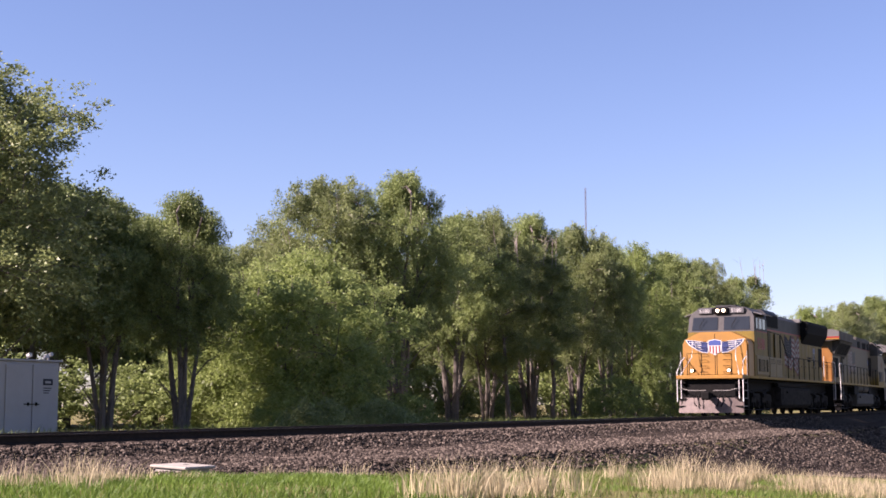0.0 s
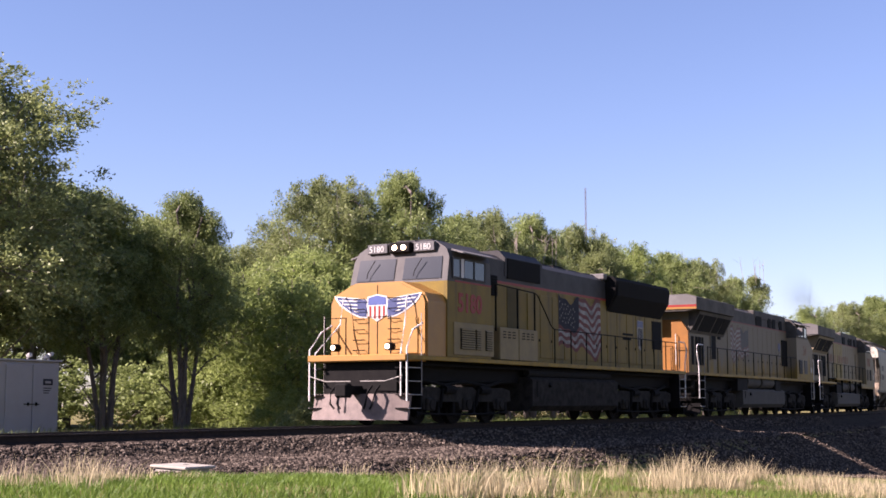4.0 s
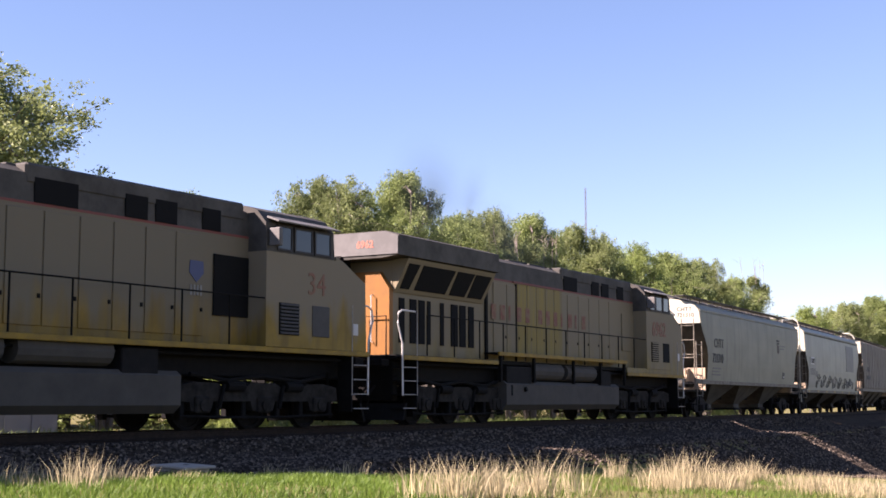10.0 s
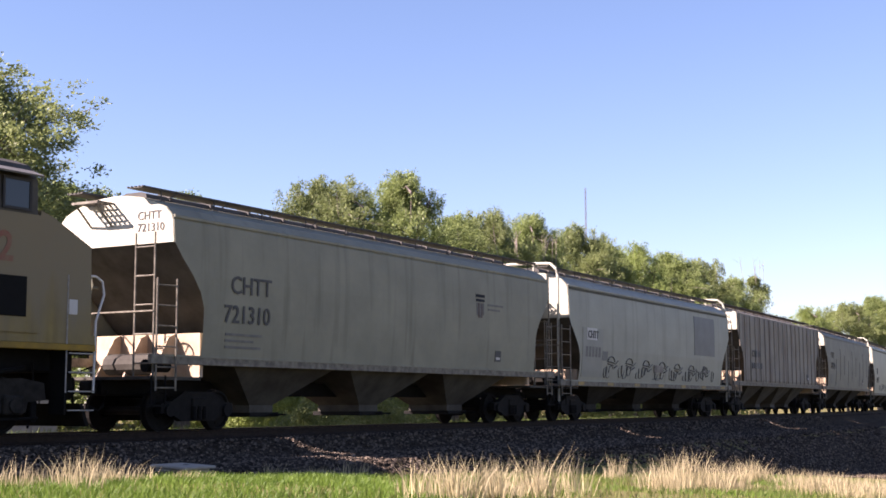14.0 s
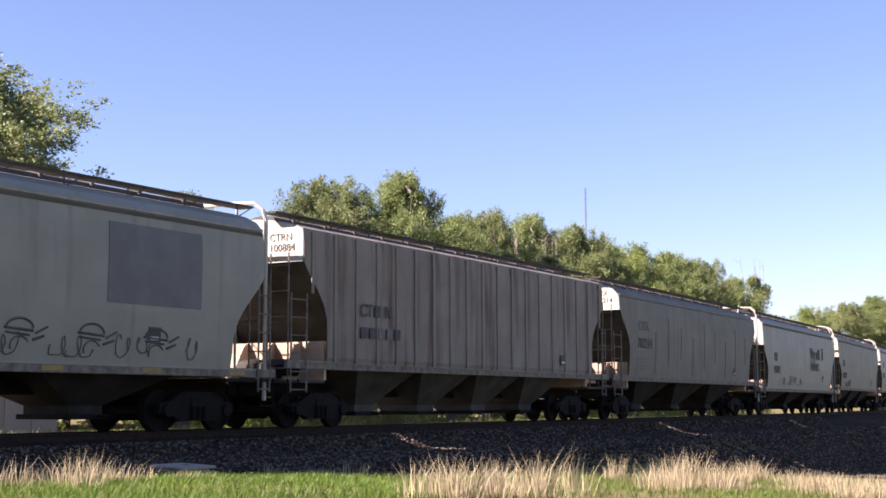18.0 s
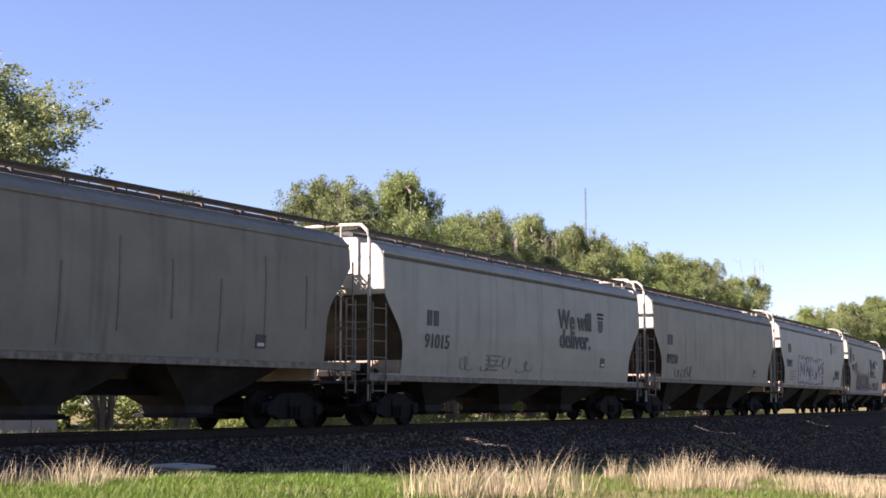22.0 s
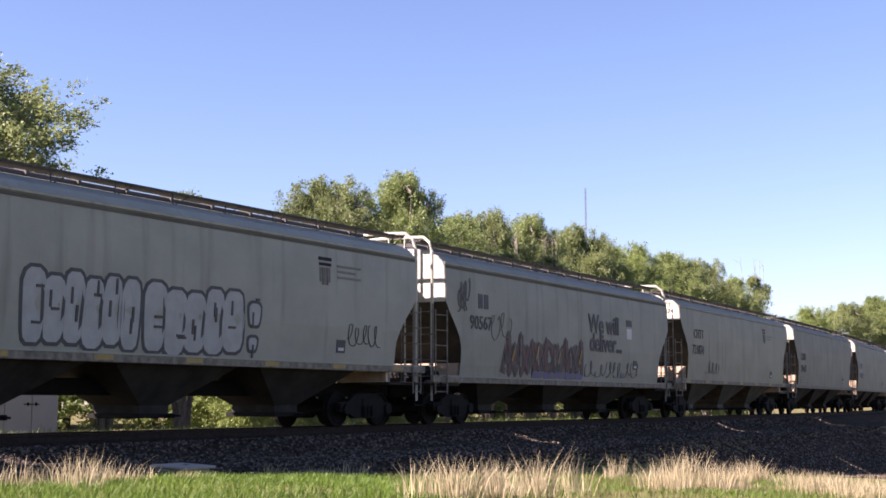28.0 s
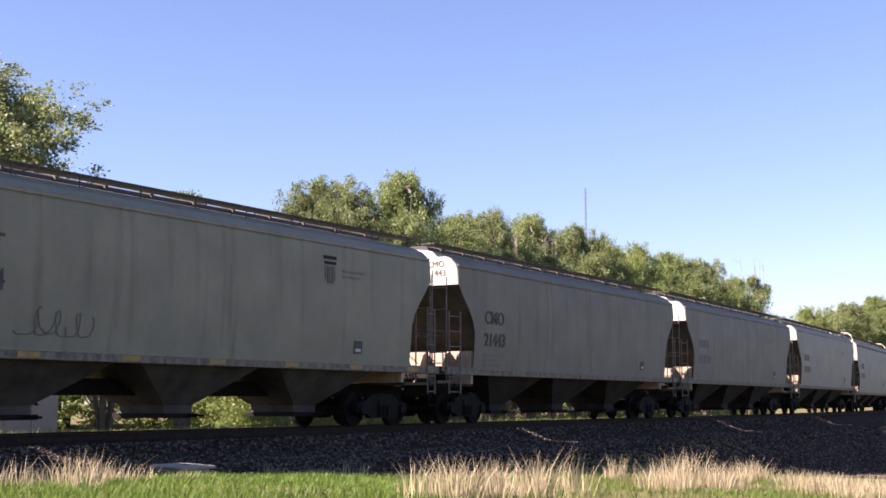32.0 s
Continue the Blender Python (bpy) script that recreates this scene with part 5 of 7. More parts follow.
    lettering(number, 0.72, FAINT_RED, loco, pose(7.0 if len(number) > 2 else 7.9, -1.537, 3.0, 90), label="faded red road number", bold=0.015 if len(number) > 2 else 0.0)
    if flag:
        e = part("shield", fix(extrude_y(B(), [(4.55, 3.5), (4.95, 3.5), (4.97, 3.25), (4.75, 3.05), (4.53, 3.25)], -1.06, -1.048)), DEEP_BLUE, loco, "small blue shield mark")
        for k in range(4):
            part("shield_bar", box(B(), 4.56 + 0.1 * k, 4.62 + 0.1 * k, -1.06, -1.05, 2.78, 3.0), FADED_WHITE, e)
        flag_decal(loco, -4.1, -1.1, 2.5, 4.0, -1.052, (FADED_WHITE, WORN_FLAG_RED, CAB_GREY), True, "faded painted waving flag")
    return loco


LOCOS = [
    (lead_locomotive(), -111.7),
    (trailing_locomotive(DIRTY_BODY, DIRTY_BODY, True, "34", True, False, "grimy grey-yellow diesel locomotive running hood first with a faded flag"), -89.25),
    (trailing_locomotive(BEIGE_BODY, BEIGE_BODY, False, "6962", False, True, "dirty yellow diesel locomotive running hood first with faded lettering"), -66.95),
]


# ---- exhaust haze over the third locomotive ----
def smoke_material():
    m = bpy.data.materials.new("thin dark exhaust smoke")
    m.use_nodes = True
    nt = m.node_tree
    b = nt.nodes["Principled BSDF"]
    b.inputs["Base Color"].default_value = (0.19, 0.185, 0.185, 1)
    b.inputs["Roughness"].default_value = 1.0
    b.inputs["Specular IOR Level"].default_value = 0.0
    uv = nt.nodes.new("ShaderNodeUVMap")
    mp = nt.nodes.new("ShaderNodeMapping")
    mp.inputs["Location"].default_value = (-1.0, -1.0, 0)
    mp.inputs["Scale"].default_value = (2.0, 2.0, 1)
    gr = nt.nodes.new("ShaderNodeTexGradient")
    gr.gradient_type = "QUADRATIC_SPHERE"
    ml = nt.nodes.new("ShaderNodeMath")
    ml.operation = "MULTIPLY"
    ml.inputs[1].default_value = 0.24
    tr = nt.nodes.new("ShaderNodeBsdfTransparent")
    mx = nt.nodes.new("ShaderNodeMixShader")
    nt.links.new(uv.outputs[0], mp.inputs[0])
    nt.links.new(mp.outputs[0], gr.inputs[0])
    nt.links.new(gr.outputs["Fac"], ml.inputs[0])
    nt.links.new(ml.outputs[0], mx.inputs[0])
    nt.links.new(tr.outputs[0], mx.inputs[1])
    nt.links.new(b.outputs[0], mx.inputs[2])
    nt.links.new(mx.outputs[0], nt.nodes["Material Output"].inputs[0])
    return m


def smoke_puff(seed, count, sx, sy, sz):
    """A thin rigid swarm of soft-edged wisps."""
    rng = np.random.default_rng(seed)
    p = rng.normal(0, 1, (count, 3)) * np.array([sx, sy, sz])
    turn = rng.uniform(-0.6, 0.2, count)
    d = np.stack([np.cos(turn), np.sin(turn), rng.uniform(-0.3, 0.3, count)], 1)
    e = np.stack([rng.uniform(-0.3, 0.3, count), rng.uniform(-0.3, 0.3, count), np.ones(count)], 1)
    w = rng.uniform(1.1, 1.7, (count, 1)) * (0.8 + sx * 0.8)
    v = np.stack([p - d * w, p + e * w, p + d * w, p - e * w], 1).reshape(-1, 3)
    a = np.arange(count) * 4
    me = bpy.data.meshes.new("smoke")
    me.from_pydata(v.tolist(), [], np.stack([a, a + 1, a + 2, a + 3], 1).tolist())
    me.materials.append(SMOKE)
    uvs = me.uv_layers.new(name="wisp")
    uvs.data.foreach_set("uv", [0, 0, 1, 0, 1, 1, 0, 1] * count)
    ob = new("smoke", me)
    ob.visible_shadow = False
    return tagged(ob, "thin dark exhaust smoke drifting over the locomotive", "smoke", kind="stuff")


SMOKE = smoke_material()
PUFFS = [(smoke_puff(k + 3, 2, 0.35 + 0.35 * k, 0.3, 0.2 + 0.2 * k), -66.95 - 1.6 - 2.3 * k, 5.4 + 0.55 * k) for k in range(3)]

# ---- markings on the hopper cars ----
DULL_BLACK = material("weathered black stencil", (0.035, 0.035, 0.035), 0.7, dark=(0.07, 0.07, 0.065), scale=7, mix=0.6)
GHOST = material("worn grey marking", (0.10, 0.098, 0.09), 0.7, dark=(0.15, 0.148, 0.135), scale=5, mix=0.7)
PATCH = material("repainted darker grey patch", (0.115, 0.12, 0.115), 0.6, scale=2, mix=0.5)
PANEL_SHADE = material("slightly darker repainted panel", (0.205, 0.21, 0.178), 0.6, dark=(0.17, 0.175, 0.15), scale=1.5, mix=0.7)
CHROME = material("pale spray paint fill", (0.285, 0.29, 0.275), 0.6, dark=(0.20, 0.205, 0.195), scale=3, mix=0.6)
SPRAY_RED = material("dark red spray paint", (0.105, 0.026, 0.024), 0.6, dark=(0.05, 0.02, 0.02), scale=3, mix=0.7)
SPRAY_VIOLET = material("violet spray paint", (0.095, 0.082, 0.185), 0.6, dark=(0.07, 0.062, 0.11), scale=3, mix=0.7)
SPRAY_YELLOW = material("yellow spray paint", (0.24, 0.165, 0.03), 0.6, scale=3, mix=0.5)
SAFETY = material("dirty yellow reflective tape", (0.30, 0.20, 0.04), 0.6, dark=(0.16, 0.12, 0.05), scale=5, mix=0.7)


SCRAWL = material("dull grey-black scrawl", (0.062, 0.062, 0.056), 0.7, dark=(0.11, 0.11, 0.10), scale=3, mix=0.8)
FAINT = material("nearly faded scrawl", (0.128, 0.125, 0.112), 0.7, dark=(0.16, 0.158, 0.142), scale=5, mix=0.7)
SMEAR_RED = material("faded dark red smear", (0.088, 0.052, 0.048), 0.7, dark=(0.12, 0.095, 0.085), scale=4, mix=0.9)
SMEAR_VIOLET = material("faded violet smear", (0.105, 0.095, 0.145), 0.7, dark=(0.12, 0.115, 0.12), scale=4, mix=0.9)


def side_y(z, style):
    pr = FLATSIDE if style == "ribbed" else CURVED
    return -float(np.interp(z, [q[1] for q in pr[1:8]], [q[0] for q in pr[1:8]])) - (0.042 if style == "ribbed" else 0.006)


def mark(car, style, text, x, z, size, mat=None, label="", name="lettering", bold=0.006):
    hi = z + 0.7 * size
    ya, yb = side_y(z, style), side_y(hi, style)
    bulge = max(0.0, (ya + yb) / 2 - side_y((z + hi) / 2, style))
    lean = math.degrees(math.atan2(ya - yb, hi - z))
    return lettering(text, size, mat or DULL_BLACK, car, pose(x, ya - 0.010 - bulge, z, 90 + lean), name, label, bold)


def bar(car, style, x0, x1, z0, z1, mat=None, name="stencil_bar", out=0.0):
    bm = B()
    n = max(1, int((z1 - z0) / 0.18))
    rows = []
    for k in range(n + 1):
        z = z0 + (z1 - z0) * k / n
        y = side_y(z, style) - out
        rows.append([bm.verts.new(v) for v in ((x0, y + 0.01, z), (x0, y - 0.007, z), (x1, y - 0.007, z), (x1, y + 0.01, z))])
    for a, b in zip(rows, rows[1:]):
        for i in range(3):
            bm.faces.new((a[i], a[i + 1], b[i + 1], b[i]))
    bm.faces.new(rows[0][::-1])
    bm.faces.new(rows[-1])
    return part(name, fix(bm), mat or DULL_BLACK, car)


def blob(car, style, pts, mat, name, out):
    bm = B()
    f = [bm.verts.new((x, side_y(z, style) - out, z)) for x, z in pts]
    g = [bm.verts.new((x, side_y(z, style) - out + 0.004, z)) for x, z in pts]
    bm.faces.new(f)
    n = len(pts)
    for i in range(n):
        bm.faces.new((f[i], f[(i + 1) % n], g[(i + 1) % n], g[i]))
    return part(name, fix(bm), mat, car)


def initials(car, style, x, z, h):
    """Two owner's initials as plain bars."""
    for k in range(2):
        bar(car, style, x + k * h * 0.85, x + k * h * 0.85 + h * 0.62, z, z + h, GHOST if style == "plain" else DULL_BLACK)


def shield_mark(car, style, x, z, mat=None):
    """A worn owner's shield as plain bars."""
    bar(car, style, x - 0.03, x + 0.47, z + 0.46, z + 0.54, mat or NAVY, "shield_top")
    bar(car, style, x - 0.01, x + 0.45, z + 0.34, z + 0.41, mat or NAVY, "shield_top")
    for k in range(5):
        bar(car, style, x + 0.01 + 0.088 * k, x + 0.065 + 0.088 * k, z - 0.1 + (0.07 if k in (0, 4) else 0), z + 0.30, SMEAR_RED if k % 2 else (mat or GHOST), "shield_bar")


def small_print(car, style, x, z, n=3, w=0.9):
    for k in range(n):
        bar(car, style, x, x + w * (1 - 0.22 * (k % 2)), z - 0.13 * k, z - 0.13 * k + 0.05, GHOST)


def plate(car, style, x=5.0, z=1.72):
    p = bar(car, style, x, x + 0.34, z, z + 0.30, DULL_BLACK, "consolidated_plate")
    bar(car, style, x + 0.06, x + 0.28, z + 0.05, z + 0.12, WHITE, "stencil_bar", 0.005)


def tapes(car, lo):
    for i in range(7):
        x = -7.6 + 2.5 * i
        part("reflector_tape", box(B(), x, x + 0.5, -1.547, -1.538, lo + 0.04, lo + 0.14), SAFETY, car)


def swirl(car, style, x, z, w, h, seed, mat, r=0.02):
    """One loose spray-can scrawl of uneven loops."""
    rng = random.Random(seed)
    pts, a, px, pz = [], rng.uniform(0, 6), x, z + h * rng.uniform(0.2, 0.8)
    for k in range(16):
        a += rng.uniform(0.3, 1.1)
        px += w * (0.055 + 0.13 * math.cos(a))
        pz = min(z + h, max(z, pz + h * 0.34 * math.sin(a)))
        pts.append((px, side_y(pz, style) - 0.004, pz))
    part("spray_line", tube(B(), pts, r, 4), mat, car)


def dome_scrawl(car, style, x, z, mat):
    """A sprayed dome with a double foot line, two dashes and an open arch below."""
    def line(pts, r):
        part("spray_line", tube(B(), [(px, side_y(pz, style) - 0.004, pz) for px, pz in pts], r, 4), mat, car)
    line([(x + 0.30 * math.cos(a), z + 0.14 + 0.17 * math.sin(a)) for a in [math.pi * k / 8 for k in range(9)]], 0.022)
    line([(x - 0.34, z + 0.14), (x + 0.30, z + 0.10)], 0.024)
    line([(x - 0.30, z + 0.06), (x + 0.22, z + 0.02)], 0.020)
    line([(x + 0.36, z + 0.06), (x + 0.62, z + 0.18)], 0.022)
    line([(x + 0.30, z - 0.06), (x + 0.55, z + 0.02)], 0.026)
    line([(x + 0.02 + 0.2 * math.cos(a), z - 0.16 + 0.16 * math.sin(a)) for a in [0.4 + 3.2 * k / 7 for k in range(8)]], 0.014)


def bubble_letters(car, style, x0, x1, z0, z1, n, seed):
    """Fat rounded throw-up shapes: dark outline, pale fill, dark slits; not words."""
    rng = random.Random(seed)
    w = (x1 - x0) / n
    for i in range(n):
        cx, cw = x0 + w * (i + 0.5), w * rng.uniform(0.52, 0.58)
        lo, hi = z0 + rng.uniform(-0.06, 0.06), z1 + rng.uniform(-0.12, 0.05)
        for grow, mat, out, nm in ((0.07, DULL_BLACK, 0.003 + 0.0012 * (i % 2), "spray_outline"), (0.0, CHROME, 0.009 + 0.0012 * (i % 2), "spray_fill")):
            pts = []
            for k in range(14):
                a = 2 * math.pi * k / 14
                c, s = math.cos(a), math.sin(a)
                pts.append((cx + (cw + grow) * abs(c) ** 0.6 * (1 if c > 0 else -1) * (1.0 + 0.08 * math.sin(3 * a + i)), (lo + hi) / 2 + ((hi - lo) / 2 + grow) * abs(s) ** 0.6 * (1 if s > 0 else -1)))
            blob(car, style, pts, mat, nm, out)
        mid = (lo + hi) / 2
        for k in range(2):
            zz = mid + rng.uniform(-0.35, 0.35)
            xx = cx + rng.uniform(-0.5, 0.3) * cw
            if rng.random() < 0.5:
                bar(car, style, xx, xx + 0.05, zz - 0.02, zz + 0.28, DULL_BLACK, "spray_slit", 0.012)
            else:
                bar(car, style, xx, xx + cw * 0.7, zz, zz + 0.05, DULL_BLACK, "spray_slit", 0.012)


def stroke(car, style, x0, z0, x1, z1, wide, mat, out):
    """One broad straight spray stroke with a pointed end."""
    dx, dz = x1 - x0, z1 - z0
    ln = math.hypot(dx, dz)
    px, pz = -dz / ln * wide / 2, dx / ln * wide / 2
    qs = [(x0 + px, z0 + pz), (x0 - px, z0 - pz), (x0 + 0.5 * dx - px, z0 + 0.5 * dz - pz), (x1 - px * 0.7, z1 - pz * 0.7), (x1 + dx / ln * wide * 0.4, z1 + dz / ln * wide * 0.4), (x1 + px * 0.7, z1 + pz * 0.7), (x0 + 0.5 * dx + px, z0 + 0.5 * dz + pz)]
    blob(car, style, qs, mat, "spray_stroke", out)


def wild_letters(car, style, x0, x1, z0, z1, n, seed):
    """Jagged interlocked throw-up shapes in dark red over black, violet along the foot; not words."""
    rng = random.Random(seed)
    w = (x1 - x0) / n
    for i in range(n):
        cx = x0 + w * (i + 0.5)
        lo, hi = z0 + rng.uniform(-0.03, 0.08), z1 + rng.uniform(-0.22, 0.10)
        kinds = [((-0.45, 0, -0.25, 1), (0.30, 0, 0.42, 0.95), (-0.35, 0.55, 0.40, 0.45)), ((-0.40, 0, 0.10, 1), (0.10, 1, 0.48, 0), (-0.2, 0.4, 0.35, 0.35)), ((-0.3, 0.05, -0.35, 1), (-0.35, 0.9, 0.42, 0.8), (-0.3, 0.08, 0.45, 0.2)),
                 ((-0.42, 0.95, 0.1, 0.45), (0.42, 1, -0.3, 0), (0.05, 0.5, 0.45, 0.05))][rng.randrange(4)]
        top = SPRAY_RED if i < n * 0.45 or i % 3 else SMEAR_RED
        for j, (ax, az, bx, bz) in enumerate(kinds):
            p = (cx + ax * w * 1.25, lo + (hi - lo) * az, cx + bx * w * 1.25, lo + (hi - lo) * bz)
            stroke(car, style, *p, 0.33, DULL_BLACK, 0.003 + 0.0012 * ((i + j) % 4))
            stroke(car, style, *p, 0.11, top if j < 2 or i % 2 else DULL_BLACK, 0.010 + 0.0012 * ((i + j) % 4))
        if i > n * 0.35:
            stroke(car, style, cx - w * 0.6, z0 - 0.02, cx + w * 0.55, z0 + rng.uniform(-0.06, 0.10), 0.20, SPRAY_VIOLET if i % 2 else SMEAR_VIOLET, 0.017 + 0.0012 * (i % 3))
        if i % 4 == 1:
            stroke(car, style, cx - 0.05, lo + 0.35, cx + 0.10, lo + 0.80, 0.09, SPRAY_YELLOW, 0.022)
        if i % 3 == 2:
            stroke(car, style, cx + 0.12, lo + 0.2, cx + 0.02, hi - 0.1, 0.035, CHROME, 0.024)


def end_print(car, rows):
    for k, text in enumerate(rows):
        lettering(text, 0.24, DULL_BLACK, car, Matrix.Translation((-8.440, -0.62, 4.22 - 0.24 * k)) @ pose(0, 0, 0, 90, 0, -90))


# ---- the train ----
CARS = (("plain", CREAM_CAR, "grey curved-side covered hopper car with black lettering, sunlit leading end"),
        ("cage", PALE_CAR, "pale grey covered hopper car with scribbles and a repainted patch"),
        ("ribbed", RUSTY_CAR, "rust-streaked grey ribbed covered hopper car with worn stencils"),
        ("plain", TAN_CAR, "weathered grey covered hopper car with dark weld streaks"),
        ("cage", PALE_CAR, "pale grey covered hopper car with a large painted slogan"),
        ("cage", CREAM_CAR, "plain dusty grey covered hopper car with tubular end frames"),
        ("cage", PALE_CAR, "pale grey covered hopper car with silver bubble graffiti"),
        ("cage", GREY_CAR, "grey covered hopper car with a slogan and dark red graffiti"),
        ("plain", CREAM_CAR, "grey curved-side covered hopper car with black lettering and a worn shield"),
        ("plain", TAN_CAR, "dusty grey curved-side covered hopper car with black stencils"),
        ("plain", TAN_CAR, "dusty grey curved-side covered hopper car, plain sides"),
        ("plain", GREY_CAR, "weathered grey curved-side covered hopper car, plain sides"),
        ("cage", GREY_CAR, "grey covered hopper car with tubular end frames"),
        ("plain", TAN_CAR, "dusty grey curved-side covered hopper car, plain sides"),
        ("cage", GREY_CAR, "grey covered hopper car with tubular end frames"))
# Milder chute tone, also lowered to hold the shade below the sill.
GREY_CHUTE = material("grey chute paint darkened for shade", (0.072, 0.068, 0.055), 0.8, dark=(0.035, 0.030, 0.025), scale=1.2, mix=0.9, spec=0.2)
HOPPERS = []
for i, (st, pt, words) in enumerate(CARS):
    HOPPERS.append((hopper(st, pt, words, 1.10 if i in (1, 4, 7, 12) else 1.32, None, GREY_CHUTE if i in (0, 2, 8) else None), -46.2 + 18.25 * i))
    if i in (1, 6, 8):
        tapes(HOPPERS[-1][0], 1.10 if i in (1, 4, 7, 12) else 1.32)
    plate(HOPPERS[-1][0], st)


def markings():
    c = [h[0] for h in HOPPERS]
    s = [k[0] for k in CARS]
    mark(c[0], s[0], "CHTT", -6.7, 2.83, 0.52)
    mark(c[0], s[0], "721310", -6.9, 2.22, 0.52)
    shield_mark(c[0], s[0], 3.85, 3.0)
    small_print(c[0], s[0], 4.5, 3.25, 2, 0.9)
    small_print(c[0], s[0], -6.8, 1.95, 3, 1.2)
    end_print(c[0], ("CHTT", "721310"))
    bar(c[1], s[1], -7.0, -6.15, 2.60, 2.98, WHITE, "white_panel")
    mark(c[1], s[1], "CHTT", -6.95, 2.66, 0.34).location.y -= 0.008
    bar(c[1], s[1], 3.87, 6.44, 2.43, 3.95, PATCH, "repainted_patch")
    bar(c[1], s[1], -0.72, 0.23, 1.66, 1.92, FLAG_WHITE, "white_panel", 0.03)
    bar(c[1], s[1], -7.35, -5.62, 1.40, 2.98, PANEL_SHADE, "repainted_patch", -0.003)
    for k in range(5):
        bar(c[1], s[1], -7.1 + 0.27 * k, -6.92 + 0.27 * k, 2.05, 2.38, GHOST)
    bar(c[1], s[1], -5.66, -5.2, 1.96, 2.26, PATCH, "stencil_bar")
    for k in range(7):
        dome_scrawl(c[1], s[1], -4.85 + 1.68 * k, 1.80 - 0.02 * k, SCRAWL)
        swirl(c[1], s[1], -4.1 + 1.68 * k, 1.42, 0.5, 0.42, 40 + k, GHOST, 0.012)
        swirl(c[1], s[1], -5.4 + 1.68 * k, 1.40, 0.6, 0.40, 60 + k, GHOST, 0.014)
    mark(c[2], s[2], "CT", -6.2, 2.62, 0.42)
    bar(c[2], s[2], -5.55, -5.3, 2.62, 2.9)
    mark(c[2], s[2], "N", -5.1, 2.62, 0.42)
    for k in range(5):
        bar(c[2], s[2], -6.15 + 0.38 * k, -5.9 + 0.38 * k, 2.1, 2.36, DULL_BLACK if k in (0, 1, 4) else GHOST)
    end_print(c[2], ("CTRN", "100884"))
    end_print(c[3], ("CITX", "702214"))
    mark(c[3], s[3], "CITX", -6.7, 3.12, 0.48, GHOST)
    mark(c[3], s[3], "702214", -6.8, 2.50, 0.50)
    small_print(c[3], s[3], -6.8, 2.1, 4, 1.0)
    for k in range(9):
        x = -4.9 + 1.45 * k
        bar(c[3], s[3], x, x + 0.05, 1.6 + 0.3 * (k % 3), 3.1 + 0.3 * ((k * 2) % 3), GHOST, "weld_streak")
    initials(c[4], s[4], -6.35, 2.55, 0.40)
    mark(c[4], s[4], "91015", -6.45, 1.98, 0.52)
    mark(c[4], s[4], "We will", 1.65, 2.88, 0.80, bold=0.022)
    mark(c[4], s[4], "deliver.", 1.75, 2.28, 0.80, bold=0.022)
    shield_mark(c[4], s[4], 4.72, 2.95)
    small_print(c[4], s[4], -3.0, 1.85, 4, 0.9)
    for k in range(4):
        swirl(c[4], s[4], -4.4 + 1.1 * k, 1.45, 0.8, 0.4, 60 + k, FAINT, 0.009)
    initials(c[5], s[5], -6.9, 2.72, 0.38)
    mark(c[5], s[5], "89220", -7.0, 2.04, 0.50)
    for k in range(3):
        swirl(c[5], s[5], -5.9 + 0.7 * k, 1.55, 0.8, 0.42, 80 + k, GHOST, 0.010)
    initials(c[6], s[6], -6.75, 3.05, 0.42)
    mark(c[6], s[6], "93092", -7.15, 2.35, 0.52)
    small_print(c[6], s[6], -6.2, 2.1, 4, 1.0)
    bubble_letters(c[6], s[6], -4.35, -1.50, 1.58, 2.92, 6, 5)
    bubble_letters(c[6], s[6], -1.35, 1.55, 1.55, 2.86, 5, 11)
    bubble_letters(c[6], s[6], 1.78, 2.12, 2.25, 2.72, 1, 4)
    bubble_letters(c[6], s[6], 1.82, 2.06, 1.72, 1.95, 1, 7)
    shield_mark(c[6], s[6], 4.25, 3.35)
    small_print(c[6], s[6], 4.95, 3.7, 3, 0.95)
    for k in range(3):
        swirl(c[6], s[6], 5.3 + 0.5 * k, 1.9, 0.6, 0.5, 95 + k, DULL_BLACK, 0.012)
    initials(c[7], s[7], -6.6, 3.15, 0.40)
    mark(c[7], s[7], "90567", -7.1, 2.58, 0.52)
    mark(c[7], s[7], "We will", 1.0, 2.86, 0.82, bold=0.022)
    mark(c[7], s[7], "deliver...", 1.1, 2.26, 0.82, bold=0.022)
    bar(c[7], s[7], 4.3, 4.75, 2.75, 3.1, WHITE, "white_panel")
    bar(c[7], s[7], 4.28, 4.78, 3.18, 3.4, DULL_BLACK, "shield_top")
    wild_letters(c[7], s[7], -5.0, 0.55, 1.42, 2.42, 14, 8)
    for k in range(5):
        swirl(c[7], s[7], -7.85 + 0.08 * k, 2.95 + 0.10 * k, 0.5, 0.6, 230 + k, GHOST, 0.020)
    for k in range(6):
        swirl(c[7], s[7], 1.0 + 0.75 * k, 1.42, 0.9, 0.5, 250 + k, FAINT if k % 2 else GHOST, 0.014)
    for k in range(2):
        swirl(c[7], s[7], -6.0 + 0.5 * k, 2.3 + 0.1 * (k % 3), 0.9, 0.7, 110 + k, FAINT, 0.012)
    mark(c[8], s[8], "CHTT", -6.85, 3.10, 0.50)
    mark(c[8], s[8], "721874", -7.05, 2.48, 0.52)
    shield_mark(c[8], s[8], 3.75, 3.4)
    small_print(c[8], s[8], 4.45, 3.6, 2, 0.9)
    end_print(c[8], ("CHTT", "721874"))
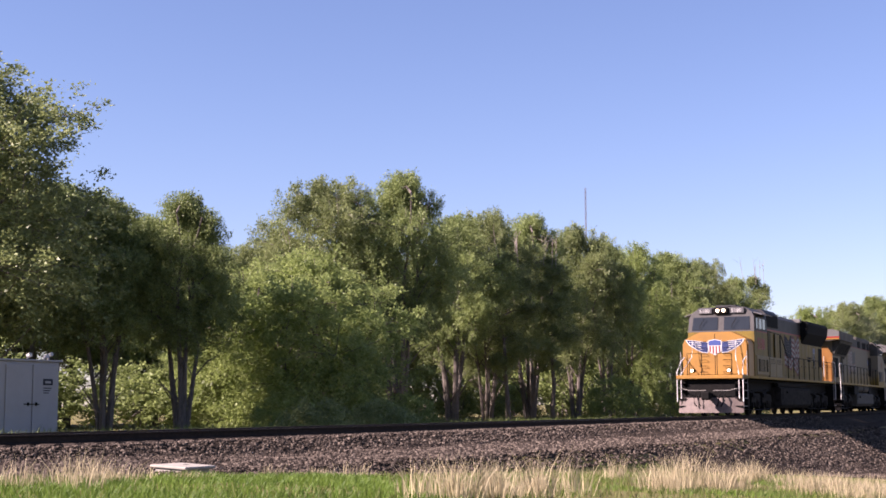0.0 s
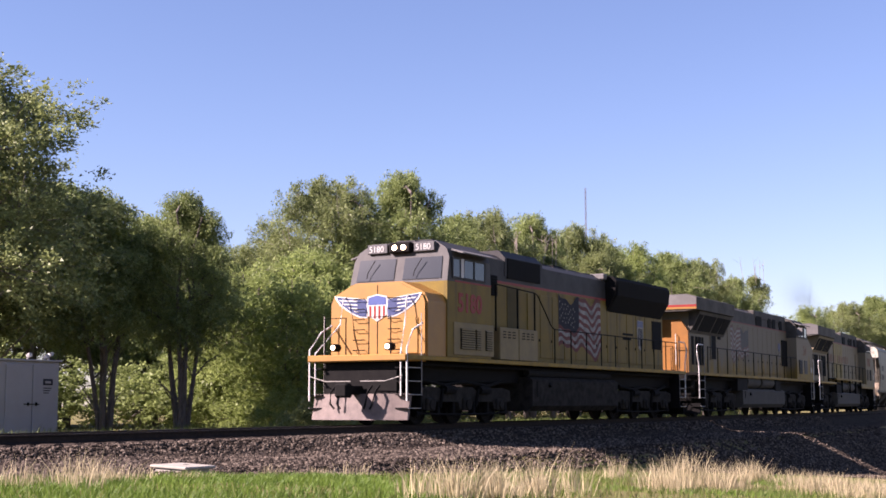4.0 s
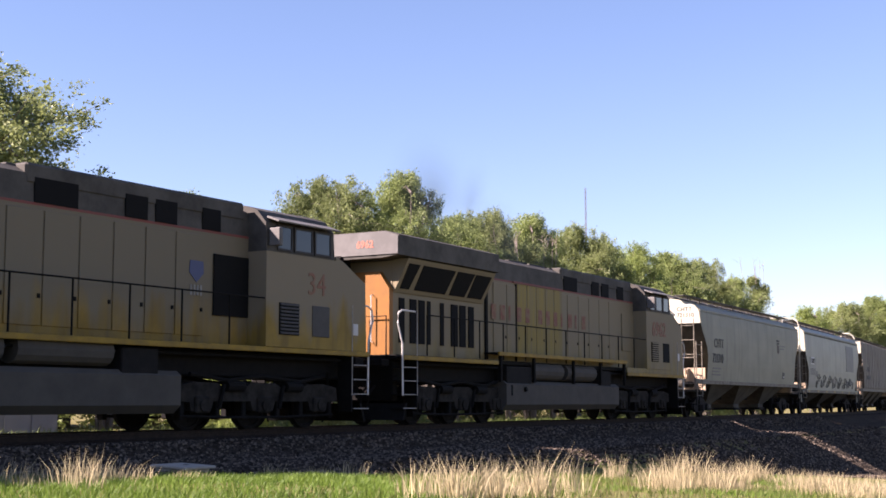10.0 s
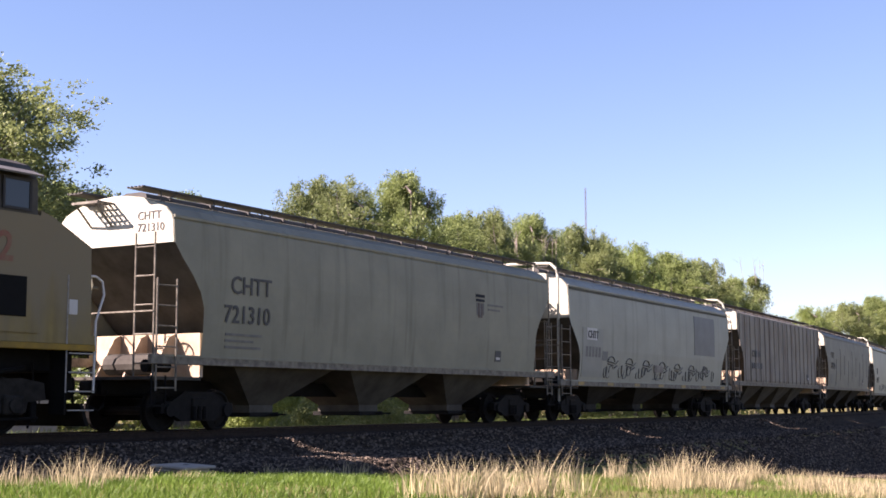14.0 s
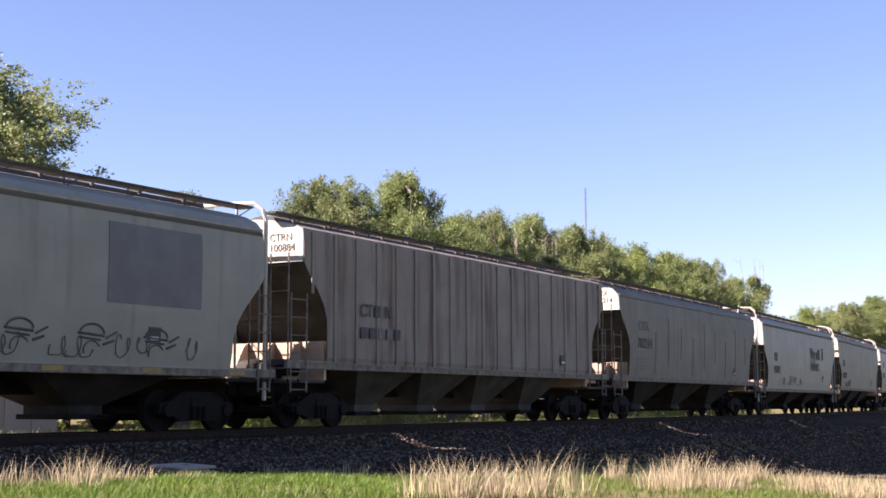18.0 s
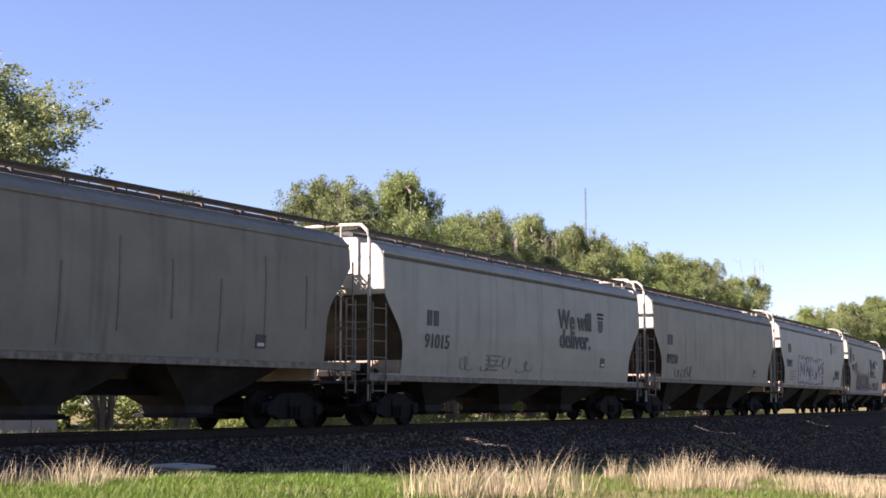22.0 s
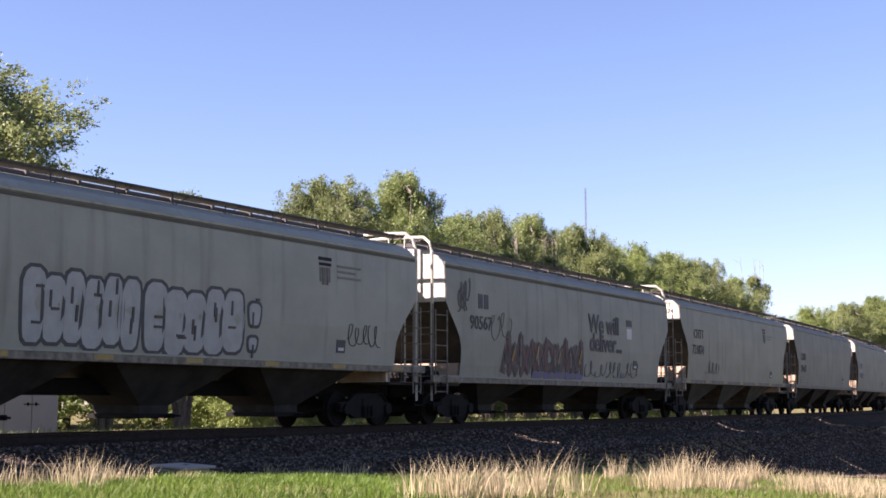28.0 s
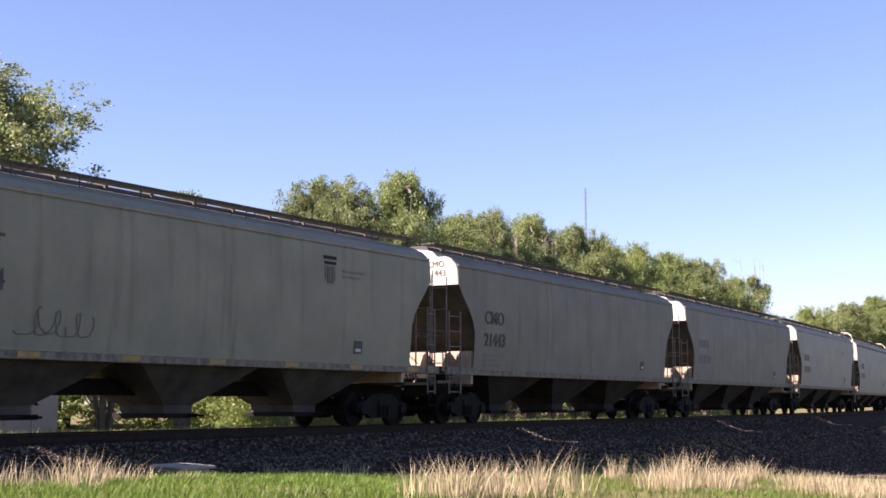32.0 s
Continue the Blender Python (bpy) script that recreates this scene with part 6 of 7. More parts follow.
    for k in range(3):
        swirl(c[8], s[8], -5.2 + 0.6 * k, 1.75, 0.7, 0.5, 130 + k, FAINT, 0.012)
    mark(c[9], s[9], "CMO", -6.95, 2.75, 0.52)
    mark(c[9], s[9], "21443", -6.95, 2.14, 0.52)
    small_print(c[9], s[9], -6.9, 1.85, 3, 1.0)
    end_print(c[9], ("CMO", "21443"))
    for k in range(10, 15):
        for r in range(2):
            for n in range(4 + r):
                bar(c[k], s[k], -6.8 + 0.34 * n, -6.56 + 0.34 * n, 2.75 - 0.6 * r, 3.07 - 0.6 * r, GHOST)
        small_print(c[k], s[k], 4.2, 3.5, 2, 0.9)


markings()

# ---- trees ----
def leaf_sprays(starts, ways, lengths, per, size, rng, scatter=0.15, droop=0.35):
    """Small pointed leaves along drooping twigs; an array of vertices, three a leaf."""
    k = len(starts) * per
    s, d, ln = (np.repeat(a, per, axis=0) for a in (starts, ways, lengths))
    f = rng.uniform(0.05, 1.0, (k, 1))
    p = s + d * ln * f + rng.normal(0, 1, (k, 3)) * scatter * (1.15 - 0.6 * f)
    p[:, 2:] -= droop * ln * f * f
    g = d * 0.7 + rng.normal(0, 0.6, (k, 3))
    g[:, 2] -= 0.25
    g /= np.linalg.norm(g, axis=1, keepdims=True)
    e = np.cross(g, rng.normal(0, 1, (k, 3)))
    e /= np.linalg.norm(e, axis=1, keepdims=True)
    L = size * rng.uniform(0.6, 1.45, (k, 1))
    W = L * rng.uniform(0.26, 0.42, (k, 1))
    return np.stack([p - e * W, p + e * W, p + g * L], 1).reshape(-1, 3)


def leaf_mesh(name, verts, mat):
    me = bpy.data.meshes.new(name)
    me.from_pydata(verts.tolist(), [], np.arange(len(verts)).reshape(-1, 3).tolist())
    me.materials.append(mat)
    return me


SWAYING = []


def tree(seed, height, width, mat, lobes=16, low=0.12, stems=3, leaf=0.092, twigs=120, per=44, taper=0.62, bare=0, lobe=0.25, label="wild broad-leaved tree with green spring foliage"):
    """A broad wild elm: several stems, limbs, and a feathery crown in lobes that rock in the wind."""
    rng = np.random.default_rng(seed)
    t = thing("tree", label, "tree", "trees along the railway")
    bm = B()
    stem_pts = []
    for s in range(stems):
        a = 2 * math.pi * s / stems + rng.uniform(-0.5, 0.5)
        reach = width * rng.uniform(0.12, 0.28)
        top = height * rng.uniform(0.66, 0.88)
        pts = []
        for k in range(7):
            f = k / 6
            pts.append(Vector((math.cos(a) * (0.22 + reach * f ** 1.3) + rng.normal(0, 0.18) * f, math.sin(a) * (0.22 + reach * f ** 1.3) + rng.normal(0, 0.18) * f, -0.5 + (top + 0.5) * f)))
        stem_pts += pts[2:]
        tube(bm, pts, 0.19 * height / 11 * rng.uniform(0.7, 1.1), 7, 0.03)
        for b in range(5):
            o = pts[int(rng.integers(1, 4))]
            aa = rng.uniform(0, 2 * math.pi)
            ln = width * rng.uniform(0.12, 0.3)
            tube(bm, [o, o + Vector((math.cos(aa) * ln * 0.5, math.sin(aa) * ln * 0.5, ln * 0.5)), o + Vector((math.cos(aa) * ln, math.sin(aa) * ln, ln * rng.uniform(0.5, 1.2)))], 0.05, 5, 0.012)
    for i in range(lobes):
        a = 2.4 * i + rng.uniform(-0.5, 0.5)
        f = 0.06 + 0.90 * (i + 0.5) / lobes
        zz = height * (low + (0.94 - low) * f)
        env = width * 0.5 * (0.70 + 0.45 * math.sin(math.pi * min(1, f * 1.05))) * (1 - (1 - taper) * max(0, f - 0.6) / 0.4)
        ar = min(env * 0.62, width * lobe) * rng.uniform(0.75, 1.2)
        rr = max(0.0, env - ar * 0.75) * rng.uniform(0.65, 1.2)
        if i >= lobes - 2:
            rr *= 0.6
        ar = min(ar, (height - zz) * 1.1 + 0.5)
        home = Vector((rr * math.cos(a), rr * math.sin(a), zz))
        near = min(stem_pts, key=lambda q: (q - home).length + 2.0 * max(0.0, q.z - home.z))
        mid = (near + home) / 2 + Vector((0, 0, 0.15 * (home - near).length))
        tube(bm, [near, mid, home, home + Vector((rr * 0.1 * math.cos(a), rr * 0.1 * math.sin(a), ar * 0.6))], 0.065, 5, 0.012)
        v = rng.normal(0, 1, (twigs, 3))
        v /= np.linalg.norm(v, axis=1, keepdims=True)
        off = Vector(rng.uniform(-9, 9, 3))
        bulk = np.array([[1 + 0.6 * noise.noise(Vector(q * 1.8) + off)] for q in v])
        st = v * ar * bulk * rng.uniform(0.10, 0.80, (twigs, 1)) * np.array([1.1, 1.1, 0.85])
        d = v * np.array([1.0, 1.0, 0.7]) + rng.normal(0, 0.35, (twigs, 3)) + np.array([0.22, -0.05, 0.32])
        d /= np.linalg.norm(d, axis=1, keepdims=True)
        ln = rng.uniform(0.35, 0.8, (twigs, 1)) * (0.35 + 0.45 * ar)
        for k in range(0, twigs, 6):
            p0, dd, l0 = Vector(st[k]) + home, Vector(d[k]), float(ln[k, 0])
            tube(bm, [home + (p0 - home) * 0.35, p0, p0 + dd * l0 * 0.9 - Vector((0, 0, 0.25 * l0))], 0.020, 3, 0.005)
        fine = np.random.default_rng(seed * 100 + i)
        leaves = np.concatenate([leaf_sprays(st, d, ln, per, leaf, rng), leaf_sprays(st, d, ln, 22, leaf * 0.9, fine)])
        ob = new("crown", leaf_mesh("crown", leaves, mat))
        ob.parent = t
        ob.location = home
        SWAYING.append(ob)
    part("trunk", bm, BARK, t)
    for k in range(bare):
        x, y = rng.normal(0, width * 0.16, 2)
        z = height * rng.uniform(0.80, 0.90)
        tip = Vector((x * 1.25 + 0.2, y * 1.25, height * rng.uniform(0.95, 1.06)))
        bm = tube(B(), [(x, y, z), (Vector((x, y, z)) + tip) / 2 + Vector((0.05, 0, 0)), tip], 0.022, 4, 0.005)
        for _ in range(3):
            o = Vector((x, y, z)).lerp(tip, rng.uniform(0.4, 0.8))
            tube(bm, [o, o + Vector((rng.normal(0, 0.3), rng.normal(0, 0.3), rng.uniform(0.3, 0.7)))], 0.011, 3, 0.004)
        part("bare_twig", bm, DEADWOOD, t)
    return t


def bush(seed, height, width, mat, n=90, leaf=0.105, label="low leafy wild bush behind the track"):
    rng = np.random.default_rng(seed)
    t = thing("bush", label, "bush", "bushes along the railway")
    a, r = rng.uniform(0, 6.28, n), width * 0.42 * np.sqrt(rng.uniform(0, 1, n))
    z = height * rng.uniform(0.04, 0.85, n) * (1 - 0.5 * (2 * r / width) ** 2)
    st = np.stack([r * np.cos(a), r * np.sin(a), z], 1)
    d = np.stack([np.cos(a) * 0.6, np.sin(a) * 0.6, np.full(n, 0.8)], 1) + rng.normal(0, 0.35, (n, 3))
    d /= np.linalg.norm(d, axis=1, keepdims=True)
    for s in range(7):
        q = Vector(st[s])
        part("stem", tube(B(), [(0, 0, -0.4), (q.x * 0.5, q.y * 0.5, q.z * 0.6), q + Vector(d[s]) * 0.4], 0.03, 5, 0.008), BARK, t)
    ob = new("foliage", leaf_mesh("foliage", leaf_sprays(st, d, rng.uniform(0.3, 0.75, (n, 1)) * max(1.0, height / 3), 60, leaf, rng), mat))
    ob.parent = t
    return t


KINDS = [tree(11, 12.0, 8.6, LEAF_A, 17, 0.10), tree(12, 12.0, 7.0, LEAF_B, 15, 0.34, stems=5), tree(13, 12.0, 8.4, LEAF_C, 18, 0.24, stems=4),
         tree(14, 7.0, 8.0, LEAF_A, 16, 0.02, taper=0.8, leaf=0.098), tree(15, 12.0, 6.2, LEAF_B, 14, 0.36, stems=4),
         tree(16, 13.0, 3.4, LEAF_C, 9, 0.25, stems=1, twigs=60, taper=0.4, bare=5, lobe=0.3, label="slim sparse tree with bare grey twigs"), bush(21, 2.4, 3.4, LEAF_A), bush(22, 1.6, 3.0, LEAF_C),
         bush(23, 5.0, 7.0, LEAF_B, 150, 0.17, "tall shaded thicket in the depth of the wood")]
used_kind = set()


def plant(kind, x, y, sx=1.0, sz=None, turn=0.0, z=-0.6):
    src = KINDS[kind]
    m = Matrix.Translation((x, y, z)) @ Matrix.Rotation(turn, 4, "Z")
    if kind in used_kind:
        t = copy_thing(src, m)
        SWAYING.extend(o for o in t.children if o.name.startswith("crown"))
    else:
        used_kind.add(kind)
        t = src
        t.matrix_basis = m
    t.scale = (sx * 1.06, sx * 1.06, (sz or sx) * 1.06)
    return t


# kind, place, spread, height, turn
for row in ((2, 27.9, 17.2, 1.36, 1.04, 3.4), (2, 29.6, 21.4, 0.90, 1.00, 0.6), (4, 35.4, 17.5, 0.66, 0.745, 2.4), (1, 37.9, 16.0, 0.62, 0.745, 0.9), (1, 48.6, 34.7, 1.09, 1.03, 0.4),
            (3, 45.0, 16.1, 1.07, 1.00, 2.4), (3, 45.9, 20.3, 0.69, 0.72, 5.5), (2, 57.0, 29.1, 0.55, 0.82, 4.8), (2, 54.5, 21.9, 0.78, 1.04, 4.6), (1, 57.2, 19.4, 0.84, 1.06, 1.3),
            (1, 66.4, 22.0, 0.88, 0.99, 3.2), (2, 72.6, 23.4, 0.69, 1.09, 1.7), (1, 79.4, 24.1, 0.89, 1.12, 1.0), (2, 87.3, 24.8, 0.80, 1.15, 0.6), (4, 91.3, 24.2, 0.81, 1.10, 1.3)):
    plant(*row)
for row in ((0, 98.0, 25.1, 0.82, 1.12, 5.6), (1, 107.2, 25.7, 0.95, 1.14, 5.0), (2, 115.2, 26.1, 0.75, 1.16, 4.8), (4, 123.4, 26.6, 0.78, 1.08, 4.8), (5, 134.4, 28.0, 1.27, 1.13, 1.2),
            (0, 189.1, 39.9, 1.01, 1.21, 1.9), (2, 197.0, 37.0, 1.07, 1.29, 3.8), (1, 204.5, 34.6, 1.31, 1.39, 4.4), (2, 207.2, 30.4, 1.19, 1.40, 5.1), (1, 45.1, 32.7, 1.18, 0.98, 5.3),
            (2, 51.0, 30.9, 1.04, 0.81, 0.5), (1, 66.2, 35.3, 1.32, 0.82, 3.6), (4, 75.4, 34.1, 1.49, 0.97, 4.0), (1, 95.6, 36.2, 1.57, 1.11, 3.0), (2, 113.7, 36.0, 1.49, 1.16, 1.1)):
    plant(*row)
for row in ((1, 131.8, 35.9, 1.67, 1.18, 2.8),
            (6, 41.0, 13.6, 0.80, 0.70, 1.8), (6, 49.9, 13.9, 0.80, 0.70, 3.4),
            (6, 78.8, 17.6, 1.20, 1.20, 3.6), (6, 94.8, 18.8, 1.30, 1.30, 1.0)):
    plant(*row)
for row in ((7, 36.6, 8.6, 0.80, 0.80, 4.9), (7, 39.5, 7.8, 0.80, 0.80, 3.8),
            (6, 106.5, 19.2, 1.30, 1.30, 1.7)):
    plant(*row)
for row in ((5, 69.5, 19.8, 0.9, 0.80, 2.2), (5, 76.0, 20.6, 0.9, 0.84, 0.4)):
    plant(*row)
# trees added out of view, beside and behind, to shade the wood
for x, y, turn in ((12.5, 30.5, 0.3), (19.0, 34.0, 1.9), (26.0, 38.0, 3.0), (33.5, 41.5, 4.4), (40.5, 41.0, 5.2)):
    plant(2 if turn > 2 else 1, x, y, 1.4, 0.92, turn)
# tall trees added deeper in the wood, hidden by the front row, for shade
for k in range(13):
    plant((1, 2, 4)[k % 3], 46 + 7.4 * k, 41.5 + 0.55 * k + 2.0 * math.sin(k * 2.7), 1.45 + 0.15 * math.sin(k * 1.9), 1.02 + 0.012 * k, k * 2.3)
# thicket in the depth of the wood
for k in range(19):
    plant(8, 31 + 5.6 * k, 25.5 + 0.085 * 5.6 * k + 2.2 * math.sin(k * 2.1), 1.0 + 0.2 * math.sin(k * 1.3), 0.85 + 0.2 * math.cos(k * 1.7), k * 1.9)


# ---- ballast bed and stones ----
def stony(name, light, dark, cell):
    """Crushed stone: cells of differing tone with sunk joints."""
    m = material(name, light, 0.95, dark=dark, scale=1.2, mix=0.6, spec=0.03)
    nt = m.node_tree
    b = nt.nodes["Principled BSDF"]
    geo = nt.nodes.new("ShaderNodeNewGeometry")
    vo = nt.nodes.new("ShaderNodeTexVoronoi")
    vo.inputs["Scale"].default_value = cell
    nt.links.new(geo.outputs["Position"], vo.inputs["Vector"])
    old = b.inputs["Base Color"].links[0].from_socket
    hs = nt.nodes.new("ShaderNodeHueSaturation")
    sep = nt.nodes.new("ShaderNodeSeparateColor")
    nt.links.new(vo.outputs["Color"], sep.inputs[0])
    mr = nt.nodes.new("ShaderNodeMapRange")
    mr.inputs["To Min"].default_value = 0.45
    mr.inputs["To Max"].default_value = 1.5
    nt.links.new(sep.outputs[0], mr.inputs[0])
    nt.links.new(mr.outputs[0], hs.inputs["Value"])
    nt.links.new(old, hs.inputs["Color"])
    nt.links.new(hs.outputs[0], b.inputs["Base Color"])
    bp = nt.nodes.new("ShaderNodeBump")
    bp.inputs["Strength"].default_value = 1.0
    bp.inputs["Distance"].default_value = 0.05
    bp.invert = True
    nt.links.new(vo.outputs["Distance"], bp.inputs["Height"])
    nt.links.new(bp.outputs[0], b.inputs["Normal"])
    return m


BED = stony("crushed stone bed", (0.056, 0.044, 0.033), (0.032, 0.0255, 0.020), 17.0)


def stone_tone():
    """Loose stones: each stone its own tone of pinkish grey."""
    m = material("loose ballast stones", (0.13, 0.105, 0.098), 0.95, scale=20, mix=0.3, spec=0.03)
    nt = m.node_tree
    b = nt.nodes["Principled BSDF"]
    geo = nt.nodes.new("ShaderNodeNewGeometry")
    rp = nt.nodes.new("ShaderNodeValToRGB")
    rp.color_ramp.elements[0].color = (0.022, 0.018, 0.015, 1)
    rp.color_ramp.elements[1].color = (0.165, 0.134, 0.104, 1)
    e = rp.color_ramp.elements.new(0.5)
    e.color = (0.056, 0.045, 0.036, 1)
    nt.links.new(geo.outputs["Random Per Island"], rp.inputs[0])
    nt.links.new(rp.outputs[0], b.inputs["Base Color"])
    return m


def gravel_edge(x):
    return float(np.interp(x, [12, 14, 18, 22, 26, 35, 40, 46], [-4.8, -5.9, -5.9, -5.3, -5.0, -5.2, -6.5, -11.0]))


def build_bed():
    xs = list(np.arange(-12, 40, 0.5)) + list(np.arange(40, 130, 1.5))
    ds = np.linspace(0, 1, 26)
    verts, faces = [], []
    for x in xs:
        e = gravel_edge(x) + 0.5 * noise.noise((x * 0.8, 3.0, 0))
        for k in ds:
            d = 2.7 + (e - 2.7) * k
            y = side_of_line(x) + d
            verts.append((x, y, ground_level(x, y) + (0.03 if k < 0.97 else -0.05)))
    n = len(ds)
    for i in range(len(xs) - 1):
        for j in range(n - 1):
            faces.append((i * n + j, i * n + j + 1, (i + 1) * n + j + 1, (i + 1) * n + j))
    me = bpy.data.meshes.new("ballast_bed")
    me.from_pydata(verts, [], faces)
    me.materials.append(BED)
    tagged(new("ballast_bed", me), "pinkish grey crushed stone bank under the track", "ballast", kind="structure")
    # loose stones on it
    rng = np.random.default_rng(5)
    base = np.array([(1, 0, 0), (-1, 0, 0), (0, 1, 0), (0, -1, 0), (0, 0, 1), (0, 0, -1)], float)
    tri = np.array([(0, 2, 4), (2, 1, 4), (1, 3, 4), (3, 0, 4), (2, 0, 5), (1, 2, 5), (3, 1, 5), (0, 3, 5)])
    count = 52000
    u = np.concatenate([rng.uniform(0, 1, 38000) ** 1.6 * 0.72, rng.uniform(0.55, 1.0, 14000)])
    x = 11 + 61 * u
    e = np.array([gravel_edge(v) for v in x])
    d = -0.90 + (np.maximum(e, -9.0) + 0.90 - 0.3) * rng.uniform(0, 1, count) ** 1.25
    y = np.array([side_of_line(v) for v in x]) + d
    z = np.array([ground_level(a, b) for a, b in zip(x, y)]) + 0.035
    size = rng.uniform(0.022, 0.048, (count, 1)) * (1 + 0.5 * u[:, None])
    v = base[None] * size[:, None] * rng.uniform(0.6, 1.35, (count, 6, 1))
    ang = rng.uniform(0, 6.28, count)
    c, s = np.cos(ang), np.sin(ang)
    t = rng.uniform(-0.7, 0.7, count)
    ct, st = np.cos(t), np.sin(t)
    vx = v[:, :, 0] * c[:, None] - v[:, :, 1] * s[:, None]
    vy = v[:, :, 0] * s[:, None] + v[:, :, 1] * c[:, None]
    vz = v[:, :, 2]
    vy, vz = vy * ct[:, None] - vz * st[:, None], vy * st[:, None] + vz * ct[:, None]
    pts = np.stack([vx + x[:, None], vy + y[:, None], vz * 0.8 + z[:, None]], 2).reshape(-1, 3)
    fc = (tri[None] + (np.arange(count) * 6)[:, None, None]).reshape(-1, 3)
    me = bpy.data.meshes.new("ballast_stones")
    me.from_pydata(pts.tolist(), [], fc.tolist())
    me.materials.append(stone_tone())
    tagged(new("ballast_stones", me), "loose pinkish grey railway ballast stones", "gravel", kind="stuff")


build_bed()


# ---- grass ----
def blades(name, label, roots, height, width, lean, mat, rng, spread=0.25):
    """Many bent blades, three joints each, from root points (x, y)."""
    k = len(roots)
    r = np.array([(a, b, ground_level(a, b) - 0.02) for a, b in roots])
    h = height * rng.uniform(0.55, 1.15, (k, 1))
    az = rng.uniform(0, 6.28, k)
    dirv = np.stack([np.cos(az), np.sin(az), 0 * az], 1) * rng.uniform(0.1, spread, (k, 1)) * h + np.array(lean) * h
    e = np.stack([-np.sin(az + 1.0), np.cos(az + 1.0), 0 * az], 1) * width * rng.uniform(0.6, 1.3, (k, 1))
    up = np.array([0, 0, 1.0])
    mid = r + dirv * 0.35 + up * h * 0.55
    tip = r + dirv + up * h * (1 - 0.15 * rng.uniform(0, 1, (k, 1)))
    v = np.stack([r - e, r + e, mid + e * 0.75, mid - e * 0.75, tip], 1).reshape(-1, 3)
    a = np.arange(k) * 5
    f = np.concatenate([np.stack([a, a + 1, a + 2], 1), np.stack([a, a + 2, a + 3], 1), np.stack([a + 3, a + 2, a + 4], 1)])
    me = bpy.data.meshes.new(name)
    me.from_pydata(v.tolist(), [], f.tolist())
    me.materials.append(mat)
    return tagged(new(name, me), label, "grass", kind="stuff")


def build_grass():
    rng = np.random.default_rng(9)
    # short green lawn in the foreground, and thin growth further off
    pts = []
    while len(pts) < 78000:
        x = 7.0 + 31.0 * rng.uniform() ** 1.5
        y = rng.uniform(-15.5, -2.0)
        d = y - side_of_line(x)
        n1 = noise.noise((x * 0.9, y * 0.9, 2.0))
        if d > gravel_edge(x) - 0.25 + 0.5 * n1:
            continue
        rim = 13.9 + (y + 11.0) * 0.95 + 0.9 * n1
        lush = 1.0 if x < rim or y > -5.0 and x < 19 else 0.30 + 0.9 * noise.noise((x * 0.45, y * 0.45, 9.0))
        if rng.uniform() < lush:
            pts.append((x, y))
    blades("lawn_grass", "short fresh green grass in front of the gravel", pts, 0.14, 0.006, (0.05, 0, 0), GRASS_GREEN, rng, 0.6)
    # tall dry grass: middle, reach, blades, height
    fields = ((11.6, -6.5, 0.75, 10, 0.44), (12.6, -6.7, 0.85, 10, 0.48), (13.4, -6.9, 0.6, 4, 0.36), (18.8, -5.4, 0.7, 8, 0.28),
              (13.75, -11.0, 0.30, 6, 0.46), (13.6, -11.6, 0.34, 9, 0.50), (14.4, -11.6, 0.36, 10, 0.52), (15.6, -11.3, 0.40, 11, 0.58), (17.0, -10.9, 0.42, 10, 0.54),
              (24.9, -8.1, 0.55, 3, 0.60), (20.8, -11.0, 0.6, 14, 0.66), (22.5, -10.8, 0.75, 22, 0.70), (23.9, -10.9, 0.7, 18, 0.64),
              (29.6, -9.3, 0.42, 14, 0.62), (24.7, -11.9, 0.9, 22, 0.42), (23.7, -12.9, 0.9, 22, 0.44), (23.5, -13.7, 0.8, 16, 0.40), (29.0, -10.9, 1.3, 26, 0.36), (27.6, -12.2, 1.3, 26, 0.36),
              (27.7, -6.2, 1.5, 5, 0.28), (31.7, -6.4, 1.6, 5, 0.30), (21.5, -6.8, 1.3, 3, 0.24))
    for cx, cy, rx, n, h in fields:
        pts, tall, out = [], [], []
        for _ in range(max(3, int(n * 0.6))):
            tx, ty, tr = cx + rng.normal(0, rx * 0.6), cy + rng.normal(0, rx * 0.45), rng.uniform(0.06, 0.18)
            grow = h * rng.uniform(0.42, 1.22)
            for _ in range(int(rng.uniform(22, 62))):
                a, b = rng.normal(0, 1, 2)
                pts.append((tx + a * tr, ty + b * tr))
                tall.append(grow)
                out.append((a * 0.16 + 0.06, b * 0.16, 0))
        blades("dry_grass", "tall dry straw-coloured grass tufts by the gravel", pts, np.array(tall)[:, None], 0.0055, out, GRASS_DRY, rng, 0.30)
    # short dead growth between the tufts
    pts = []
    while len(pts) < 11000:
        x, y = rng.uniform(13.5, 36), rng.uniform(-14.5, -5.5)
        if x > 14.5 + (y + 11.0) * 0.95 and y - side_of_line(x) < gravel_edge(x) - 0.2 and noise.noise((x * 0.6, y * 0.6, 5.0)) > -0.15:
            pts.append((x, y))
    blades("dead_grass", "short dead straw between the grass tufts", pts, 0.17, 0.006, (0.05, 0, 0), GRASS_MIXED, rng, 0.9)
    # rank green weeds on the far side of the track
    pts = []
    for _ in range(14000):
        x = rng.uniform(18, 75)
        pts.append((x, side_of_line(x) + rng.uniform(3.4, 12.0)))
    blades("weeds", "rank yellow-green weeds behind the track", pts, 0.55, 0.02, (0.1, 0, 0), GRASS_WEED, rng, 0.5)


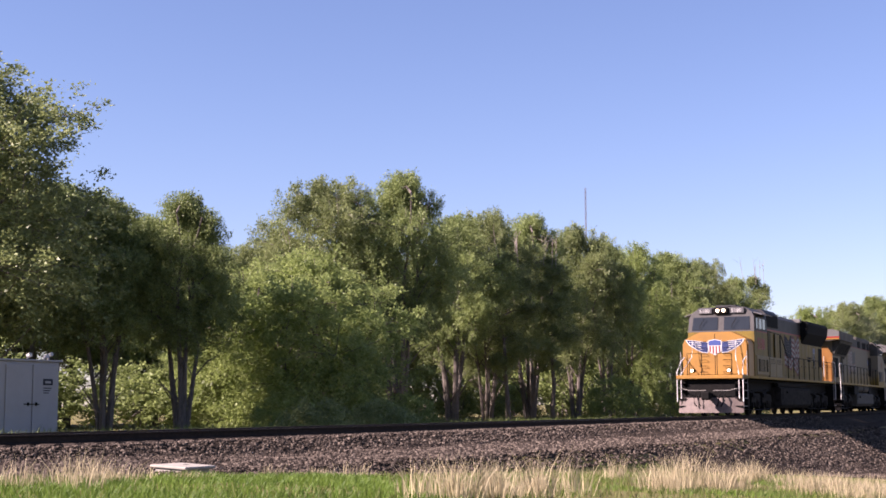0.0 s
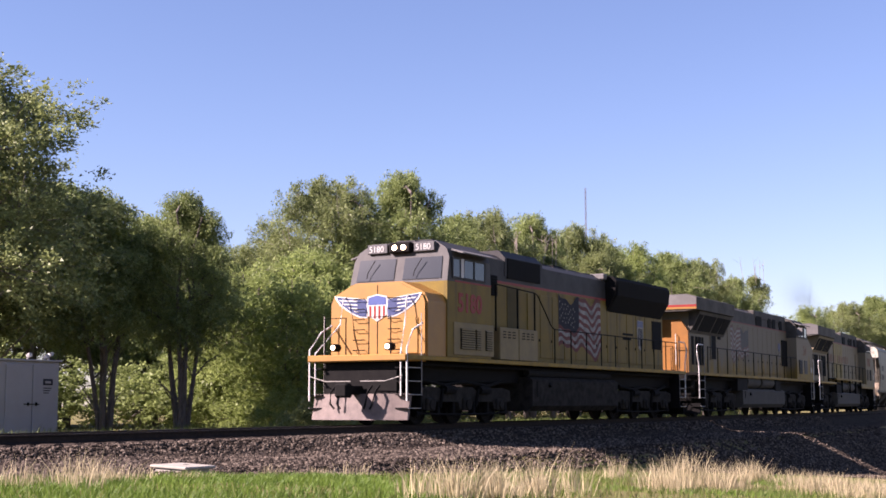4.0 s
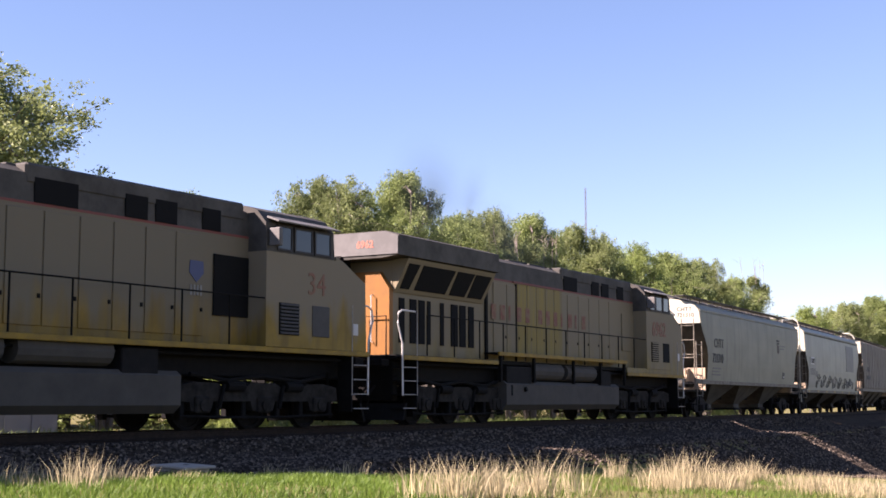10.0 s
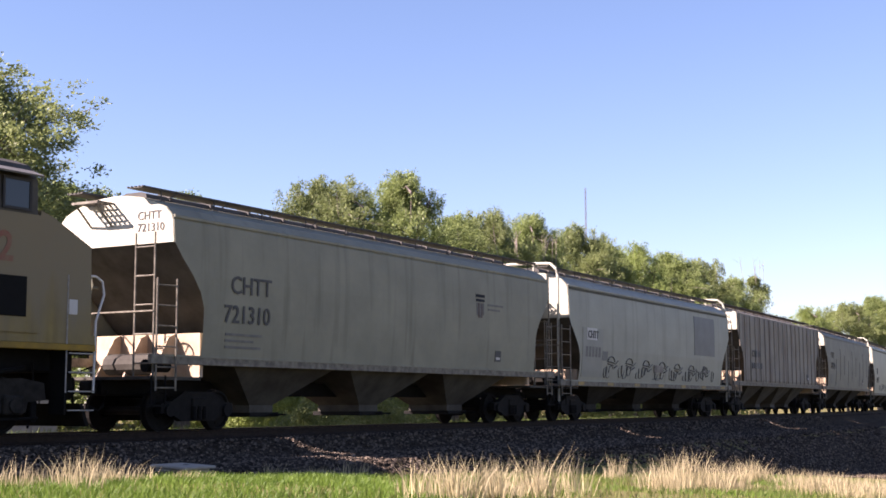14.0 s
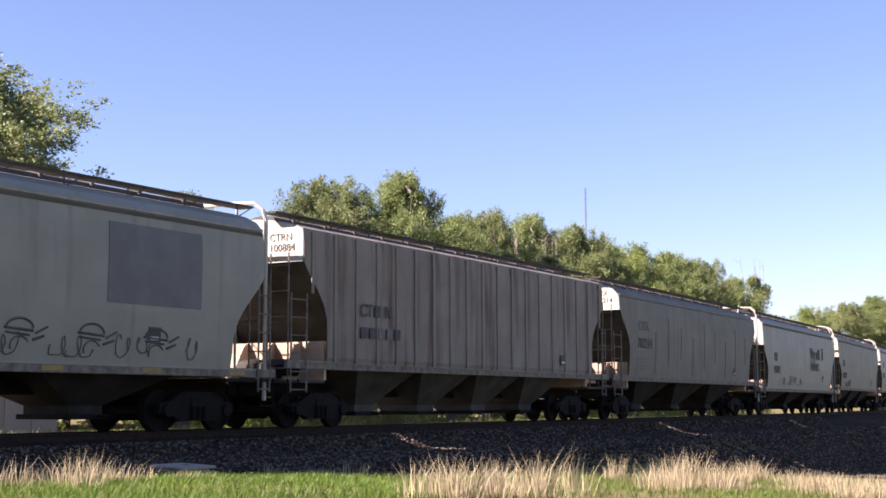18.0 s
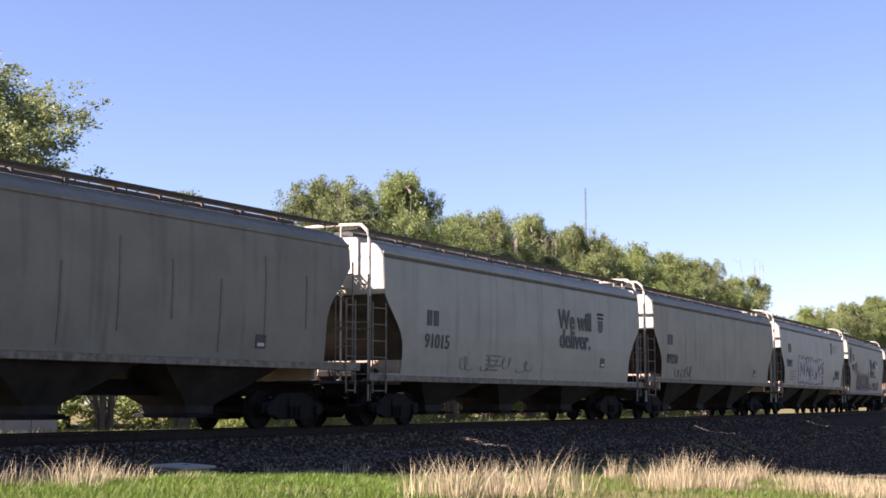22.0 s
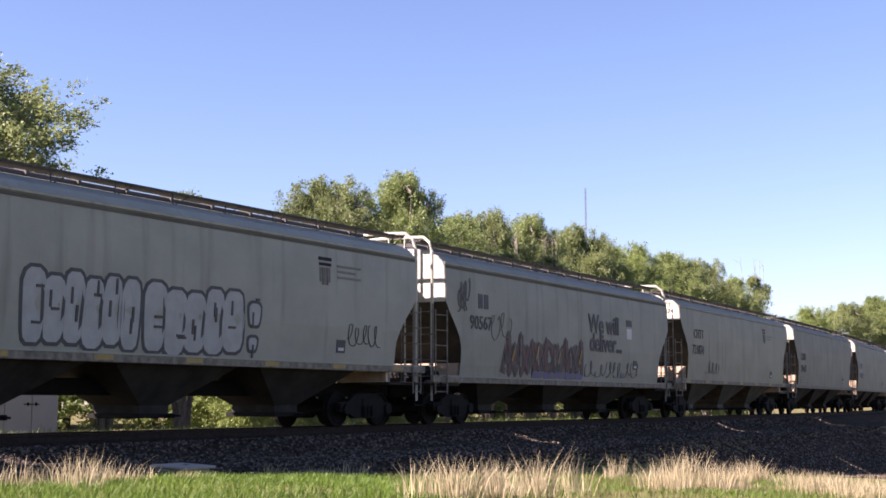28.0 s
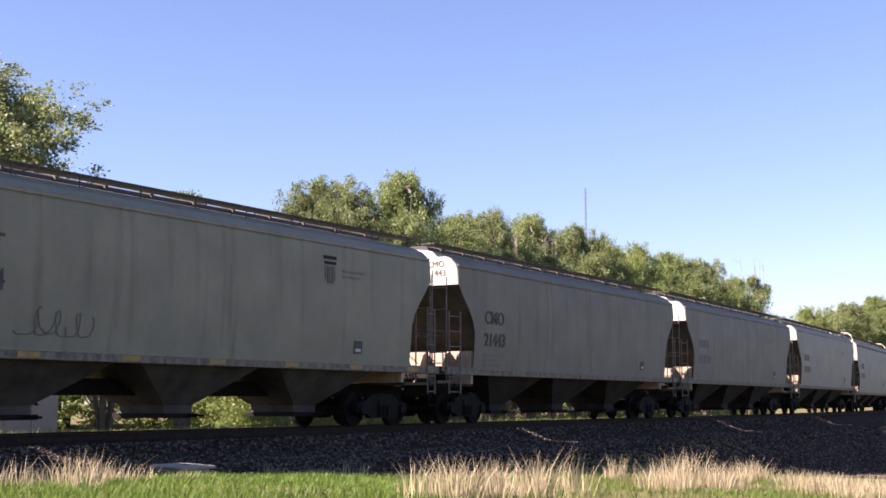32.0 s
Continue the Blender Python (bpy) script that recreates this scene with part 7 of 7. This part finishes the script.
GRASS_MIXED = leafy("half-dead grass", (0.20, 0.20, 0.07), (0.06, 0.08, 0.02), 0.6, 0.3, 1.4)
GRASS_WEED = leafy("yellow-green weeds", (0.15, 0.19, 0.05), (0.06, 0.085, 0.02), 0.6, 0.3, 0.5)
build_grass()


# ---- concrete lid by the track ----
def build_slab():
    t = thing("concrete_box", "pale concrete cable box with a lid in the gravel", "concrete box")
    part("box", box(B(), -0.42, 0.42, -0.30, 0.30, -0.30, -0.055, 0.015), CONCRETE, t)
    part("lid", box(B(), -0.46, 0.46, -0.42, 0.40, -0.05, 0.0, 0.012), CONCRETE, t)
    part("lift_hole", box(B(), 0.05, 0.16, -0.03, 0.03, -0.01, 0.004), STEEL_DARK, t)
    t.matrix_basis = Matrix.Translation((16.05, -4.86, ground_level(16.05, -4.86) + 0.19)) @ Matrix.Rotation(0.10, 4, "Z") @ Matrix.Rotation(0.05, 4, "X") @ Matrix.Scale(0.86, 4)


build_slab()


# ---- signal cabinet behind the track ----
def build_cabinet():
    t = thing("signal_cabinet", "silver aluminium railway signal cabinet with double doors", "signal cabinet")
    part("body", box(B(), -4.3, 0.0, 0.0, 2.2, 0.0, 2.40, 0.02), SILVER, t)
    part("roof", box(B(), -4.36, 0.06, -0.06, 2.26, 2.40, 2.46, 0.015), SILVER, t)
    for x0, x1 in ((-1.02, -0.06), (-2.02, -1.06)):
        d = part("door", box(B(), x0, x1, -0.03, -0.004, 0.08, 2.32, 0.01), SILVER, t)
        side = x0 + 0.10 if x0 > -1.05 else x1 - 0.16
        part("handle", box(B(), side, side + 0.06, -0.07, -0.03, 1.12, 1.22, 0.01), STEEL_DARK, d)
        part("hasp", box(B(), side - 0.12, side + 0.16, -0.045, -0.03, 1.15, 1.18), TRUCK_GREY, d)
    sh = part("sign_plate", box(B(), -0.64, -0.28, -0.036, -0.028, 1.72, 1.90, 0.01), NAVY, t)
    part("sign_inner", box(B(), -0.57, -0.35, -0.042, -0.034, 1.77, 1.84), SILVER, sh)
    for k in range(3):
        part("stencil_bar", box(B(), -0.62, -0.32 - 0.05 * k, -0.036, -0.028, 1.62 - 0.07 * k, 1.645 - 0.07 * k), TRUCK_GREY, t)
    part("base", box(B(), -4.2, -0.1, 0.1, 2.1, -0.6, 0.0), CONCRETE, t)
    for x, h in ((-1.0, 0.12), (-0.36, 0.10), (-0.20, 0.16)):
        v = part("roof_vent", fix(tube(B(), [(x, 0.25, 2.45), (x, 0.25, 2.45 + h)], 0.035, 8)), SILVER, t)
        part("cap", fix(tube(B(), [(x, 0.25, 2.45 + h), (x, 0.12, 2.48 + h)], 0.06, 10)), WHITE, v)
    t.matrix_basis = Matrix.Translation((27.75, 11.3, -0.6)) @ Matrix.Rotation(0.03, 4, "Z")


build_cabinet()


# ---- far radio mast ----
def build_mast():
    t = thing("radio_mast", "thin lattice radio mast far beyond the trees", "mast")
    bm = B()
    for k in range(3):
        a = k * 2.0944
        tube(bm, [(0.22 * math.cos(a), 0.22 * math.sin(a), 0), (0.22 * math.cos(a), 0.22 * math.sin(a), 65.5)], 0.07, 5)
        part("leg", bm, MAST, t)
        bm = B()
    for i in range(43):
        z = i * 1.5
        for k in range(3):
            a, b = k * 2.0944, (k + 1) * 2.0944
            tube(bm, [(0.22 * math.cos(a), 0.22 * math.sin(a), z), (0.22 * math.cos(b), 0.22 * math.sin(b), z + 1.5)], 0.03, 4)
    part("bracing", bm, MAST, t)
    t.matrix_basis = Matrix.Translation((358.5, 160.1, -0.7))


MAST = material("dull red and grey mast paint", (0.12, 0.10, 0.11), 0.7, scale=0.2, mix=0.6)
build_mast()

# ---- the train rolls, the crowns sway ----
def train_way(t):
    """Metres that the train has run, counted from its place at 23 s."""
    T = t - 23.0
    return 8.503 * T + 0.0317 * T * T + 0.0000067 * T ** 3


def ride(q, t):
    """Pose of a vehicle whose middle is q metres down the train."""
    s = q - train_way(t)
    a, b = on_line(s - 6.5), on_line(s + 6.5)
    mid = (a + b) / 2
    return Matrix.Translation(mid) @ Matrix.Rotation(math.atan2(b.y - a.y, b.x - a.x), 4, "Z")


def motions():
    for ob, q in LOCOS + HOPPERS:
        walk(ob, [(t, ride(q, t)) for t in range(0, 33)])
    for k, (ob, q, z) in enumerate(PUFFS):
        walk(ob, [(t, Matrix.Translation((0, 0, z + 0.08 * k * math.sin(1.1 * t + k))) @ ride(q + 0.3 * math.sin(0.7 * t + k), t)) for t in range(0, 33)])
    count = {}
    for w, x, r in TURNING:
        steps_t = [i * 0.08 for i in range(401)] if r < 0.5 else [i * 0.1 for i in range(321)]
        rows = [(t, Matrix.Translation((x, 0, r)) @ Matrix.Rotation(-(train_way(t) - train_way(0)) / r, 4, "Y")) for t in steps_t]
        key = (round(x, 2), r)
        if key in count:
            w.rotation_mode = "QUATERNION"
            w.animation_data_create()
            w.animation_data.action = count[key].animation_data.action
            w.animation_data.action_slot = count[key].animation_data.action_slot
        else:
            walk(w, rows)
            count[key] = w
    for i, ob in enumerate(SWAYING):
        base = ob.matrix_basis.copy()
        rng = random.Random(i)
        ph, ph2, am = rng.uniform(0, 6.28), rng.uniform(0, 6.28), rng.uniform(1.2, 2.6)
        rows = []
        for k in range(65):
            t = k * 0.5
            gust = 0.6 + 0.4 * math.sin(0.35 * t + ph2)
            rx, ry = am * gust * math.sin(2.1 * t + ph), am * gust * math.sin(1.7 * t + ph2)
            rows.append((t, base @ pose(0.06 * math.sin(1.9 * t + ph), 0, 0, rx, ry, 1.5 * math.sin(1.3 * t + ph))))
        walk(ob, rows)


motions()
